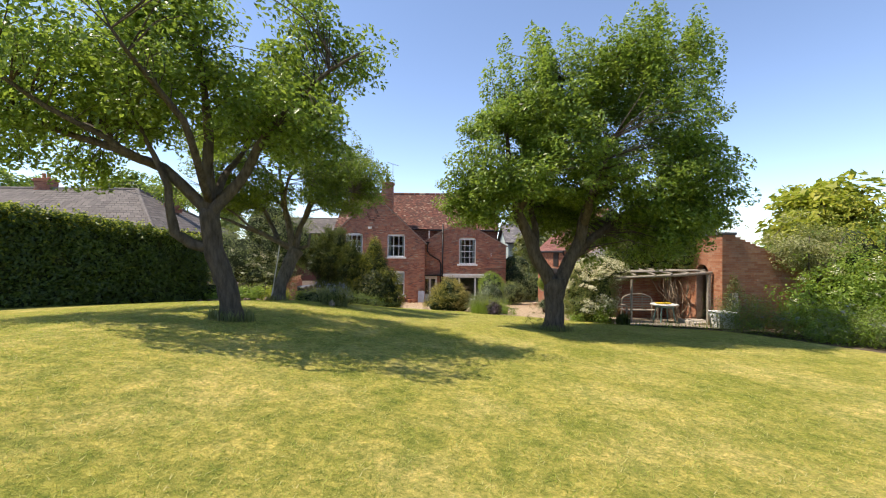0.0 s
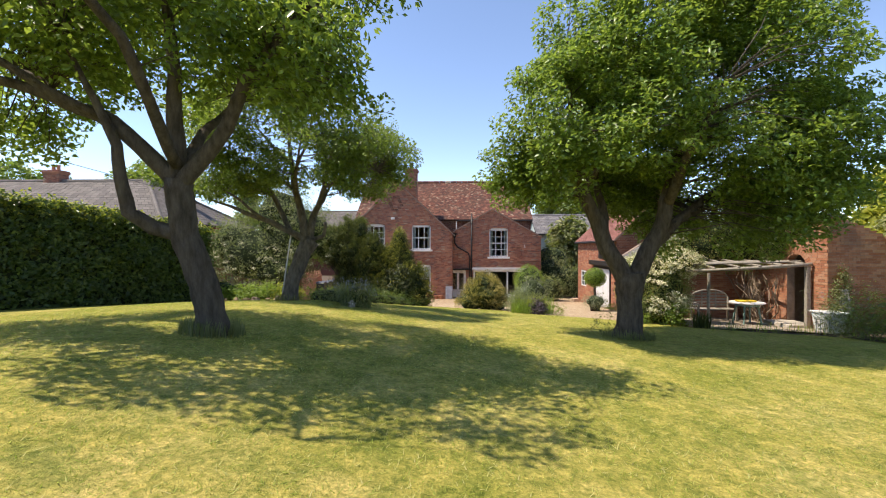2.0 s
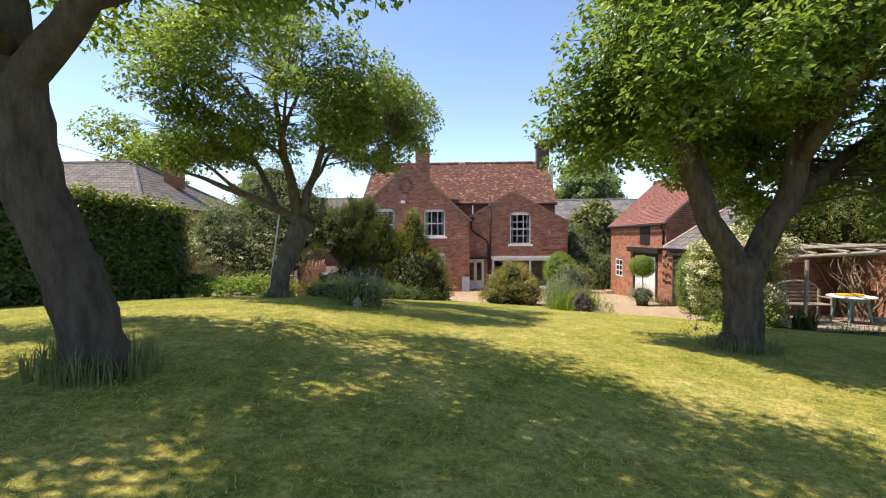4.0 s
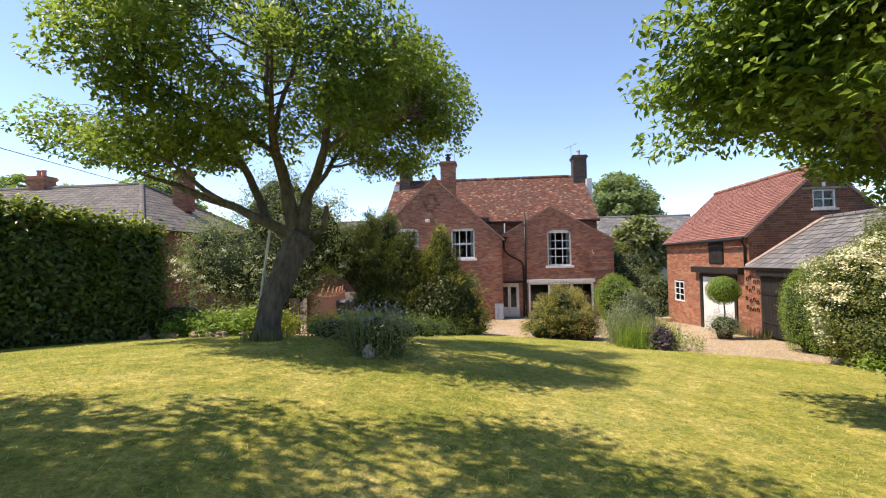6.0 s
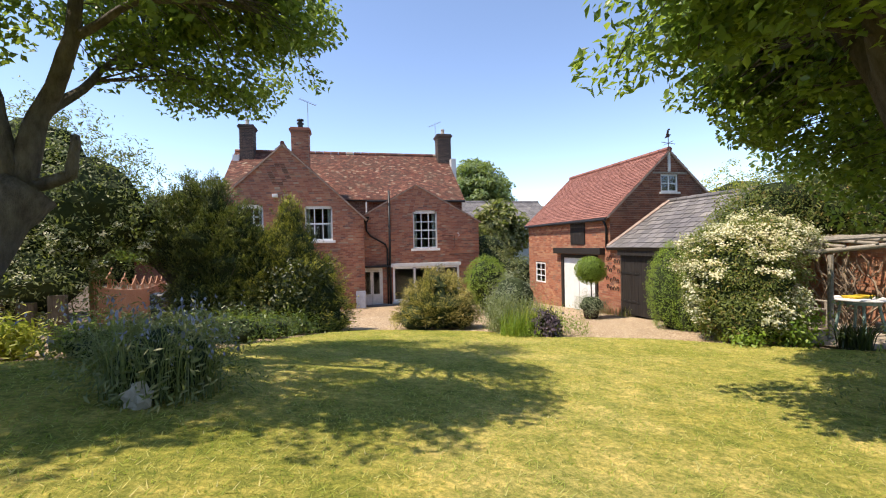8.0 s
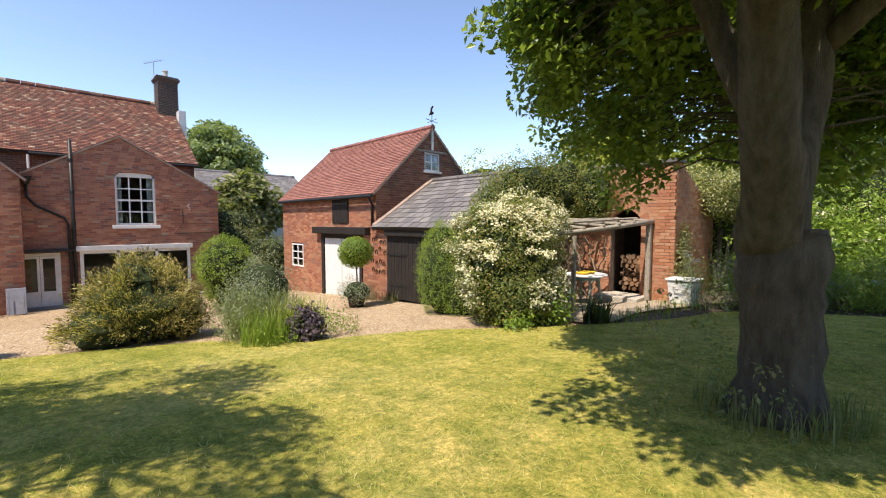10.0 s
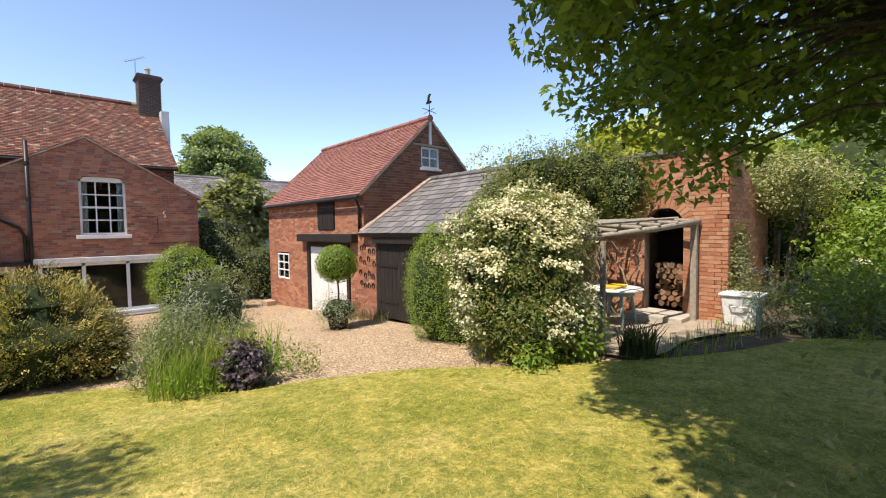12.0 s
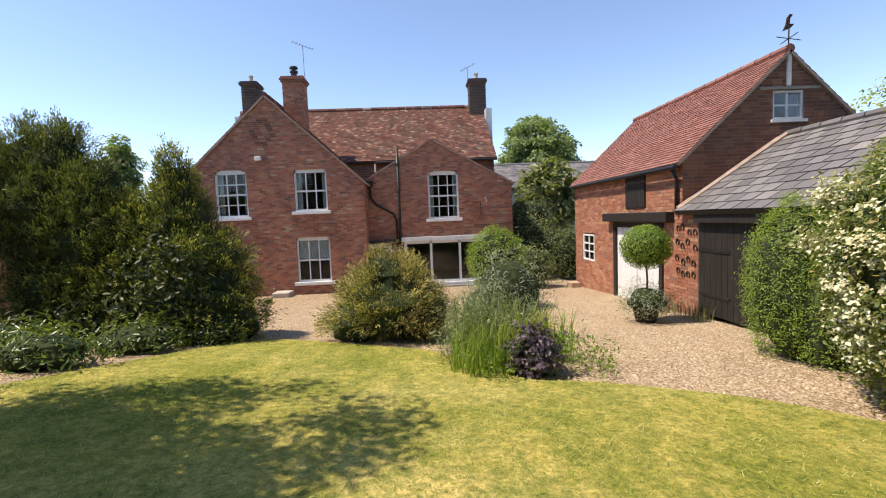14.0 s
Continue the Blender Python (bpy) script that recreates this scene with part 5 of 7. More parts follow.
tree("broadleaf_tree", "large dense garden tree with a forked trunk", [(3.50, 12.9, b3, 0.31), (3.53, 12.9, 0.0, 0.27), (3.55, 12.90, 0.55, 0.32), (3.60, 12.95, 0.85, 0.31)],
     [[(3.45, 12.95, 0.7, 0.23), (3.00, 12.95, 1.55, 0.19), (2.45, 12.85, 2.8, 0.15), (2.20, 12.65, 4.0, 0.09), (1.90, 12.45, 5.4, 0.03)],
      [(3.70, 12.95, 0.75, 0.23), (4.20, 12.95, 1.75, 0.19), (4.50, 12.85, 2.9, 0.15), (4.80, 12.75, 4.6, 0.09), (4.90, 12.75, 6.8, 0.03)],
      [(4.10, 12.95, 1.5, 0.15), (4.80, 13.15, 2.1, 0.12), (5.70, 13.35, 2.8, 0.09), (7.00, 13.55, 3.7, 0.03)],
      [(3.00, 12.95, 1.6, 0.12), (3.0, 13.6, 3.0, 0.08), (3.1, 14.2, 4.6, 0.03)],
      [(4.40, 12.85, 2.4, 0.12), (4.30, 11.75, 3.4, 0.09), (4.30, 10.55, 4.4, 0.03)],
      [(4.50, 12.85, 2.8, 0.1), (5.30, 14.15, 4.0, 0.07), (5.70, 15.25, 4.8, 0.03)],
      [(2.50, 12.85, 2.8, 0.1), (3.20, 12.25, 4.4, 0.07), (3.50, 12.05, 6.4, 0.03)],
      [(2.50, 12.85, 2.8, 0.08), (1.80, 12.25, 3.5, 0.05), (1.10, 11.95, 4.0, 0.02)],
      [(4.80, 12.75, 4.4, 0.08), (5.50, 12.8, 5.4, 0.055), (6.30, 12.8, 6.8, 0.02)],
      [(5.70, 13.35, 2.8, 0.07), (6.60, 13.0, 3.2, 0.05), (7.70, 12.8, 3.4, 0.02)],
      [(2.35, 12.8, 3.1, 0.07), (1.75, 13.0, 3.3, 0.045), (0.9, 13.15, 3.4, 0.015)]],
     [((4.6, 12.9, 4.8), (3.5, 3.2, 2.6), 0.46), ((3.1, 12.7, 6.3), (1.9, 2.2, 1.4), 0.11), ((6.0, 12.8, 6.7), (2.1, 2.2, 1.6), 0.14), ((6.7, 13.1, 3.5), (1.9, 2.6, 1.8), 0.15), ((1.9, 12.1, 3.9), (1.5, 1.8, 1.6), 0.13), ((5.2, 15.0, 2.6), (1.4, 1.2, 1.3), 0.08), ((6.8, 12.7, 2.4), (1.6, 1.7, 1.2), 0.08), ((1.2, 13.25, 3.4), (1.2, 1.2, 1.1), 0.06), ((3.6, 15.2, 2.9), (0.9, 0.8, 0.9), 0.04)],
     1350, 116, 0.113, LEAF_A, BARK, 47, low=skirt, sigma=0.22, gap=0.24, clear=eye_room, shoots=0.22)
blades("grass_tuft", "long unmown grass round the tree trunks", "grass", spots_in(700, -3.88, 8.42, 0.42, 0.42, 1) + spots_in(600, 3.5, 12.9, 0.6, 0.6, 2) + spots_in(260, -5.45, 15.03, 0.4, 0.4, 3), 0.24, 0, LEAF_OLIVE, 5, 0.011)
shrub("tree_suckers", "leafy suckers at the foot of the tree", "suckers", [((3.2, 13.5, b3 + 0.4), (0.35, 0.3, 0.6)), ((3.12, 12.95, b3 + 0.2), (0.35, 0.3, 0.35))], 420, 0.05, LEAF_OLIVE, 61, core=False, ragged=0.35)

# hedge along the side
hd = Vector((4.9, 8.4, 0)).normalized()
hn = Vector((hd.y, -hd.x, 0))
hedge = thing("hedge", (-10.5, 14.5, -0.2), "tall clipped dark-green laurel hedge", "hedge")
rng = np.random.default_rng(77)
H0, HL, HT = Vector((-20.0, -1.8, 0)), 21.8, 1.3


def hedge_top(x, y):
    return ground_z(x, y) + 2.88 - 0.075 * np.clip(np.asarray(y) - 12.0, 0, 5)


# box coloured dark for the shade within the hedge
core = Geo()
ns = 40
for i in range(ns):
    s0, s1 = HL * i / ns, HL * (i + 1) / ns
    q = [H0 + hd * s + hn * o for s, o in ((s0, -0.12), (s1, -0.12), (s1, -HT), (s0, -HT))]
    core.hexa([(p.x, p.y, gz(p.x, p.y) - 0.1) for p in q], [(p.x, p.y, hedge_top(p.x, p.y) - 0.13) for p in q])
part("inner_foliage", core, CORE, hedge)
n = 7600
u, v = rng.uniform(6, HL, n), rng.uniform(0.0, 1.0, n)
face = rng.uniform(0, 1, n)
wob = np.array([noise.noise(Vector((a * 0.9, b * 3.0, 2.0))) for a, b in zip(u, v)])
front = face < 0.7
end = face > 0.93
off = np.where(front, 0.16 * wob + rng.normal(size=n) * 0.07, -rng.uniform(0, HT, n))
u = np.where(end, HL + rng.normal(size=n) * 0.06, u)
X, Y = H0.x + hd.x * u + hn.x * off, H0.y + hd.y * u + hn.y * off
top = hedge_top(X, Y) - ground_z(X, Y)
Z = ground_z(X, Y) + np.where(front | end, v * (top - 0.05), top - 0.07 + 0.12 * wob + rng.normal(size=n) * 0.05)
pos = np.stack([X, Y, Z], 1)
nn = np.where(front[:, None], np.array([[hn.x, hn.y, 0.25]]), np.where(end[:, None], np.array([[hd.x, hd.y, 0.2]]), np.array([[0.1, 0, 1.0]])))
k = 8
pos = np.repeat(pos, k, 0) + rng.normal(size=(n * k, 3)) * 0.09
nn = np.repeat(nn, k, 0)
leaves("foliage", pos, nn + rng.normal(size=pos.shape) * 0.45 + np.array([0, 0, 0.25]), nn * 0.5 + rng.normal(size=pos.shape) * 0.6, 0.12, 0.5, LEAF_HEDGE, hedge, rng)
# leaves high on the hedge turn yellow-green: its sunlit top, put into colour
tp = rng.permutation(len(pos))
zrel = pos[:, 2] - ground_z(pos[:, 0], pos[:, 1])
tp = [i for i in tp if nn[i][2] > 0.6 or zrel[i] > 2.3][:11000]
leaves("new_growth", pos[tp] + np.array([0, 0, 0.05]), rng.normal(size=(len(tp), 3)) * 0.5 + np.array([0, 0, 0.7]), rng.normal(size=(len(tp), 3)), 0.11, 0.5, LEAF_YELLOW, hedge, rng, "yellow-green leaves along the top, sunlight put into their colour")

# conifers and bushes before the house
# lighter olive tips of the dark conifer, with sunlight on them painted in
TIP_DARK = leafy("sunlit_olive_tip", [(0, (0.08, 0.105, 0.028)), (0.7, (0.175, 0.195, 0.05)), (1, (0.31, 0.30, 0.08))], 0.15)


def spray_conifer(name, label, base, bodies, count, leaf, mat, seed, tips=None):
    """An old spreading conifer: stems that fan upwards and outwards, ending in ragged flat sprays.
    bodies: (centre, radii) of the masses that the stems reach."""
    rng = np.random.default_rng(seed)
    b = np.array(base)
    s = thing(name, base, label, "conifer")
    area = [r[0] * r[2] for c, r in bodies]
    P, B = [], Geo()
    for (c, r), a in zip(bodies, area):
        n = int(count / 16 * a / sum(area))
        u = unit(rng.normal(size=(n, 3)))
        k = rng.uniform(0.45, 1.0, n) ** 0.4
        q = np.array(c) + u * np.array(r) * k[:, None]
        keep = np.array([noise.noise(Vector(p) * 2.3 + Vector((seed, 0, 0))) > -0.2 for p in q])
        q = q[keep]
        P.append(q)
        for e in q[:: max(1, len(q) // 14)]:
            o = b + (np.array(c) - b) * 0.35
            m = o + (e - o) * 0.5 + np.array([0, 0, 0.12])
            B.tube([b - np.array([0, 0, 0.08]), o, m, e], [0.06, 0.045, 0.03, 0.008], 6)
    tagged(part("branch_growth", B, BARK, s), kind="stuff")
    P = np.concatenate(P)
    P = P[P[:, 2] > ground_z(P[:, 0], P[:, 1]) + 0.15]
    out = unit(unit(P - (b + np.array([0, 0, 0.4]))) * 0.9 + rng.normal(size=P.shape) * 0.4 + np.array([0, 0, 0.15]))
    fan = unit(np.cross(out, rng.normal(size=P.shape)))
    k = 24
    t = rng.uniform(0, 1, (len(P), k, 1))
    w = rng.normal(size=(len(P), k, 1)) * 0.4 * (1 - 0.55 * t)
    size = rng.uniform(0.16, 0.36, (len(P), 1, 1))
    pos = (P[:, None] + out[:, None] * t * size + fan[:, None] * w * size + rng.normal(size=(len(P), k, 3)) * 0.02).reshape(-1, 3)
    o2, f2 = np.repeat(out, k, 0), np.repeat(fan, k, 0)
    leaves("foliage", pos, np.cross(o2, f2) + rng.normal(size=pos.shape) * 0.35, o2 + f2 * np.sign(w.reshape(-1, 1)) * 0.5, leaf, 0.26, mat, s, rng)
    if tips:
        patch = np.array([noise.noise(Vector(p) * 1.7 + Vector((0, seed, 0))) for p in P]) + rng.normal(size=len(P)) * 0.12
        sel = (t.reshape(-1) > 0.5) & np.repeat(patch > -0.18, k)
        q = pos[sel] + o2[sel] * 0.06
        leaves("new_growth", q, np.cross(o2, f2)[sel] + rng.normal(size=q.shape) * 0.35, o2[sel], leaf * 1.05, 0.32, tips, s, rng, "golden tips, and olive tips coloured as sunlit")
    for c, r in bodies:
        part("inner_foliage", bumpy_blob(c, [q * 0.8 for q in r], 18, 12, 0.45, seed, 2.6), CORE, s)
    return s


spray_conifer("conifer", "tall dark spreading conifer with ragged tops", (-5.2, 22.3, gz(-5.2, 22.3)), [((-5.6, 22.3, 2.0), (0.42, 0.4, 0.75)), ((-5.05, 22.2, 1.9), (0.4, 0.38, 0.75)), ((-6.3, 22.3, 1.7), (0.5, 0.45, 0.55)), ((-6.8, 22.4, 1.3), (0.4, 0.4, 0.4)), ((-4.4, 22.1, 1.3), (0.5, 0.45, 0.7)), ((-5.5, 22.3, 1.1), (1.1, 0.8, 0.95)), ((-4.6, 22.2, 0.5), (0.95, 0.7, 1.1)), ((-5.2, 22.2, -0.3), (0.95, 0.7, 1.0)), ((-4.3, 22.0, -0.6), (0.8, 0.65, 0.85))], 88000, 0.062, LEAF_DARK, 101, TIP_DARK)
shrub("small_tree", "small bright-green tree over the drive", "tree", [((-6.9, 23.6, 1.5), (0.95, 0.8, 0.7))], 5500, 0.09, LEAF_BRIGHT, 102, ragged=0.3, core=False)
post_b = thing("wooden_post", (-5.75, 22.3, gz(-5.75, 22.3)), "short pale wooden post by the drive", "post")
part("post", Geo().tube([(-5.75, 22.3, gz(-5.75, 22.3) - 0.1), (-5.72, 22.3, 0.3)], 0.09, 9, 0.05), OLDWOOD, post_b)
spray_conifer("conifer", "golden-tipped spreading conifer by the lawn edge", (-3.1, 22.4, gz(-3.1, 22.4)), [((-3.25, 22.4, 1.35), (0.32, 0.32, 0.8)), ((-3.3, 22.4, 0.6), (0.75, 0.65, 1.0)), ((-3.05, 22.3, -0.1), (1.05, 0.85, 1.0)), ((-2.9, 22.2, -0.8), (1.2, 0.9, 0.75)), ((-3.9, 22.2, 0.0), (0.75, 0.7, 1.3))], 70000, 0.06, LEAF_DARK, 103, TIP_GREEN)
shrub("conifer_bush", "low dark evergreen filling between conifers", "bush", [((-4.0, 21.9, -0.9), (1.2, 0.7, 0.75)), ((-3.2, 21.9, -0.4), (0.8, 0.7, 1.1))], 7000, 0.11, LEAF_DARK, 104)
spray_conifer("conifer_bush", "rounded bronze-gold dwarf conifer bush", (0.6, 22.0, gz(0.6, 22.0)), [((0.62, 22.0, -0.75), (0.9, 0.8, 0.72)), ((0.58, 22.0, -0.22), (0.42, 0.42, 0.42)), ((0.05, 21.9, -1.0), (0.55, 0.6, 0.42)), ((1.2, 21.9, -1.0), (0.5, 0.55, 0.42))], 30000, 0.055, LEAF_BRONZE, 105, TIP_GOLD)
shrub("round_bush", "clipped round bright-green evergreen bush", "bush", [((3.15, 25.4, -0.35), (0.72, 0.7, 0.85)), ((3.3, 25.5, -1.0), (0.6, 0.6, 0.7))], 13000, 0.055, LEAF_BRIGHT, 106, ragged=0.08)
shrub("grey_shrub", "grey-green feathery shrub in the bed", "shrub", [((2.7, 21.6, -0.6), (0.65, 0.6, 0.75)), ((2.3, 21.3, -0.8), (0.5, 0.5, 0.5))], 6000, 0.075, LEAF_GREY, 107, ragged=0.3, aspect=0.22, up=0.9)
LEAF_WILLOW2 = leafy("leaf_lavender", [(0, (0.10, 0.125, 0.055)), (0.5, (0.17, 0.20, 0.09)), (1, (0.28, 0.29, 0.16))], 0.3)
bed = thing("perennial_clump", (2.0, 20.0, gz(2, 20)), "clump of tall green perennials in the bed", "perennials")
for (cx, cy, rx, ry, n, h, m_, w, sd) in ((2.1, 20.4, 0.5, 0.6, 260, 0.95, LEAF_WILLOW2, 0.011, 1), (2.4, 19.8, 0.6, 0.5, 240, 0.8, LEAF_YELLOW, 0.010, 2), (1.95, 19.5, 0.42, 0.4, 340, 0.6, LEAF_BRIGHT, 0.012, 3), (2.95, 20.2, 0.35, 0.5, 170, 0.7, LEAF_BRIGHT, 0.018, 4), (2.3, 20.5, 0.8, 0.5, 200, 1.05, LEAF_GREY, 0.009, 5)):
    blades("stem_growth", "", "", spots_in(n, cx, cy, rx, ry, sd + 200), h, 0, m_, sd + 300, w, 0.55, bed)
shrub("perennial_leaves", "soft leafy perennials among tall stems", "perennials", [((2.1, 20.6, -0.8), (0.55, 0.5, 0.45)), ((1.85, 20.1, -0.95), (0.4, 0.4, 0.4)), ((2.4, 20.1, -0.9), (0.5, 0.4, 0.4))], 5200, 0.07, LEAF_WILLOW2, 108, core=False, ragged=0.3, aspect=0.3)
shrub("purple_plant", "dark purple-leaved bedding plant", "plant", [((2.55, 19.35, gz(2.55, 19.35) + 0.2), (0.27, 0.27, 0.26))], 1500, 0.08, LEAF_PURPLE, 109, aspect=0.75)
shrub("low_greenery", "low bright-green foliage at the bed edge", "plant", [((3.05, 19.5, gz(3, 19.5) + 0.12), (0.5, 0.4, 0.26)), ((2.1, 19.25, gz(2.1, 19.2) + 0.08), (0.4, 0.3, 0.2))], 2200, 0.07, LEAF_BRIGHT, 110, core=False, ragged=0.3, aspect=0.3)
GREYBLUE = plain("grey_laminate", (0.2, 0.2, 0.23), (0.3, 0.3, 0.34), 0.5, 5)
# clutter beside the garden door in the corner of the house
kx, ky = -1.15, WY - 0.3
kz = gz(kx, ky)
panel = thing("folded_table", (kx, ky, kz), "folded grey camping table leaning at the house corner", "table")
part("tabletop", Geo().hexa([(kx - 0.26, ky - 0.12, kz), (kx + 0.2, ky - 0.12, kz), (kx + 0.2, ky - 0.07, kz), (kx - 0.26, ky - 0.07, kz)], [(kx - 0.26, ky + 0.1, kz + 0.8), (kx + 0.2, ky + 0.1, kz + 0.8), (kx + 0.2, ky + 0.15, kz + 0.8), (kx - 0.26, ky + 0.15, kz + 0.8)]), GREYBLUE, panel, bevel=0.012)
for s in (-0.2, 0.14):
    part("leg", Geo().tube([(kx + s, ky - 0.2, kz), (kx + s, ky - 0.02, kz + 0.62)], 0.012, 6), STEEL, panel)
for i, (dx, dy, r, h) in enumerate(((-0.55, -0.05, 0.13, 0.24), (-0.85, 0.0, 0.16, 0.2))):
    tagged(part("flower_pot", Geo().lathe(kx + dx, ky + dy, [(r * 0.7, kz - 0.03), (r * 0.95, kz + h * 0.8), (r * 1.08, kz + h * 0.82), (r * 1.08, kz + h), (r * 0.9, kz + h), (r * 0.85, kz + h * 0.85)], 16), TERRACOTTA), "empty terracotta flower pot by the house wall", "flower pot", "pots by the wall")
# lavender island
lav = thing("lavender_clump", (-3.25, 14.15, gz(-3.25, 14.15)), "grey-green lavender clump with blue spikes", "lavender")
lp = spots_in(620, -3.28, 14.2, 0.4, 0.5, 41)
_, tipsp = blades("stem_growth", "", "", lp, 0.66, 0, LEAF_WILLOW2, 42, 0.009, 0.6, lav)
rng = np.random.default_rng(43)
tp = tipsp[rng.permutation(len(tipsp))[:90]]
fp = np.repeat(tp, 4, 0) + rng.normal(size=(len(tp) * 4, 3)) * np.array([0.012, 0.012, 0.045])
leaves("flower_growth", fp, rng.normal(size=fp.shape), np.array([[0, 0, 1.0]]) + rng.normal(size=fp.shape) * 0.2, 0.045, 0.5, PETAL_BLUE, lav, rng, "dusty blue flower spikes")
shrub("lavender_leaves", "mixed grey-green foliage under the lavender", "plant", [((-3.3, 14.25, gz(-3.3, 14.25) + 0.2), (0.45, 0.5, 0.36)), ((-3.8, 15.3, gz(-3.8, 15.3) + 0.16), (0.5, 0.42, 0.28)), ((-4.4, 15.9, gz(-4.4, 15.9) + 0.14), (0.45, 0.4, 0.25))], 9000, 0.07, LEAF_OLIVE, 111, ragged=0.55, aspect=0.28, up=0.8)
part_stone = bumpy_blob((-3.27, 13.72, gz(-3.27, 13.72) + 0.06), (0.085, 0.06, 0.1), 14, 9, 1.1, 4, 2.4)
tagged(part("garden_stone", part_stone, STONE), "pale rough stone at the lawn bed", "stone")

LEAF_WILLOW = leafy("leaf_silvery", [(0, (0.06, 0.08, 0.03)), (0.5, (0.125, 0.15, 0.055)), (1, (0.24, 0.26, 0.11))], 0.3)
# fern and perennial bed behind the second tree
for i, (x, y, r, h, m_) in enumerate(((-8.3, 17.0, 0.55, 0.3, LEAF_BRIGHT), (-7.6, 16.95, 0.5, 0.36, LEAF_BRIGHT), (-6.9, 16.95, 0.45, 0.34, LEAF_BRIGHT), (-6.2, 16.9, 0.35, 0.32, LEAF_YELLOW), (-5.0, 16.6, 0.4, 0.3, LEAF_B), (-4.4, 17.0, 0.6, 0.36, LEAF_GREY), (-9.0, 17.6, 0.7, 0.75, LEAF_HEDGE), (-3.7, 18.3, 0.55, 0.35, LEAF_HEDGE), (-3.5, 19.6, 0.6, 0.35, LEAF_HEDGE), (-3.2, 20.8, 0.6, 0.35, LEAF_HEDGE), (-2.5, 21.6, 0.5, 0.25, LEAF_HEDGE), (-4.6, 20.2, 0.7, 0.4, LEAF_HEDGE), (-8.0, 18.0, 0.6, 0.5, LEAF_HEDGE))):
    shrub("border_plant", "leafy border plant under the tree", "plant", [((x, y, gz(x, y) + h * 0.4), (r, r * 0.7, h * 0.75))], 1700, 0.13 if i < 4 else 0.09, m_, 120 + i, aspect=0.32, ragged=0.35, core=i > 3, up=0.7, group="border plants")
for i in range(9):
    x = -8.9 + i * 0.36
    y = 16.45 + 0.12 * math.sin(i * 2.3)
    tagged(part("edging_stone", bumpy_blob((x, y, gz(x, y) + 0.04), (0.11 + 0.02 * (i % 3), 0.08, 0.06 + 0.015 * (i % 2)), 12, 8, 0.8, i + 3), TWIG), "rough buff stone edging the fern bed", "stone", "edging stones")
for i in range(7):
    x = -10.6 + i * 0.52
    z = gz(x, 20.2)
    tagged(part("timber_upright", Geo().box(x, x + 0.3, 20.1, 20.22, z - 0.1, z + 1.0 + 0.12 * math.sin(i * 2.1)), SLEEPER, bevel=0.015), "old dark timber upright in a retaining fence", "post", "timber uprights")
shrub("flowering_shrub", "large loose shrub with pale blossom", "shrub", [((-9.3, 20.9, 1.0), (1.8, 1.0, 1.3)), ((-8.2, 20.7, 0.4), (1.3, 0.9, 0.8)), ((-7.6, 21.4, 2.0), (1.5, 1.1, 1.4)), ((-10.3, 21.2, 1.6), (1.1, 1.0, 1.0)), ((-8.4, 21.5, 2.7), (1.2, 1.0, 1.4))], 42000, 0.095, LEAF_WILLOW, 140, ragged=0.36, aspect=0.36, flowers=(PETAL, 160, 0.06, lambda p, n: p[2] < 1.6 and n[1] < 0.2))
pole = thing("garden_pole", (-5.8, 15.3, gz(-5.8, 15.3)), "thin pale pole leaning beside the tree", "pole")
part("shaft", Geo().tube([(-5.8, 15.3, gz(-5.8, 15.3) - 0.05), (-5.55, 15.45, 1.95)], 0.022, 6), LEADW, pole)

# fence, drive and bins
fence = thing("fence", (-9.3, 29, -2), "terracotta-stained board fence with trellis along the drive", "fence")
F0, F1 = Vector((-7.9, 22.6, 0)), Vector((-11.4, 36.4, 0))
fd = (F1 - F0).normalized()
fn = Vector((fd.y, -fd.x, 0))
FL = (F1 - F0).length


def along_fence(u0, u1, z0, z1, d0, d1):
    p = [F0 + fd * u + fn * d for u, d in ((u0, d0), (u1, d0), (u1, d1), (u0, d1))]
    return Geo().hexa([(q.x, q.y, z0) for q in p], [(q.x, q.y, z1) for q in p])


for i in range(int(FL / 0.16)):
    p = F0 + fd * (i * 0.16)
    z = gz(p.x, p.y)
    part("board", along_fence(i * 0.16 + 0.003, i * 0.16 + 0.157, z - 0.05, z + 1.35, 0, 0.022), FENCEWOOD, fence)
for i in range(8):
    p = F0 + fd * (i * 1.86)
    z = gz(p.x, p.y)
    part("post", along_fence(i * 1.86 - 0.05, i * 1.86 + 0.05, z - 0.1, z + 1.75, -0.11, -0.01), FENCEWOOD, fence, bevel=0.01)
    if i < 7:
        q = F0 + fd * ((i + 1) * 1.86)
        arc = [(p.x + (q.x - p.x) * k / 12, p.y + (q.y - p.y) * k / 12, z + 1.45 + 0.3 * abs(2 * k / 12 - 1) ** 1.6 - 0.02 * k / 12) for k in range(13)]
        part("trellis_rail", Geo().tube(arc, 0.022, 5), FENCEWOOD, fence)
        for k in range(1, 12, 2):
            part("trellis_slat", Geo().tube([(arc[k][0], arc[k][1], z + 1.34), arc[k]], 0.012, 4), FENCEWOOD, fence)


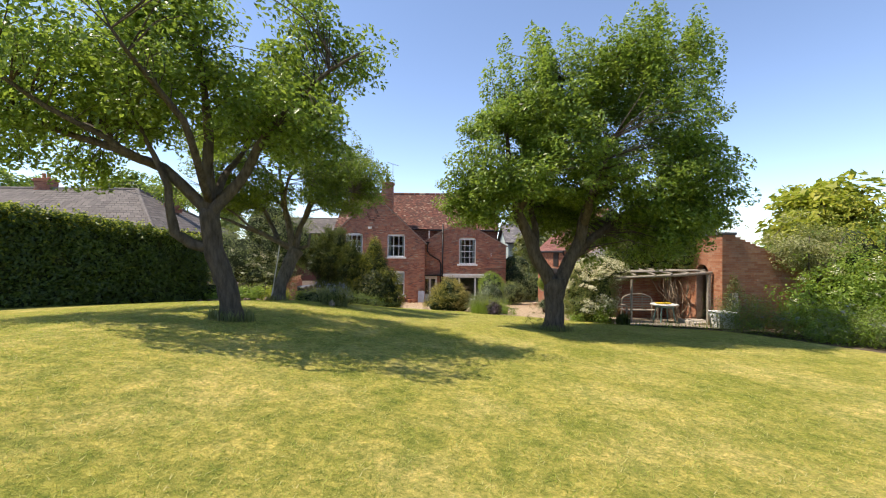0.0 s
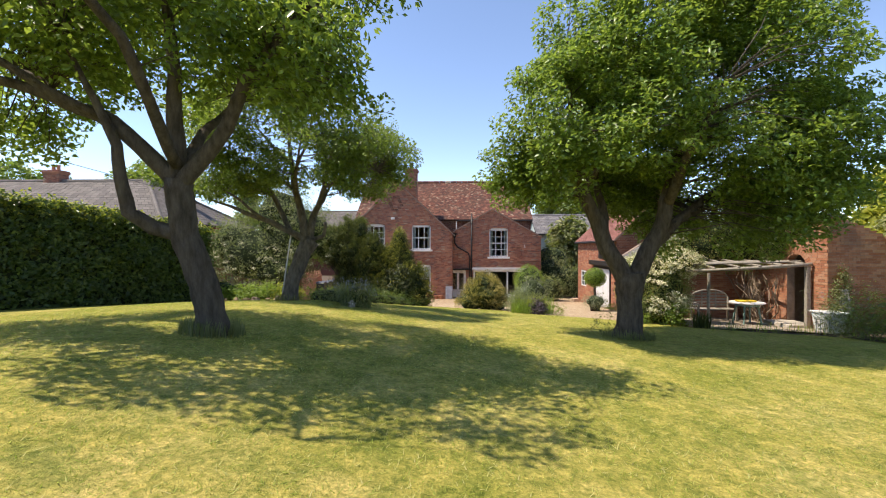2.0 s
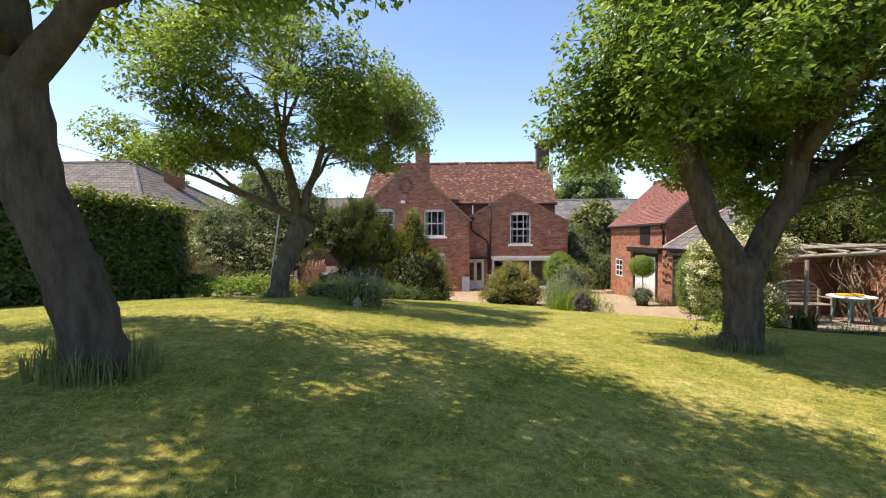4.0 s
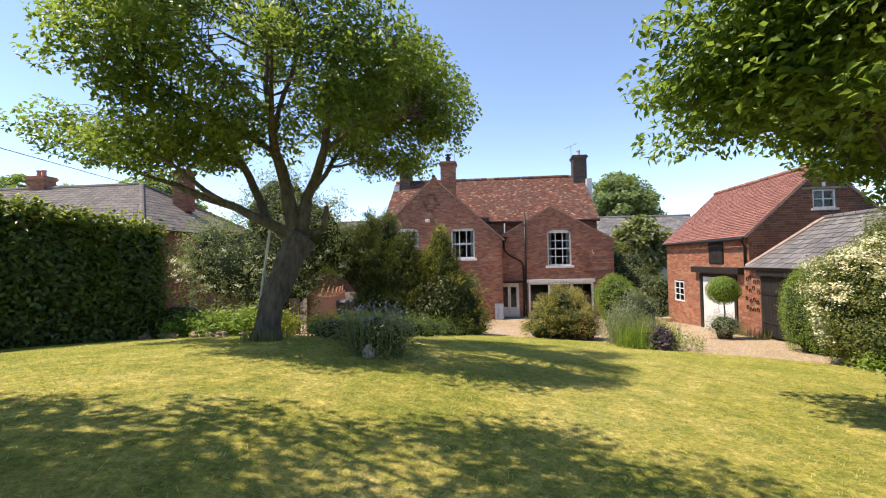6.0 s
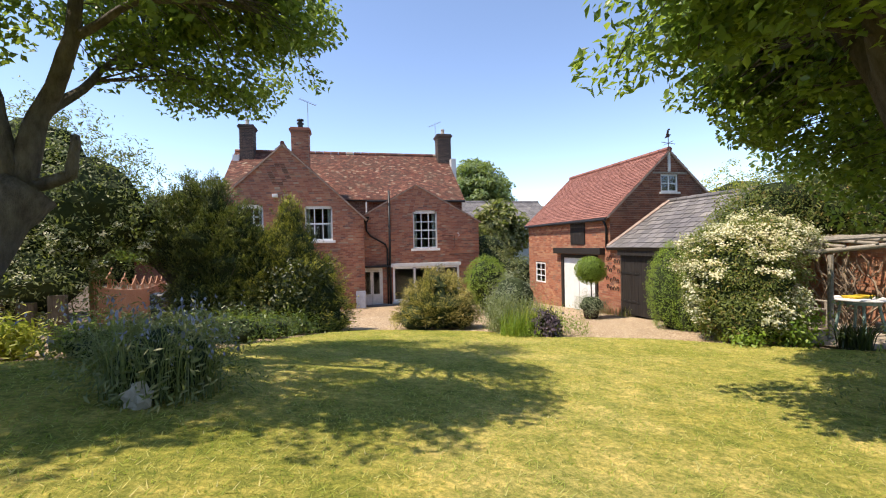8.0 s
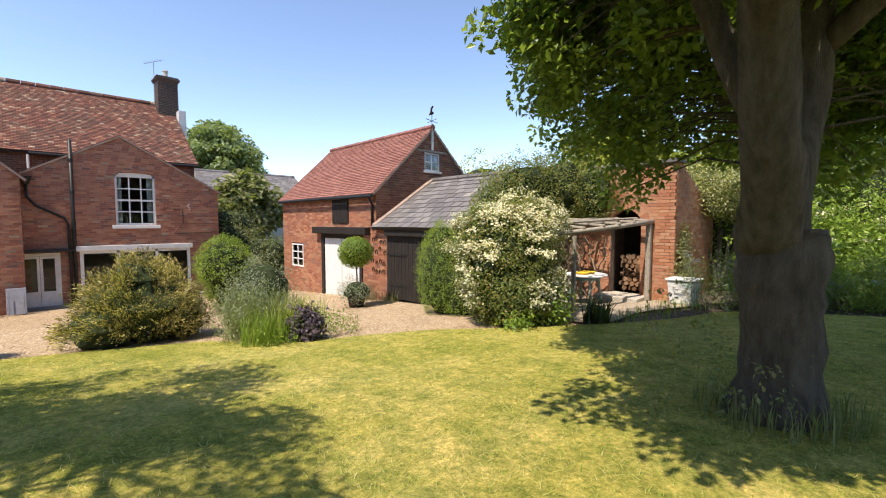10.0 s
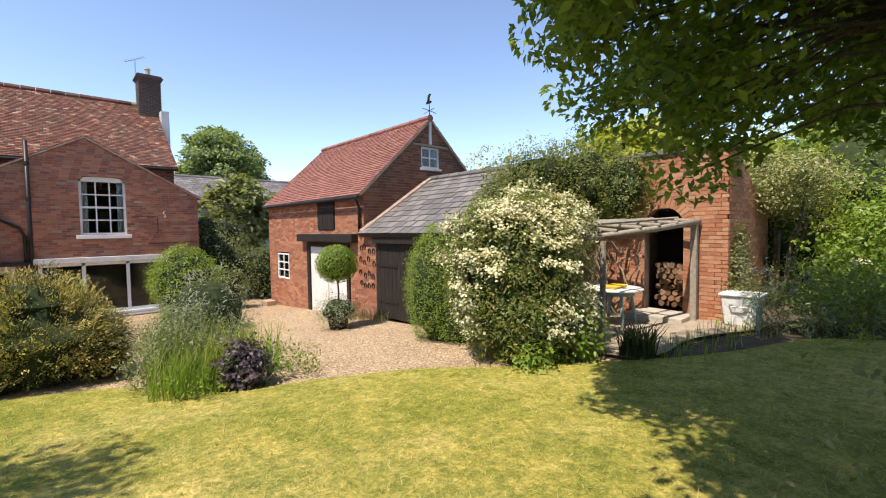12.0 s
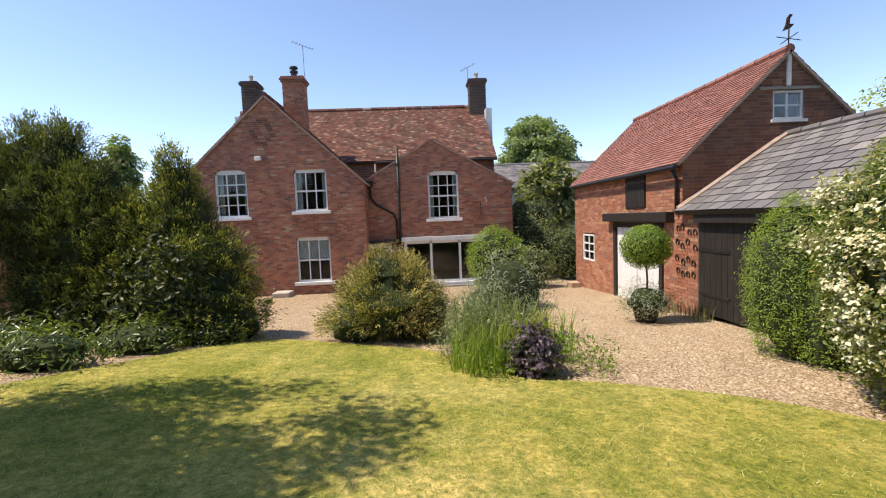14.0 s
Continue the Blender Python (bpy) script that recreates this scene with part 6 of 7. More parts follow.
def wheelie_bin(x, y):
    z = gz(x, y)
    w = thing("wheelie_bin", (x, y, z), "dark grey wheeled rubbish bin", "bin", "bins on the drive")
    part("body", Geo().hexa([(x - 0.22, y - 0.24, z + 0.06), (x + 0.22, y - 0.24, z + 0.06), (x + 0.22, y + 0.24, z + 0.06), (x - 0.22, y + 0.24, z + 0.06)], [(x - 0.29, y - 0.34, z + 0.96), (x + 0.29, y - 0.34, z + 0.96), (x + 0.29, y + 0.34, z + 0.96), (x - 0.29, y + 0.34, z + 0.96)]), BINPLASTIC, w, bevel=0.03)
    part("lid", Geo().hexa([(x - 0.31, y - 0.37, z + 0.97), (x + 0.31, y - 0.37, z + 0.97), (x + 0.31, y + 0.37, z + 0.97), (x - 0.31, y + 0.37, z + 0.97)], [(x - 0.28, y - 0.3, z + 1.06), (x + 0.28, y - 0.3, z + 1.06), (x + 0.28, y + 0.33, z + 1.09), (x - 0.28, y + 0.33, z + 1.09)]), BINPLASTIC, w, bevel=0.02)
    for s in (-0.26, 0.26):
        part("wheel", Geo().tube([(x + s - 0.03, y + 0.25, z + 0.1), (x + s + 0.03, y + 0.25, z + 0.1)], 0.1, 12), BLACK, w)


for i in range(3):
    wheelie_bin(-9.75 + i * 0.1, 31.2 + 0.75 * i)

# topiary by the barn door
tx, ty = 5.75, 22.7
tz0 = gz(tx, ty)
topi = thing("topiary_tree", (tx, ty, tz0), "lollipop bay topiary on a thin stem", "topiary")
part("planter", Geo().lathe(tx, ty, [(0.2, tz0 - 0.03), (0.26, tz0 + 0.28), (0.28, tz0 + 0.29), (0.28, tz0 + 0.34), (0.24, tz0 + 0.34), (0.22, tz0 + 0.29)], 16), IRON, topi, "low dark planter")
part("stem", Geo().tube([(tx, ty, tz0 + 0.25), (tx + 0.03, ty, tz0 + 0.8), (tx, ty, tz0 + 1.3)], [0.025, 0.02, 0.02], 7), BARK, topi)
rng = np.random.default_rng(5)
part("inner_foliage", bumpy_blob((tx, ty, tz0 + 1.5), (0.36, 0.36, 0.34), 16, 10, 0.15, 3), CORE, topi)
d = unit(rng.normal(size=(6000, 3)))
pp = np.array([tx, ty, tz0 + 1.5]) + d * np.array([0.47, 0.47, 0.43]) * rng.uniform(0.78, 1.08, 6000)[:, None]
leaves("foliage", pp, d + rng.normal(size=d.shape) * 0.4, rng.normal(size=d.shape) + np.array([0, 0, 0.5]), 0.052, 0.45, LEAF_BRIGHT, topi, rng)
shrub("lavender_bush", "grey lavender bush at the topiary's foot", "lavender", [((tx - 0.02, ty - 0.05, tz0 + 0.42), (0.45, 0.4, 0.3))], 2600, 0.07, LEAF_GREY, 150, aspect=0.22, up=0.8, ragged=0.3)
blades("grass_tuft", "dry weeds along the barn wall", "grass", [(6.85 - 0.02 * i % 0.3, 22.2 + i * 0.012) for i in range(160)], 0.35, 0, LEAF_OLIVE, 151, 0.012)

# flowering shrub beside the pergola
shrub("flowering_shrub", "large shrub covered in cream flower clusters", "shrub", [((6.27, 17.75, 0.05), (1.04, 0.98, 1.3)), ((6.1, 17.5, -0.5), (0.85, 0.8, 0.85)), ((6.95, 17.75, 0.9), (0.75, 0.7, 0.45)), ((6.0, 18.2, 0.3), (0.65, 0.65, 0.9))], 36000, 0.062, LEAF_RUSSET, 160, ragged=0.14, aspect=0.45,
      flowers=(PETAL, 480, 0.068, lambda p, n: p[2] > -0.75 and (n[2] > 0.25 or n[1] < -0.2 or n[0] < -0.3) and noise.noise(Vector(p) * 1.25 + Vector((2, 0, 0))) > (-0.2 if p[2] > 0.2 else 0.05 + 0.1 * (p[0] < 5.7))))
shrub("climber", "green leafy growth at the shrub's foot", "plant", [((6.5, 16.85, -0.8), (0.36, 0.3, 0.5)), ((5.7, 17.0, -1.0), (0.45, 0.3, 0.2))], 2200, 0.09, LEAF_BRIGHT, 161, ragged=0.35, core=False)
shrub("column_conifer", "narrow bright-green columnar conifer", "conifer", [((6.25, 19.75, -0.35), (0.55, 0.6, 1.25)), ((6.35, 19.2, -0.6), (0.45, 0.45, 0.9))], 24000, 0.045, LEAF_BRIGHT, 162, aspect=0.3, up=0.9, ragged=0.07)
blades("strap_plant", "dark strap-leaved clump at the paving edge", "plant", spots_in(170, 7.0, 16.2, 0.24, 0.24, 9), 0.5, 0, LEAF_DARK, 163, 0.03, 0.6)
blades("border_grass", "dry grasses and weeds at the paving edge", "grass", spots_in(130, 8.0, 15.7, 1.2, 0.5, 10) + spots_in(90, 9.6, 15.6, 0.7, 0.6, 12), 0.26, 0, LEAF_BRIGHT, 164, 0.012, 0.5)

# seating area
structure("paving", sheet("paving", np.linspace(6.8, 10.6, 20), lambda x: 16.2 - (x - 6.8) * 0.2 - 0.15 * np.sin(x * 2), lambda x: x * 0 + 19.7, 14, 0.01, DUST), "dusty ground under the pergola", "paving")
perg = thing("pergola", (9, 17.2, -1.1), "weathered pole pergola over the seating", "pergola")
gp = gz(10.45, 16.55)
part("post", Geo().box(10.38, 10.5, 16.5, 16.62, gp - 0.1, 0.9), OLDWOOD, perg, "white-weathered square post", bevel=0.012)
part("post", Geo().tube([(7.7, 17.1, gz(7.7, 17.1) - 0.1), (7.72, 17.1, 0.6)], 0.05, 8), OLDWOOD, perg)
part("beam", Geo().tube([(10.55, 16.52, 0.92), (9.2, 16.75, 0.8), (7.0, 17.05, 0.66)], [0.06, 0.055, 0.045], 8), OLDWOOD, perg, "pale round front pole", smooth=True)
for i, (x0, x1, y1) in enumerate(((10.3, 10.45, 18.4), (9.7, 9.95, 19.5), (9.1, 9.3, 19.5), (8.5, 8.9, 19.5), (7.8, 8.2, 19.5))):
    part("rafter", Geo().tube([(x0, 16.5 + (10.5 - x0) * 0.15, 0.95 - (10.5 - x0) * 0.07), (x1, y1, 1.02)], [0.04, 0.035], 7), OLDWOOD, perg, smooth=True)
for i in range(3):
    part("batten", Geo().tube([(10.5, 16.9 + i * 0.5, 1.0), (7.1, 17.4 + i * 0.5, 0.86)], 0.03, 6), OLDWOOD, perg)


def round_table(x, y):
    z = gz(x, y)
    t = thing("garden_table", (x, y, z), "pale round garden table with green legs", "table")
    part("tabletop", Geo().lathe(x, y, [(0.5, z + 0.71), (0.53, z + 0.72), (0.53, z + 0.745), (0.51, z + 0.755)], 28), OFFWHITE, t, bevel=0.004)
    for a in (45, 135, 225, 315):
        c, s = math.cos(radians(a)), math.sin(radians(a))
        part("leg", Geo().tube([(x + 0.42 * c, y + 0.42 * s, z), (x + 0.3 * c, y + 0.3 * s, z + 0.71)], 0.03, 8), GREENPAINT, t)
    part("apron", Geo().lathe(x, y, [(0.36, z + 0.62), (0.36, z + 0.705)], 20), GREENPAINT, t)
    tray = thing("yellow_tray", (x - 0.1, y, z + 0.755), "yellow tray lying on the garden table", "tray")
    part("tray", Geo().hexa([(x - 0.3, y - 0.13, z + 0.757), (x + 0.2, y - 0.13, z + 0.757), (x + 0.2, y + 0.13, z + 0.757), (x - 0.3, y + 0.13, z + 0.757)], [(x - 0.34, y - 0.16, z + 0.81), (x + 0.24, y - 0.16, z + 0.81), (x + 0.24, y + 0.16, z + 0.81), (x - 0.34, y + 0.16, z + 0.81)]), YELLOW, tray, bevel=0.01)


round_table(9.3, 17.65)


def bench(x, y):
    z, w = gz(x, y), 1.45
    b = thing("garden_bench", (x, y, z), "weathered slatted wooden bench with arched back", "bench")
    for i in range(4):
        part("seat_slat", Geo().box(x - w / 2, x + w / 2, y - 0.25 + i * 0.125, y - 0.15 + i * 0.125, z + 0.42, z + 0.45), OLDWOOD, b)
    for s in (-1, 1):
        for dy in (-0.24, 0.24):
            part("leg", Geo().box(x + s * (w / 2 - 0.06) - 0.03, x + s * (w / 2 - 0.06) + 0.03, y + dy - 0.03, y + dy + 0.03, z, z + (0.62 if dy < 0 else 0.85)), OLDWOOD, b)
        part("armrest", Geo().box(x + s * (w / 2 - 0.06) - 0.04, x + s * (w / 2 - 0.06) + 0.04, y - 0.28, y + 0.25, z + 0.62, z + 0.655), OLDWOOD, b, bevel=0.008)
    arc = [(x + (i / 10 - 1) * (w / 2 - 0.05), y + 0.27, z + 0.8 + 0.3 * math.sqrt(max(0, 1 - (i / 10 - 1) ** 2))) for i in range(21)]
    part("back_rail", Geo().tube(arc, 0.03, 6), OLDWOOD, b, "curved top rail")
    for k in range(5):
        zz = z + 0.52 + k * 0.11
        hw = (w / 2 - 0.06) * (1 if zz < z + 0.8 else math.sqrt(max(0.05, 1 - ((zz - z - 0.8) / 0.3) ** 2)))
        part("back_slat", Geo().box(x - hw, x + hw, y + 0.255, y + 0.275, zz, zz + 0.05), OLDWOOD, b)
    for dx in (-0.25, 0.25):
        part("back_post", Geo().box(x + dx - 0.02, x + dx + 0.02, y + 0.28, y + 0.31, z + 0.42, z + 1.07), OLDWOOD, b)


bench(8.75, 18.65)
# bare twisting stems on the wall
vine = thing("wisteria", (10.2, 18.6, -1.1), "tangle of bare grey climber stems", "climber")
rnd = random.Random(31)
vg = Geo()
for i in range(46):
    x, y, z = 10.35 + rnd.uniform(-0.25, 0.1), 18.3 + rnd.uniform(-0.3, 0.9), gz(10.2, 18.5) - 0.05
    pts = [(x, y, z)]
    for k in range(7):
        x, y, z = x + rnd.uniform(-0.16, 0.13), y + rnd.uniform(-0.22, 0.22), z + rnd.uniform(0.14, 0.36)
        pts.append((min(x, 10.5), y, z))
    r = rnd.choice((0.008, 0.012, 0.02))
    vg.tube(pts, [r] * 7 + [r * 0.4], 5)
tagged(part("stem_growth", vg, TWIG, vine), kind="stuff")
shrub("wall_climber", "green climber hanging over the shed end", "climber", [((9.3, 19.4, 1.7), (1.5, 0.6, 0.95)), ((10.4, 19.1, 1.8), (0.95, 0.85, 1.05)), ((8.2, 19.5, 1.2), (0.9, 0.5, 0.75)), ((10.35, 18.0, 1.75), (0.42, 0.55, 0.75))], 30000, 0.07, LEAF_RUSSET, 170, ragged=0.28)
shrub("wall_climber", "dark ivy on the store's corner", "climber", [((10.9, 15.9, 0.2), (0.22, 0.12, 0.5)), ((10.8, 15.85, -0.4), (0.3, 0.18, 0.45))], 2000, 0.07, LEAF_OLIVE, 171, core=False, ragged=0.4)
bx, by = 10.4, 15.7
zb = gz(bx, by)
boxx = thing("plastic_box", (bx, by, zb), "white plastic storage box by the store", "box")
part("tub", Geo().hexa([(bx - 0.24, by - 0.24, zb), (bx + 0.24, by - 0.24, zb), (bx + 0.24, by + 0.24, zb), (bx - 0.24, by + 0.24, zb)], [(bx - 0.3, by - 0.3, zb + 0.56), (bx + 0.3, by - 0.3, zb + 0.56), (bx + 0.3, by + 0.3, zb + 0.56), (bx - 0.3, by + 0.3, zb + 0.56)]), WHITE, boxx, bevel=0.03)
part("lid", Geo().box(bx - 0.33, bx + 0.33, by - 0.33, by + 0.33, zb + 0.564, zb + 0.61), WHITE, boxx, bevel=0.015)
part("handle", Geo().tube([(bx - 0.3, by - 0.15, zb + 0.42), (bx - 0.34, by - 0.12, zb + 0.38), (bx - 0.34, by + 0.12, zb + 0.38), (bx - 0.3, by + 0.15, zb + 0.42)], 0.012, 6), STEEL, boxx)
slab = thing("stone_slab", (10.8, 15.9, zb), "pale slab leaning on the brick store", "slab")
part("slab", Geo().hexa([(10.72, 15.62, zb), (10.98, 15.6, zb), (10.98, 15.68, zb), (10.72, 15.7, zb)], [(10.86, 15.84, zb + 1.25), (11.08, 15.84, zb + 1.25), (11.08, 15.92, zb + 1.25), (10.86, 15.92, zb + 1.25)]), STONE, slab, bevel=0.01)
chair = thing("wire_chair", (10.0, 15.5, -1.1), "old green wire garden chair", "chair")
for i in range(4):
    part("wire", Geo().tube([(9.75 + i * 0.12, 15.35, gz(10, 15.4)), (9.75 + i * 0.12, 15.35, gz(10, 15.4) + 0.42), (9.8 + i * 0.1, 15.6, gz(10, 15.4) + 0.55)], 0.01, 5), GREENPAINT, chair)

# long border down the sunny side
rng = np.random.default_rng(91)
for i in range(15):
    f = i / 14
    x, y = 10.0 + 3.5 * f + rng.uniform(-0.3, 0.3), 14.2 - 7.4 * f + rng.uniform(-0.3, 0.3)
    h = rng.uniform(0.55, 0.95)
    shrub("border_plant", "tall leafy border perennial with blue flowers", "plant", [((x + 0.5, y + 0.4, gz(x, y) + h * 0.45), (0.75, 0.75, h * 0.7))], 3200, 0.1, (LEAF_WILLOW2, LEAF_BRIGHT, LEAF_WILLOW, LEAF_BRIGHT)[i % 4], 180 + i, aspect=0.22, ragged=0.42, up=1.2, core=False, flowers=(PETAL_BLUE, 9, 0.03, lambda p, n: n[2] > 0.3), group="border plants")
for i, (x, y, z, r, h, m_, fl, lb) in enumerate(((12.9, 13.6, -0.1, 1.1, 1.2, LEAF_BRIGHT, 12, "bright-leaved shrub in the side border"), (15.0, 13.2, 0.2, 1.6, 1.6, LEAF_BRIGHT, 50, "bright green shrub with white flowers"),
        (16.0, 10.2, 0.4, 1.9, 2.0, LEAF_B, 0, "tall green boundary shrub"), (17.2, 7.0, 0.6, 2.0, 2.2, LEAF_A, 0, "tall green boundary shrub"), (15.6, 16.6, 0.9, 1.7, 2.2, LEAF_YELLOW, 0, "yellow-green boundary shrub behind the store"), (18.0, 13.6, 1.6, 2.2, 2.8, LEAF_A, 0, "tall fresh-green boundary tree"), (19.0, 3.0, 0.6, 2.5, 2.6, LEAF_B, 0, "tall green boundary shrub"), (19.5, -2.0, 0.6, 2.5, 2.6, LEAF_A, 0, "tall green boundary shrub"))):
    shrub("boundary_shrub", lb, "shrub", [((x, y, z), (r, r, h)), ((x + r * 0.6, y - r * 0.5, z - 0.4), (r * 0.8, r * 0.8, h * 0.75)), ((x - r * 0.5, y + r * 0.4, z - 0.2 + 0.3 * (i % 2)), (r * 0.7, r * 0.7, h * 0.8))], 12000, 0.12, m_, 200 + i, ragged=0.5, core=i > 3, flowers=(PETAL, fl, 0.075, lambda p, n: n[2] > 0.45) if fl else None, group="boundary shrubs")
LEAF_PALE = leafy("leaf_pale", [(0, (0.16, 0.17, 0.06)), (0.5, (0.32, 0.31, 0.13)), (1, (0.52, 0.49, 0.28))], 0.35)
tree("flowering_tree", "airy many-stemmed small tree with fading cream blossom", [(13.6, 15.8, gz(13.6, 15.8), 0.07), (13.55, 15.8, -0.2, 0.06), (13.6, 15.75, 0.7, 0.05)],
     [[(13.6, 15.8, gz(13.6, 15.8), 0.06), (13.6 + c * 0.35, 15.8 + q * 0.35, 0.1, 0.045), (13.6 + c * 0.7, 15.8 + q * 0.7, 1.2, 0.03), (13.6 + c * 1.0, 15.8 + q * 1.0, 2.3, 0.012)] for c, q in ((1, 0.2), (0.3, 1), (-0.8, 0.6), (-0.6, -0.8), (0.5, -0.9))],
     [((13.6, 15.8, 2.1), (1.35, 1.35, 1.1), 1.0)], 150, 80, 0.085, LEAF_PALE, BARK_PALE, 230, sigma=0.2, gap=0.15)
shrub("yellow_tree", "yellow-green tree tops beyond the shed", "tree", [((16.0, 27.0, 1.5), (2.6, 2.2, 2.6)), ((14.0, 24.0, 0.8), (1.8, 1.8, 2.1))], 9000, 0.14, LEAF_YELLOW, 220, ragged=0.25)
shrub("shrub", "tangled shrubs between house and barn", "shrub", [((5.9, 33.5, -0.6), (1.1, 1.0, 1.5)), ((6.9, 33.0, -0.9), (0.9, 0.8, 1.2)), ((4.9, 31.0, -1.3), (0.9, 0.7, 0.8)), ((6.2, 34.5, 0.6), (1.2, 1.0, 1.2))], 11000, 0.1, LEAF_OLIVE, 221, ragged=0.35)
shrub("shrub", "dark laurel before the garden gap", "shrub", [((5.2, 30.2, -1.2), (0.9, 0.7, 0.8)), ((7.6, 32.6, -1.0), (0.8, 0.6, 1.2))], 6500, 0.09, LEAF_WILLOW, 222)


def far_tree(name, label, x, y, z, r, h, mat, seed, n=300):
    tree(name, label, [(x, y, gz(x, y), 0.35), (x, y, z - h * 0.5, 0.3), (x, y, z, 0.2)],
         [[(x, y, z - h * 0.5, 0.2), (x + r * 0.5 * math.cos(a), y + r * 0.5 * math.sin(a), z + h * 0.1, 0.1), (x + r * 0.8 * math.cos(a), y + r * 0.8 * math.sin(a), z + h * 0.4, 0.03)] for a in (0, 1.3, 2.5, 3.8, 5.0)],
         [((x, y, z), (r, r, h), 1.0)], n, 62, 0.46, mat, BARK, seed, sigma=0.5, gap=0.5)


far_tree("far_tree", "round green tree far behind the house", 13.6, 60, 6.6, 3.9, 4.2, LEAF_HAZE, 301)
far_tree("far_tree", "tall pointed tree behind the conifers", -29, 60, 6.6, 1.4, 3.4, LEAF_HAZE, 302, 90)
far_tree("far_tree", "green tree beyond the neighbour's roof", -31, 44, 6.6, 3.5, 3.0, LEAF_B, 303, 120)
far_tree("far_tree", "green tree beyond the neighbour's roof", -43, 42, 6.6, 4.5, 3.2, LEAF_A, 304, 120)
far_tree("far_tree", "green tree beyond the lane", 9.0, 40, 1.8, 1.6, 2.2, LEAF_OLIVE, 305, 90)
far_tree("far_tree", "yellow-green tree beyond the border", 20, 22, 3.0, 2.6, 2.4, LEAF_YELLOW, 306, 120)
far_tree("far_tree", "fresh green tree beyond the border", 22, 15, 2.4, 2.8, 2.4, LEAF_A, 307, 150)
far_tree("far_tree", "fresh green tree beyond the border", 25, 8, 2.6, 3.2, 2.6, LEAF_B, 308, 150)
far_tree("far_tree", "fresh green tree beyond the border", 27, 20, 2.6, 3.0, 2.6, LEAF_B, 309, 150)
# woods that close the garden behind the walker and at its sides
wood = thing("far_wood", (0, -40, 0), "leafy trees closing the garden", "trees", "", "stuff")
rng = np.random.default_rng(400)
for i, (x, y, r, h) in enumerate(((-34, -30, 9, 6), (-16, -38, 9, 7), (2, -42, 9, 6), (20, -36, 9, 7), (34, -20, 8, 6), (36, 0, 6, 3), (-40, -10, 8, 6), (-34, 8, 6, 3), (38, 40, 9, 4), (-55, 30, 9, 4), (-26, 62, 8, 3), (40, 70, 12, 4), (-60, 60, 12, 4))):
    d = unit(rng.normal(size=(5000, 3)))
    d[:, 2] = np.abs(d[:, 2])
    p = np.array([x, y, 0]) + d * np.array([r, r * 0.7, h]) * (rng.uniform(0.85, 1.1, 5000) + 0.12 * np.sin(d[:, 0] * 7) * np.cos(d[:, 1] * 6))[:, None]
    leaves("foliage", p, d + rng.normal(size=d.shape) * 0.5, rng.normal(size=d.shape), 0.55, 0.6, LEAF_B, wood, rng)
    part("inner_foliage", bumpy_blob((x, y, -0.5), (r * 0.88, r * 0.6, h * 0.85), 18, 10, 0.35, i), CORE, wood)

# ---------- neighbours ----------
def plain_house(name, label, x0, x1, y0, y1, zb, ze, zr, wallmat, roofmat, hip=0.0, tiles=(0.42, 0.34), windows=()):
    h = thing(name, ((x0 + x1) / 2, (y0 + y1) / 2, zb), label, "house")
    g = Geo().box(x0, x1, y0, y1, zb, ze)
    ym = (y0 + y1) / 2
    if not hip:
        g.prism([(x0, y0 + 0.02, ze), (x0, y1 - 0.02, ze), (x0, ym, zr - 0.1)], (x1 - x0, 0, 0))
    part("wall", g, wallmat, h)
    o = 0.35
    e = [(x0 - o, y0 - o, ze - 0.1), (x1 + o, y0 - o, ze - 0.1), (x1 + o, y1 + o, ze - 0.1), (x0 - o, y1 + o, ze - 0.1)]
    r0, r1 = (x0 - o + hip, ym, zr), (x1 + o - hip, ym, zr)
    roof(h, "roof", e[0], e[1], r0, r1, roofmat, DARK, tiles, 0.12)
    roof(h, "roof", e[2], e[3], r1, r0, roofmat, DARK, tiles, 0.12)
    if hip:
        roof(h, "roof", e[1], e[2], r1, (r1[0] - 0.05, r1[1] + 0.02, r1[2]), roofmat, DARK, tiles, 0.12)
        roof(h, "roof", e[3], e[0], r0, (r0[0] + 0.05, r0[1] + 0.02, r0[2]), roofmat, DARK, tiles, 0.12)
        for c, r in ((e[1], r1), (e[2], r1)):
            ridge_row(h, c, r, roofmat, 0.13)
    ridge_row(h, r0, r1, roofmat, 0.13)
    part("gutter", Geo().tube([(x0 - o, y0 - o - 0.06, ze - 0.16), (x1 + o, y0 - o - 0.06, ze - 0.16)], 0.06, 8), BLACK, h)
    for wx, wz, ww_, wh in windows:
        casement(h, (wx, y0 - 0.03, wz), (1, 0, 0), (0, -1, 0), ww_, wh, 2, 2)
    return h


nb = plain_house("bungalow", "neighbour's brick bungalow with a grey hipped roof", -40, -16.6, 25.2, 35.0, -1.4, 2.9, 5.75, BRICK_GABLE, CONCRETE_TILE, hip=4.6)
chimney(nb, -18.6, 30.5, 0.9, 0.6, 4.2, 6.5, BRICK_GABLE, 0, "brick chimney on the bungalow")
chimney(nb, -27.2, 30.2, 1.1, 0.7, 5.0, 6.45, BRICK, 2, "brick chimney with two pots")
plain_house("house_beyond", "pale green rendered house beyond the lane", 7.4, 16.2, 46, 53, -2.4, 2.9, 4.9, GREENWALL, SLATE, windows=((8.3, 0.9, 0.9, 1.2), (12.6, 0.9, 0.9, 1.2)))
plain_house("house_beyond", "distant house with a grey roof", -22, -11, 58, 66, -2.4, 4.2, 6.4, BRICK_GABLE, CONCRETE_TILE, windows=((-14, 2.4, 1.2, 1.2),))
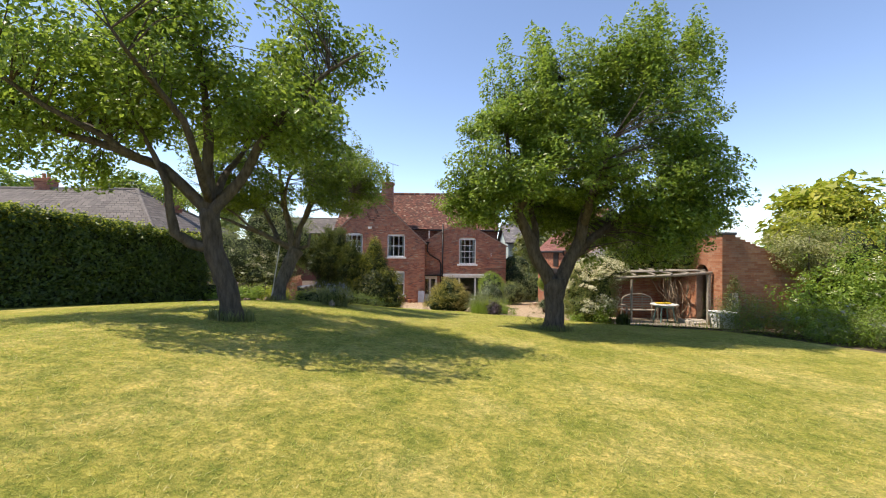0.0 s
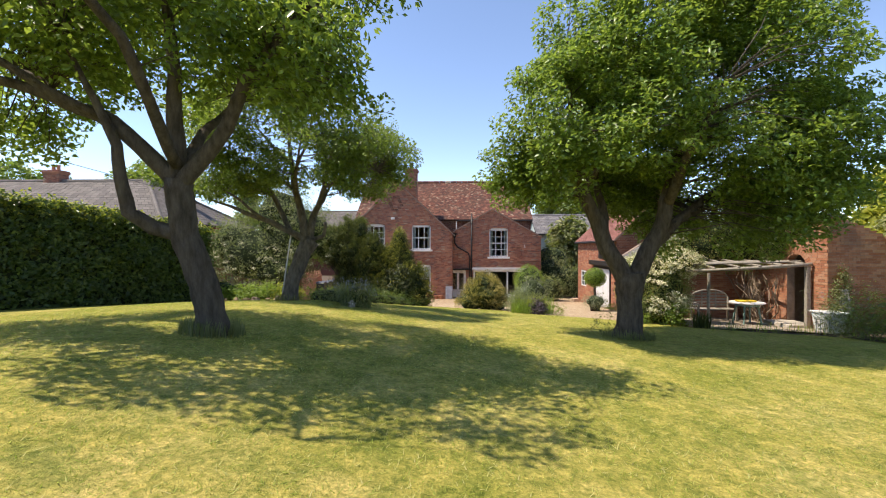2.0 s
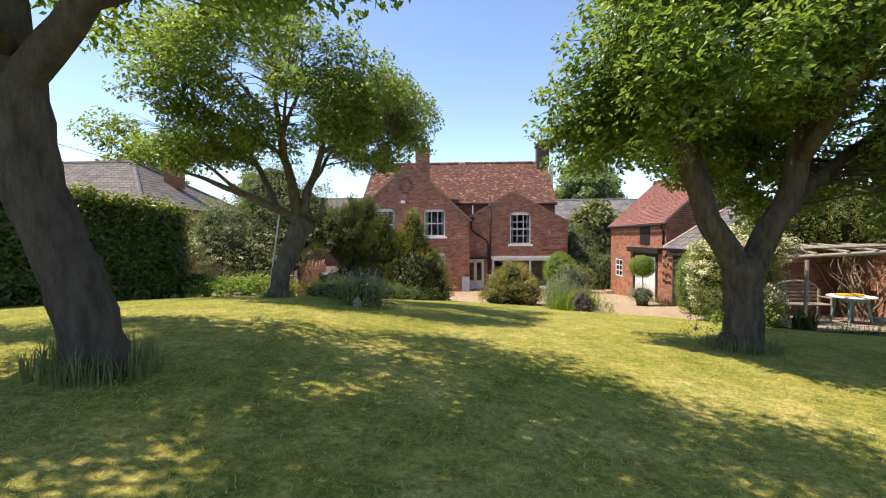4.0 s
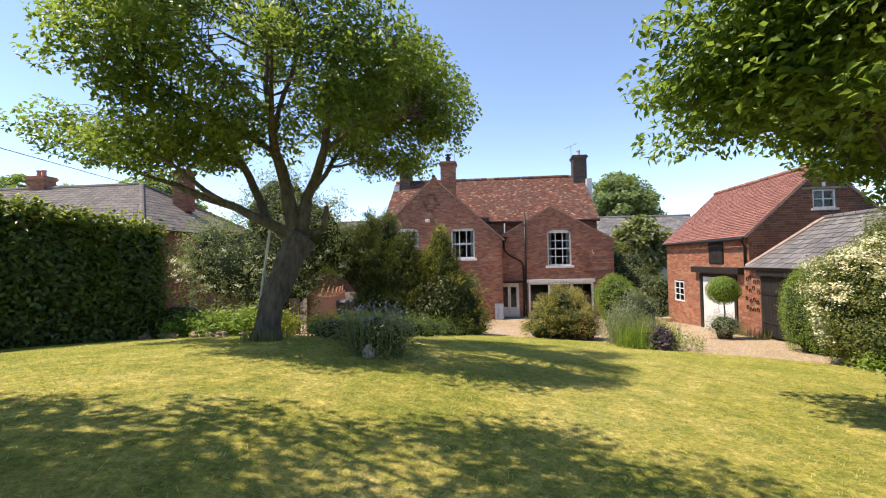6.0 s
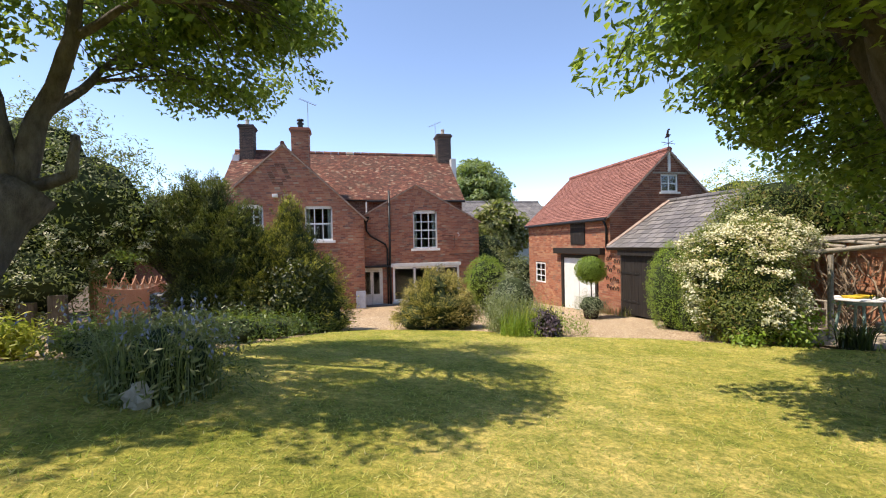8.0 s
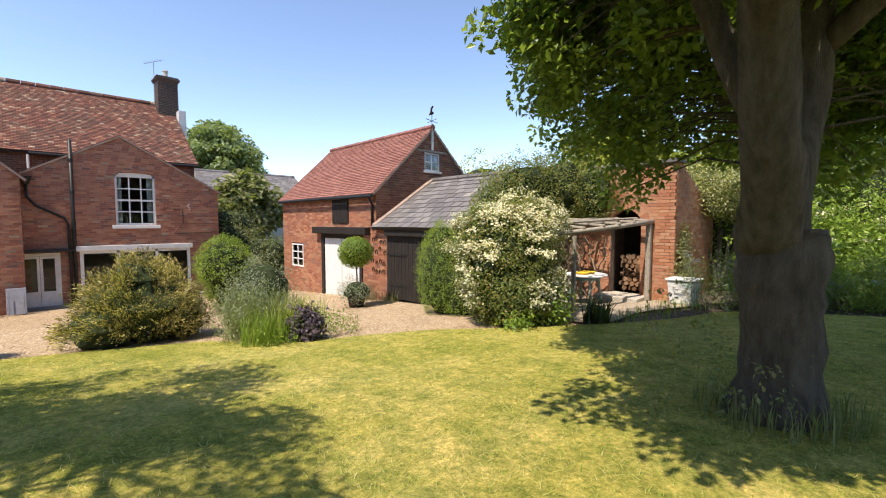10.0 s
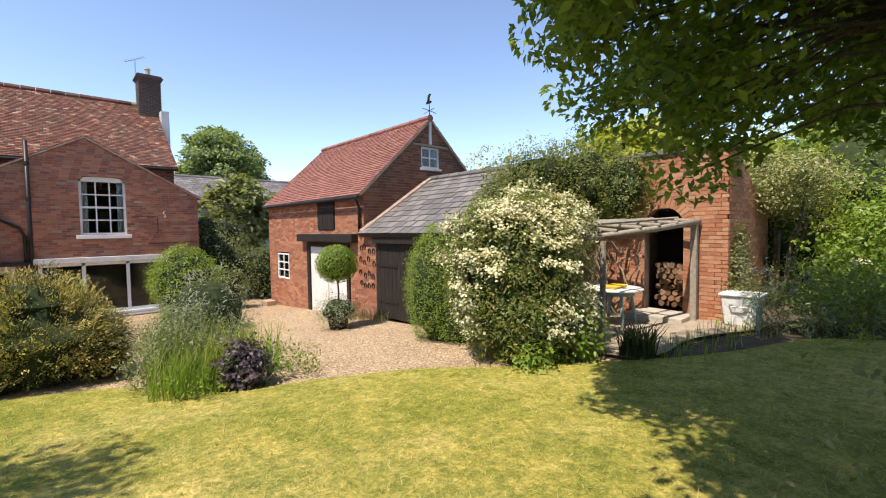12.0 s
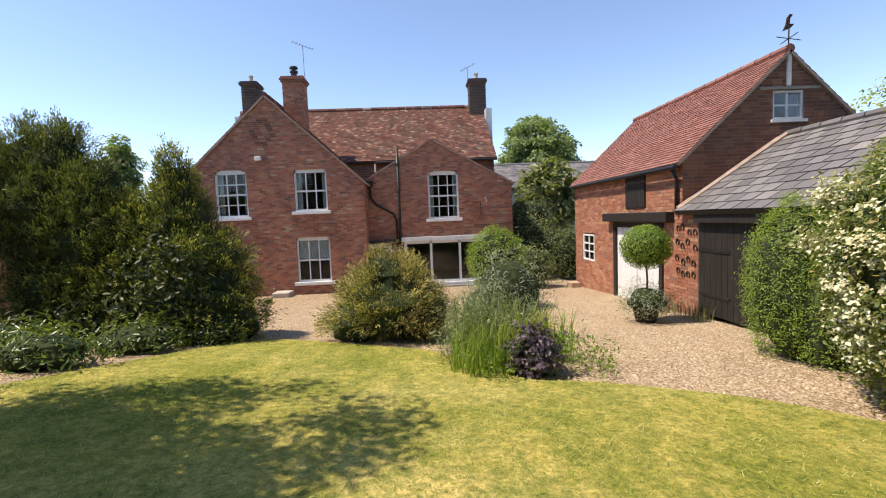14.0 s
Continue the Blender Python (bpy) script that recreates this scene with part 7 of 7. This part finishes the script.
plain_house("house_beyond", "distant brick house with a low roof", 18.5, 24, 52, 60, -2.4, 3.0, 5.0, BRICK_BARN, TILE_OLD)
cb = thing("overhead_cable", (-14, 20, 5), "thin black overhead cable", "cable")
part("wire", Geo().tube([(-18.6, 30.5, 6.3), (-16.0, 24.0, 4.5), (-15.0, 17.0, 4.6), (-16.5, 10, 5.6)], 0.012, 5), BLACK, cb)

# ---------- grass and gravel close by ----------
rng = np.random.default_rng(500)
n = 320000
X, Y = rng.uniform(-9, 10, n), rng.uniform(0.5, 21.5, n)
keep = Y < lawn_edge(X) - 0.02
X, Y = X[keep], Y[keep]
n = len(X)
a, h = rng.uniform(0, 2 * math.pi, n), rng.uniform(0.008, 0.034, n)
base = np.stack([X, Y, ground_z(X, Y) - 0.004], 1)
w = np.stack([np.cos(a), np.sin(a), np.zeros(n)], 1) * 0.005
tipv = base + np.stack([rng.normal(size=n) * 0.035, rng.normal(size=n) * 0.035, h], 1)
V = np.stack([base - w, base + w, tipv], 1).reshape(-1, 3)
tagged(new("grass_blades", mesh_arrays("grass_blades", V, np.arange(n * 3).reshape(-1, 3), BLADE)), "short mown grass blades with dry straw", "grass", "", "stuff")
n = 26000
X, Y = rng.uniform(-2.5, 7, n), rng.uniform(18, 27, n)
keep = (Y > lawn_edge(X) + 0.05)
X, Y = X[keep], Y[keep]
n = len(X)
s = rng.uniform(0.008, 0.022, n)[:, None]
d = np.array([(1, 0, 0), (0, 1, 0), (-1, 0, 0), (0, -1, 0), (0, 0, 0.7)])
c = np.stack([X, Y, ground_z(X, Y) - 0.036], 1)
V = (c[:, None] + d[None] * s[:, None] * rng.uniform(0.6, 1.4, (n, 5, 1))).reshape(-1, 3)
k = np.arange(n)[:, None] * 5
F = np.concatenate([k + q for q in ([0, 1, 4], [1, 2, 4], [2, 3, 4], [3, 0, 4])], 1).reshape(-1, 3)
tagged(new("gravel_stones", mesh_arrays("gravel_stones", V, F, PEBBLE)), "loose buff gravel stones on the yard", "gravel", "", "stuff")

# ---------- bricks, tiles and slates, laid last ----------
for i, job in enumerate(brick_jobs):
    lay_bricks(job, i)
for job in tile_jobs:
    lay_tiles(job)
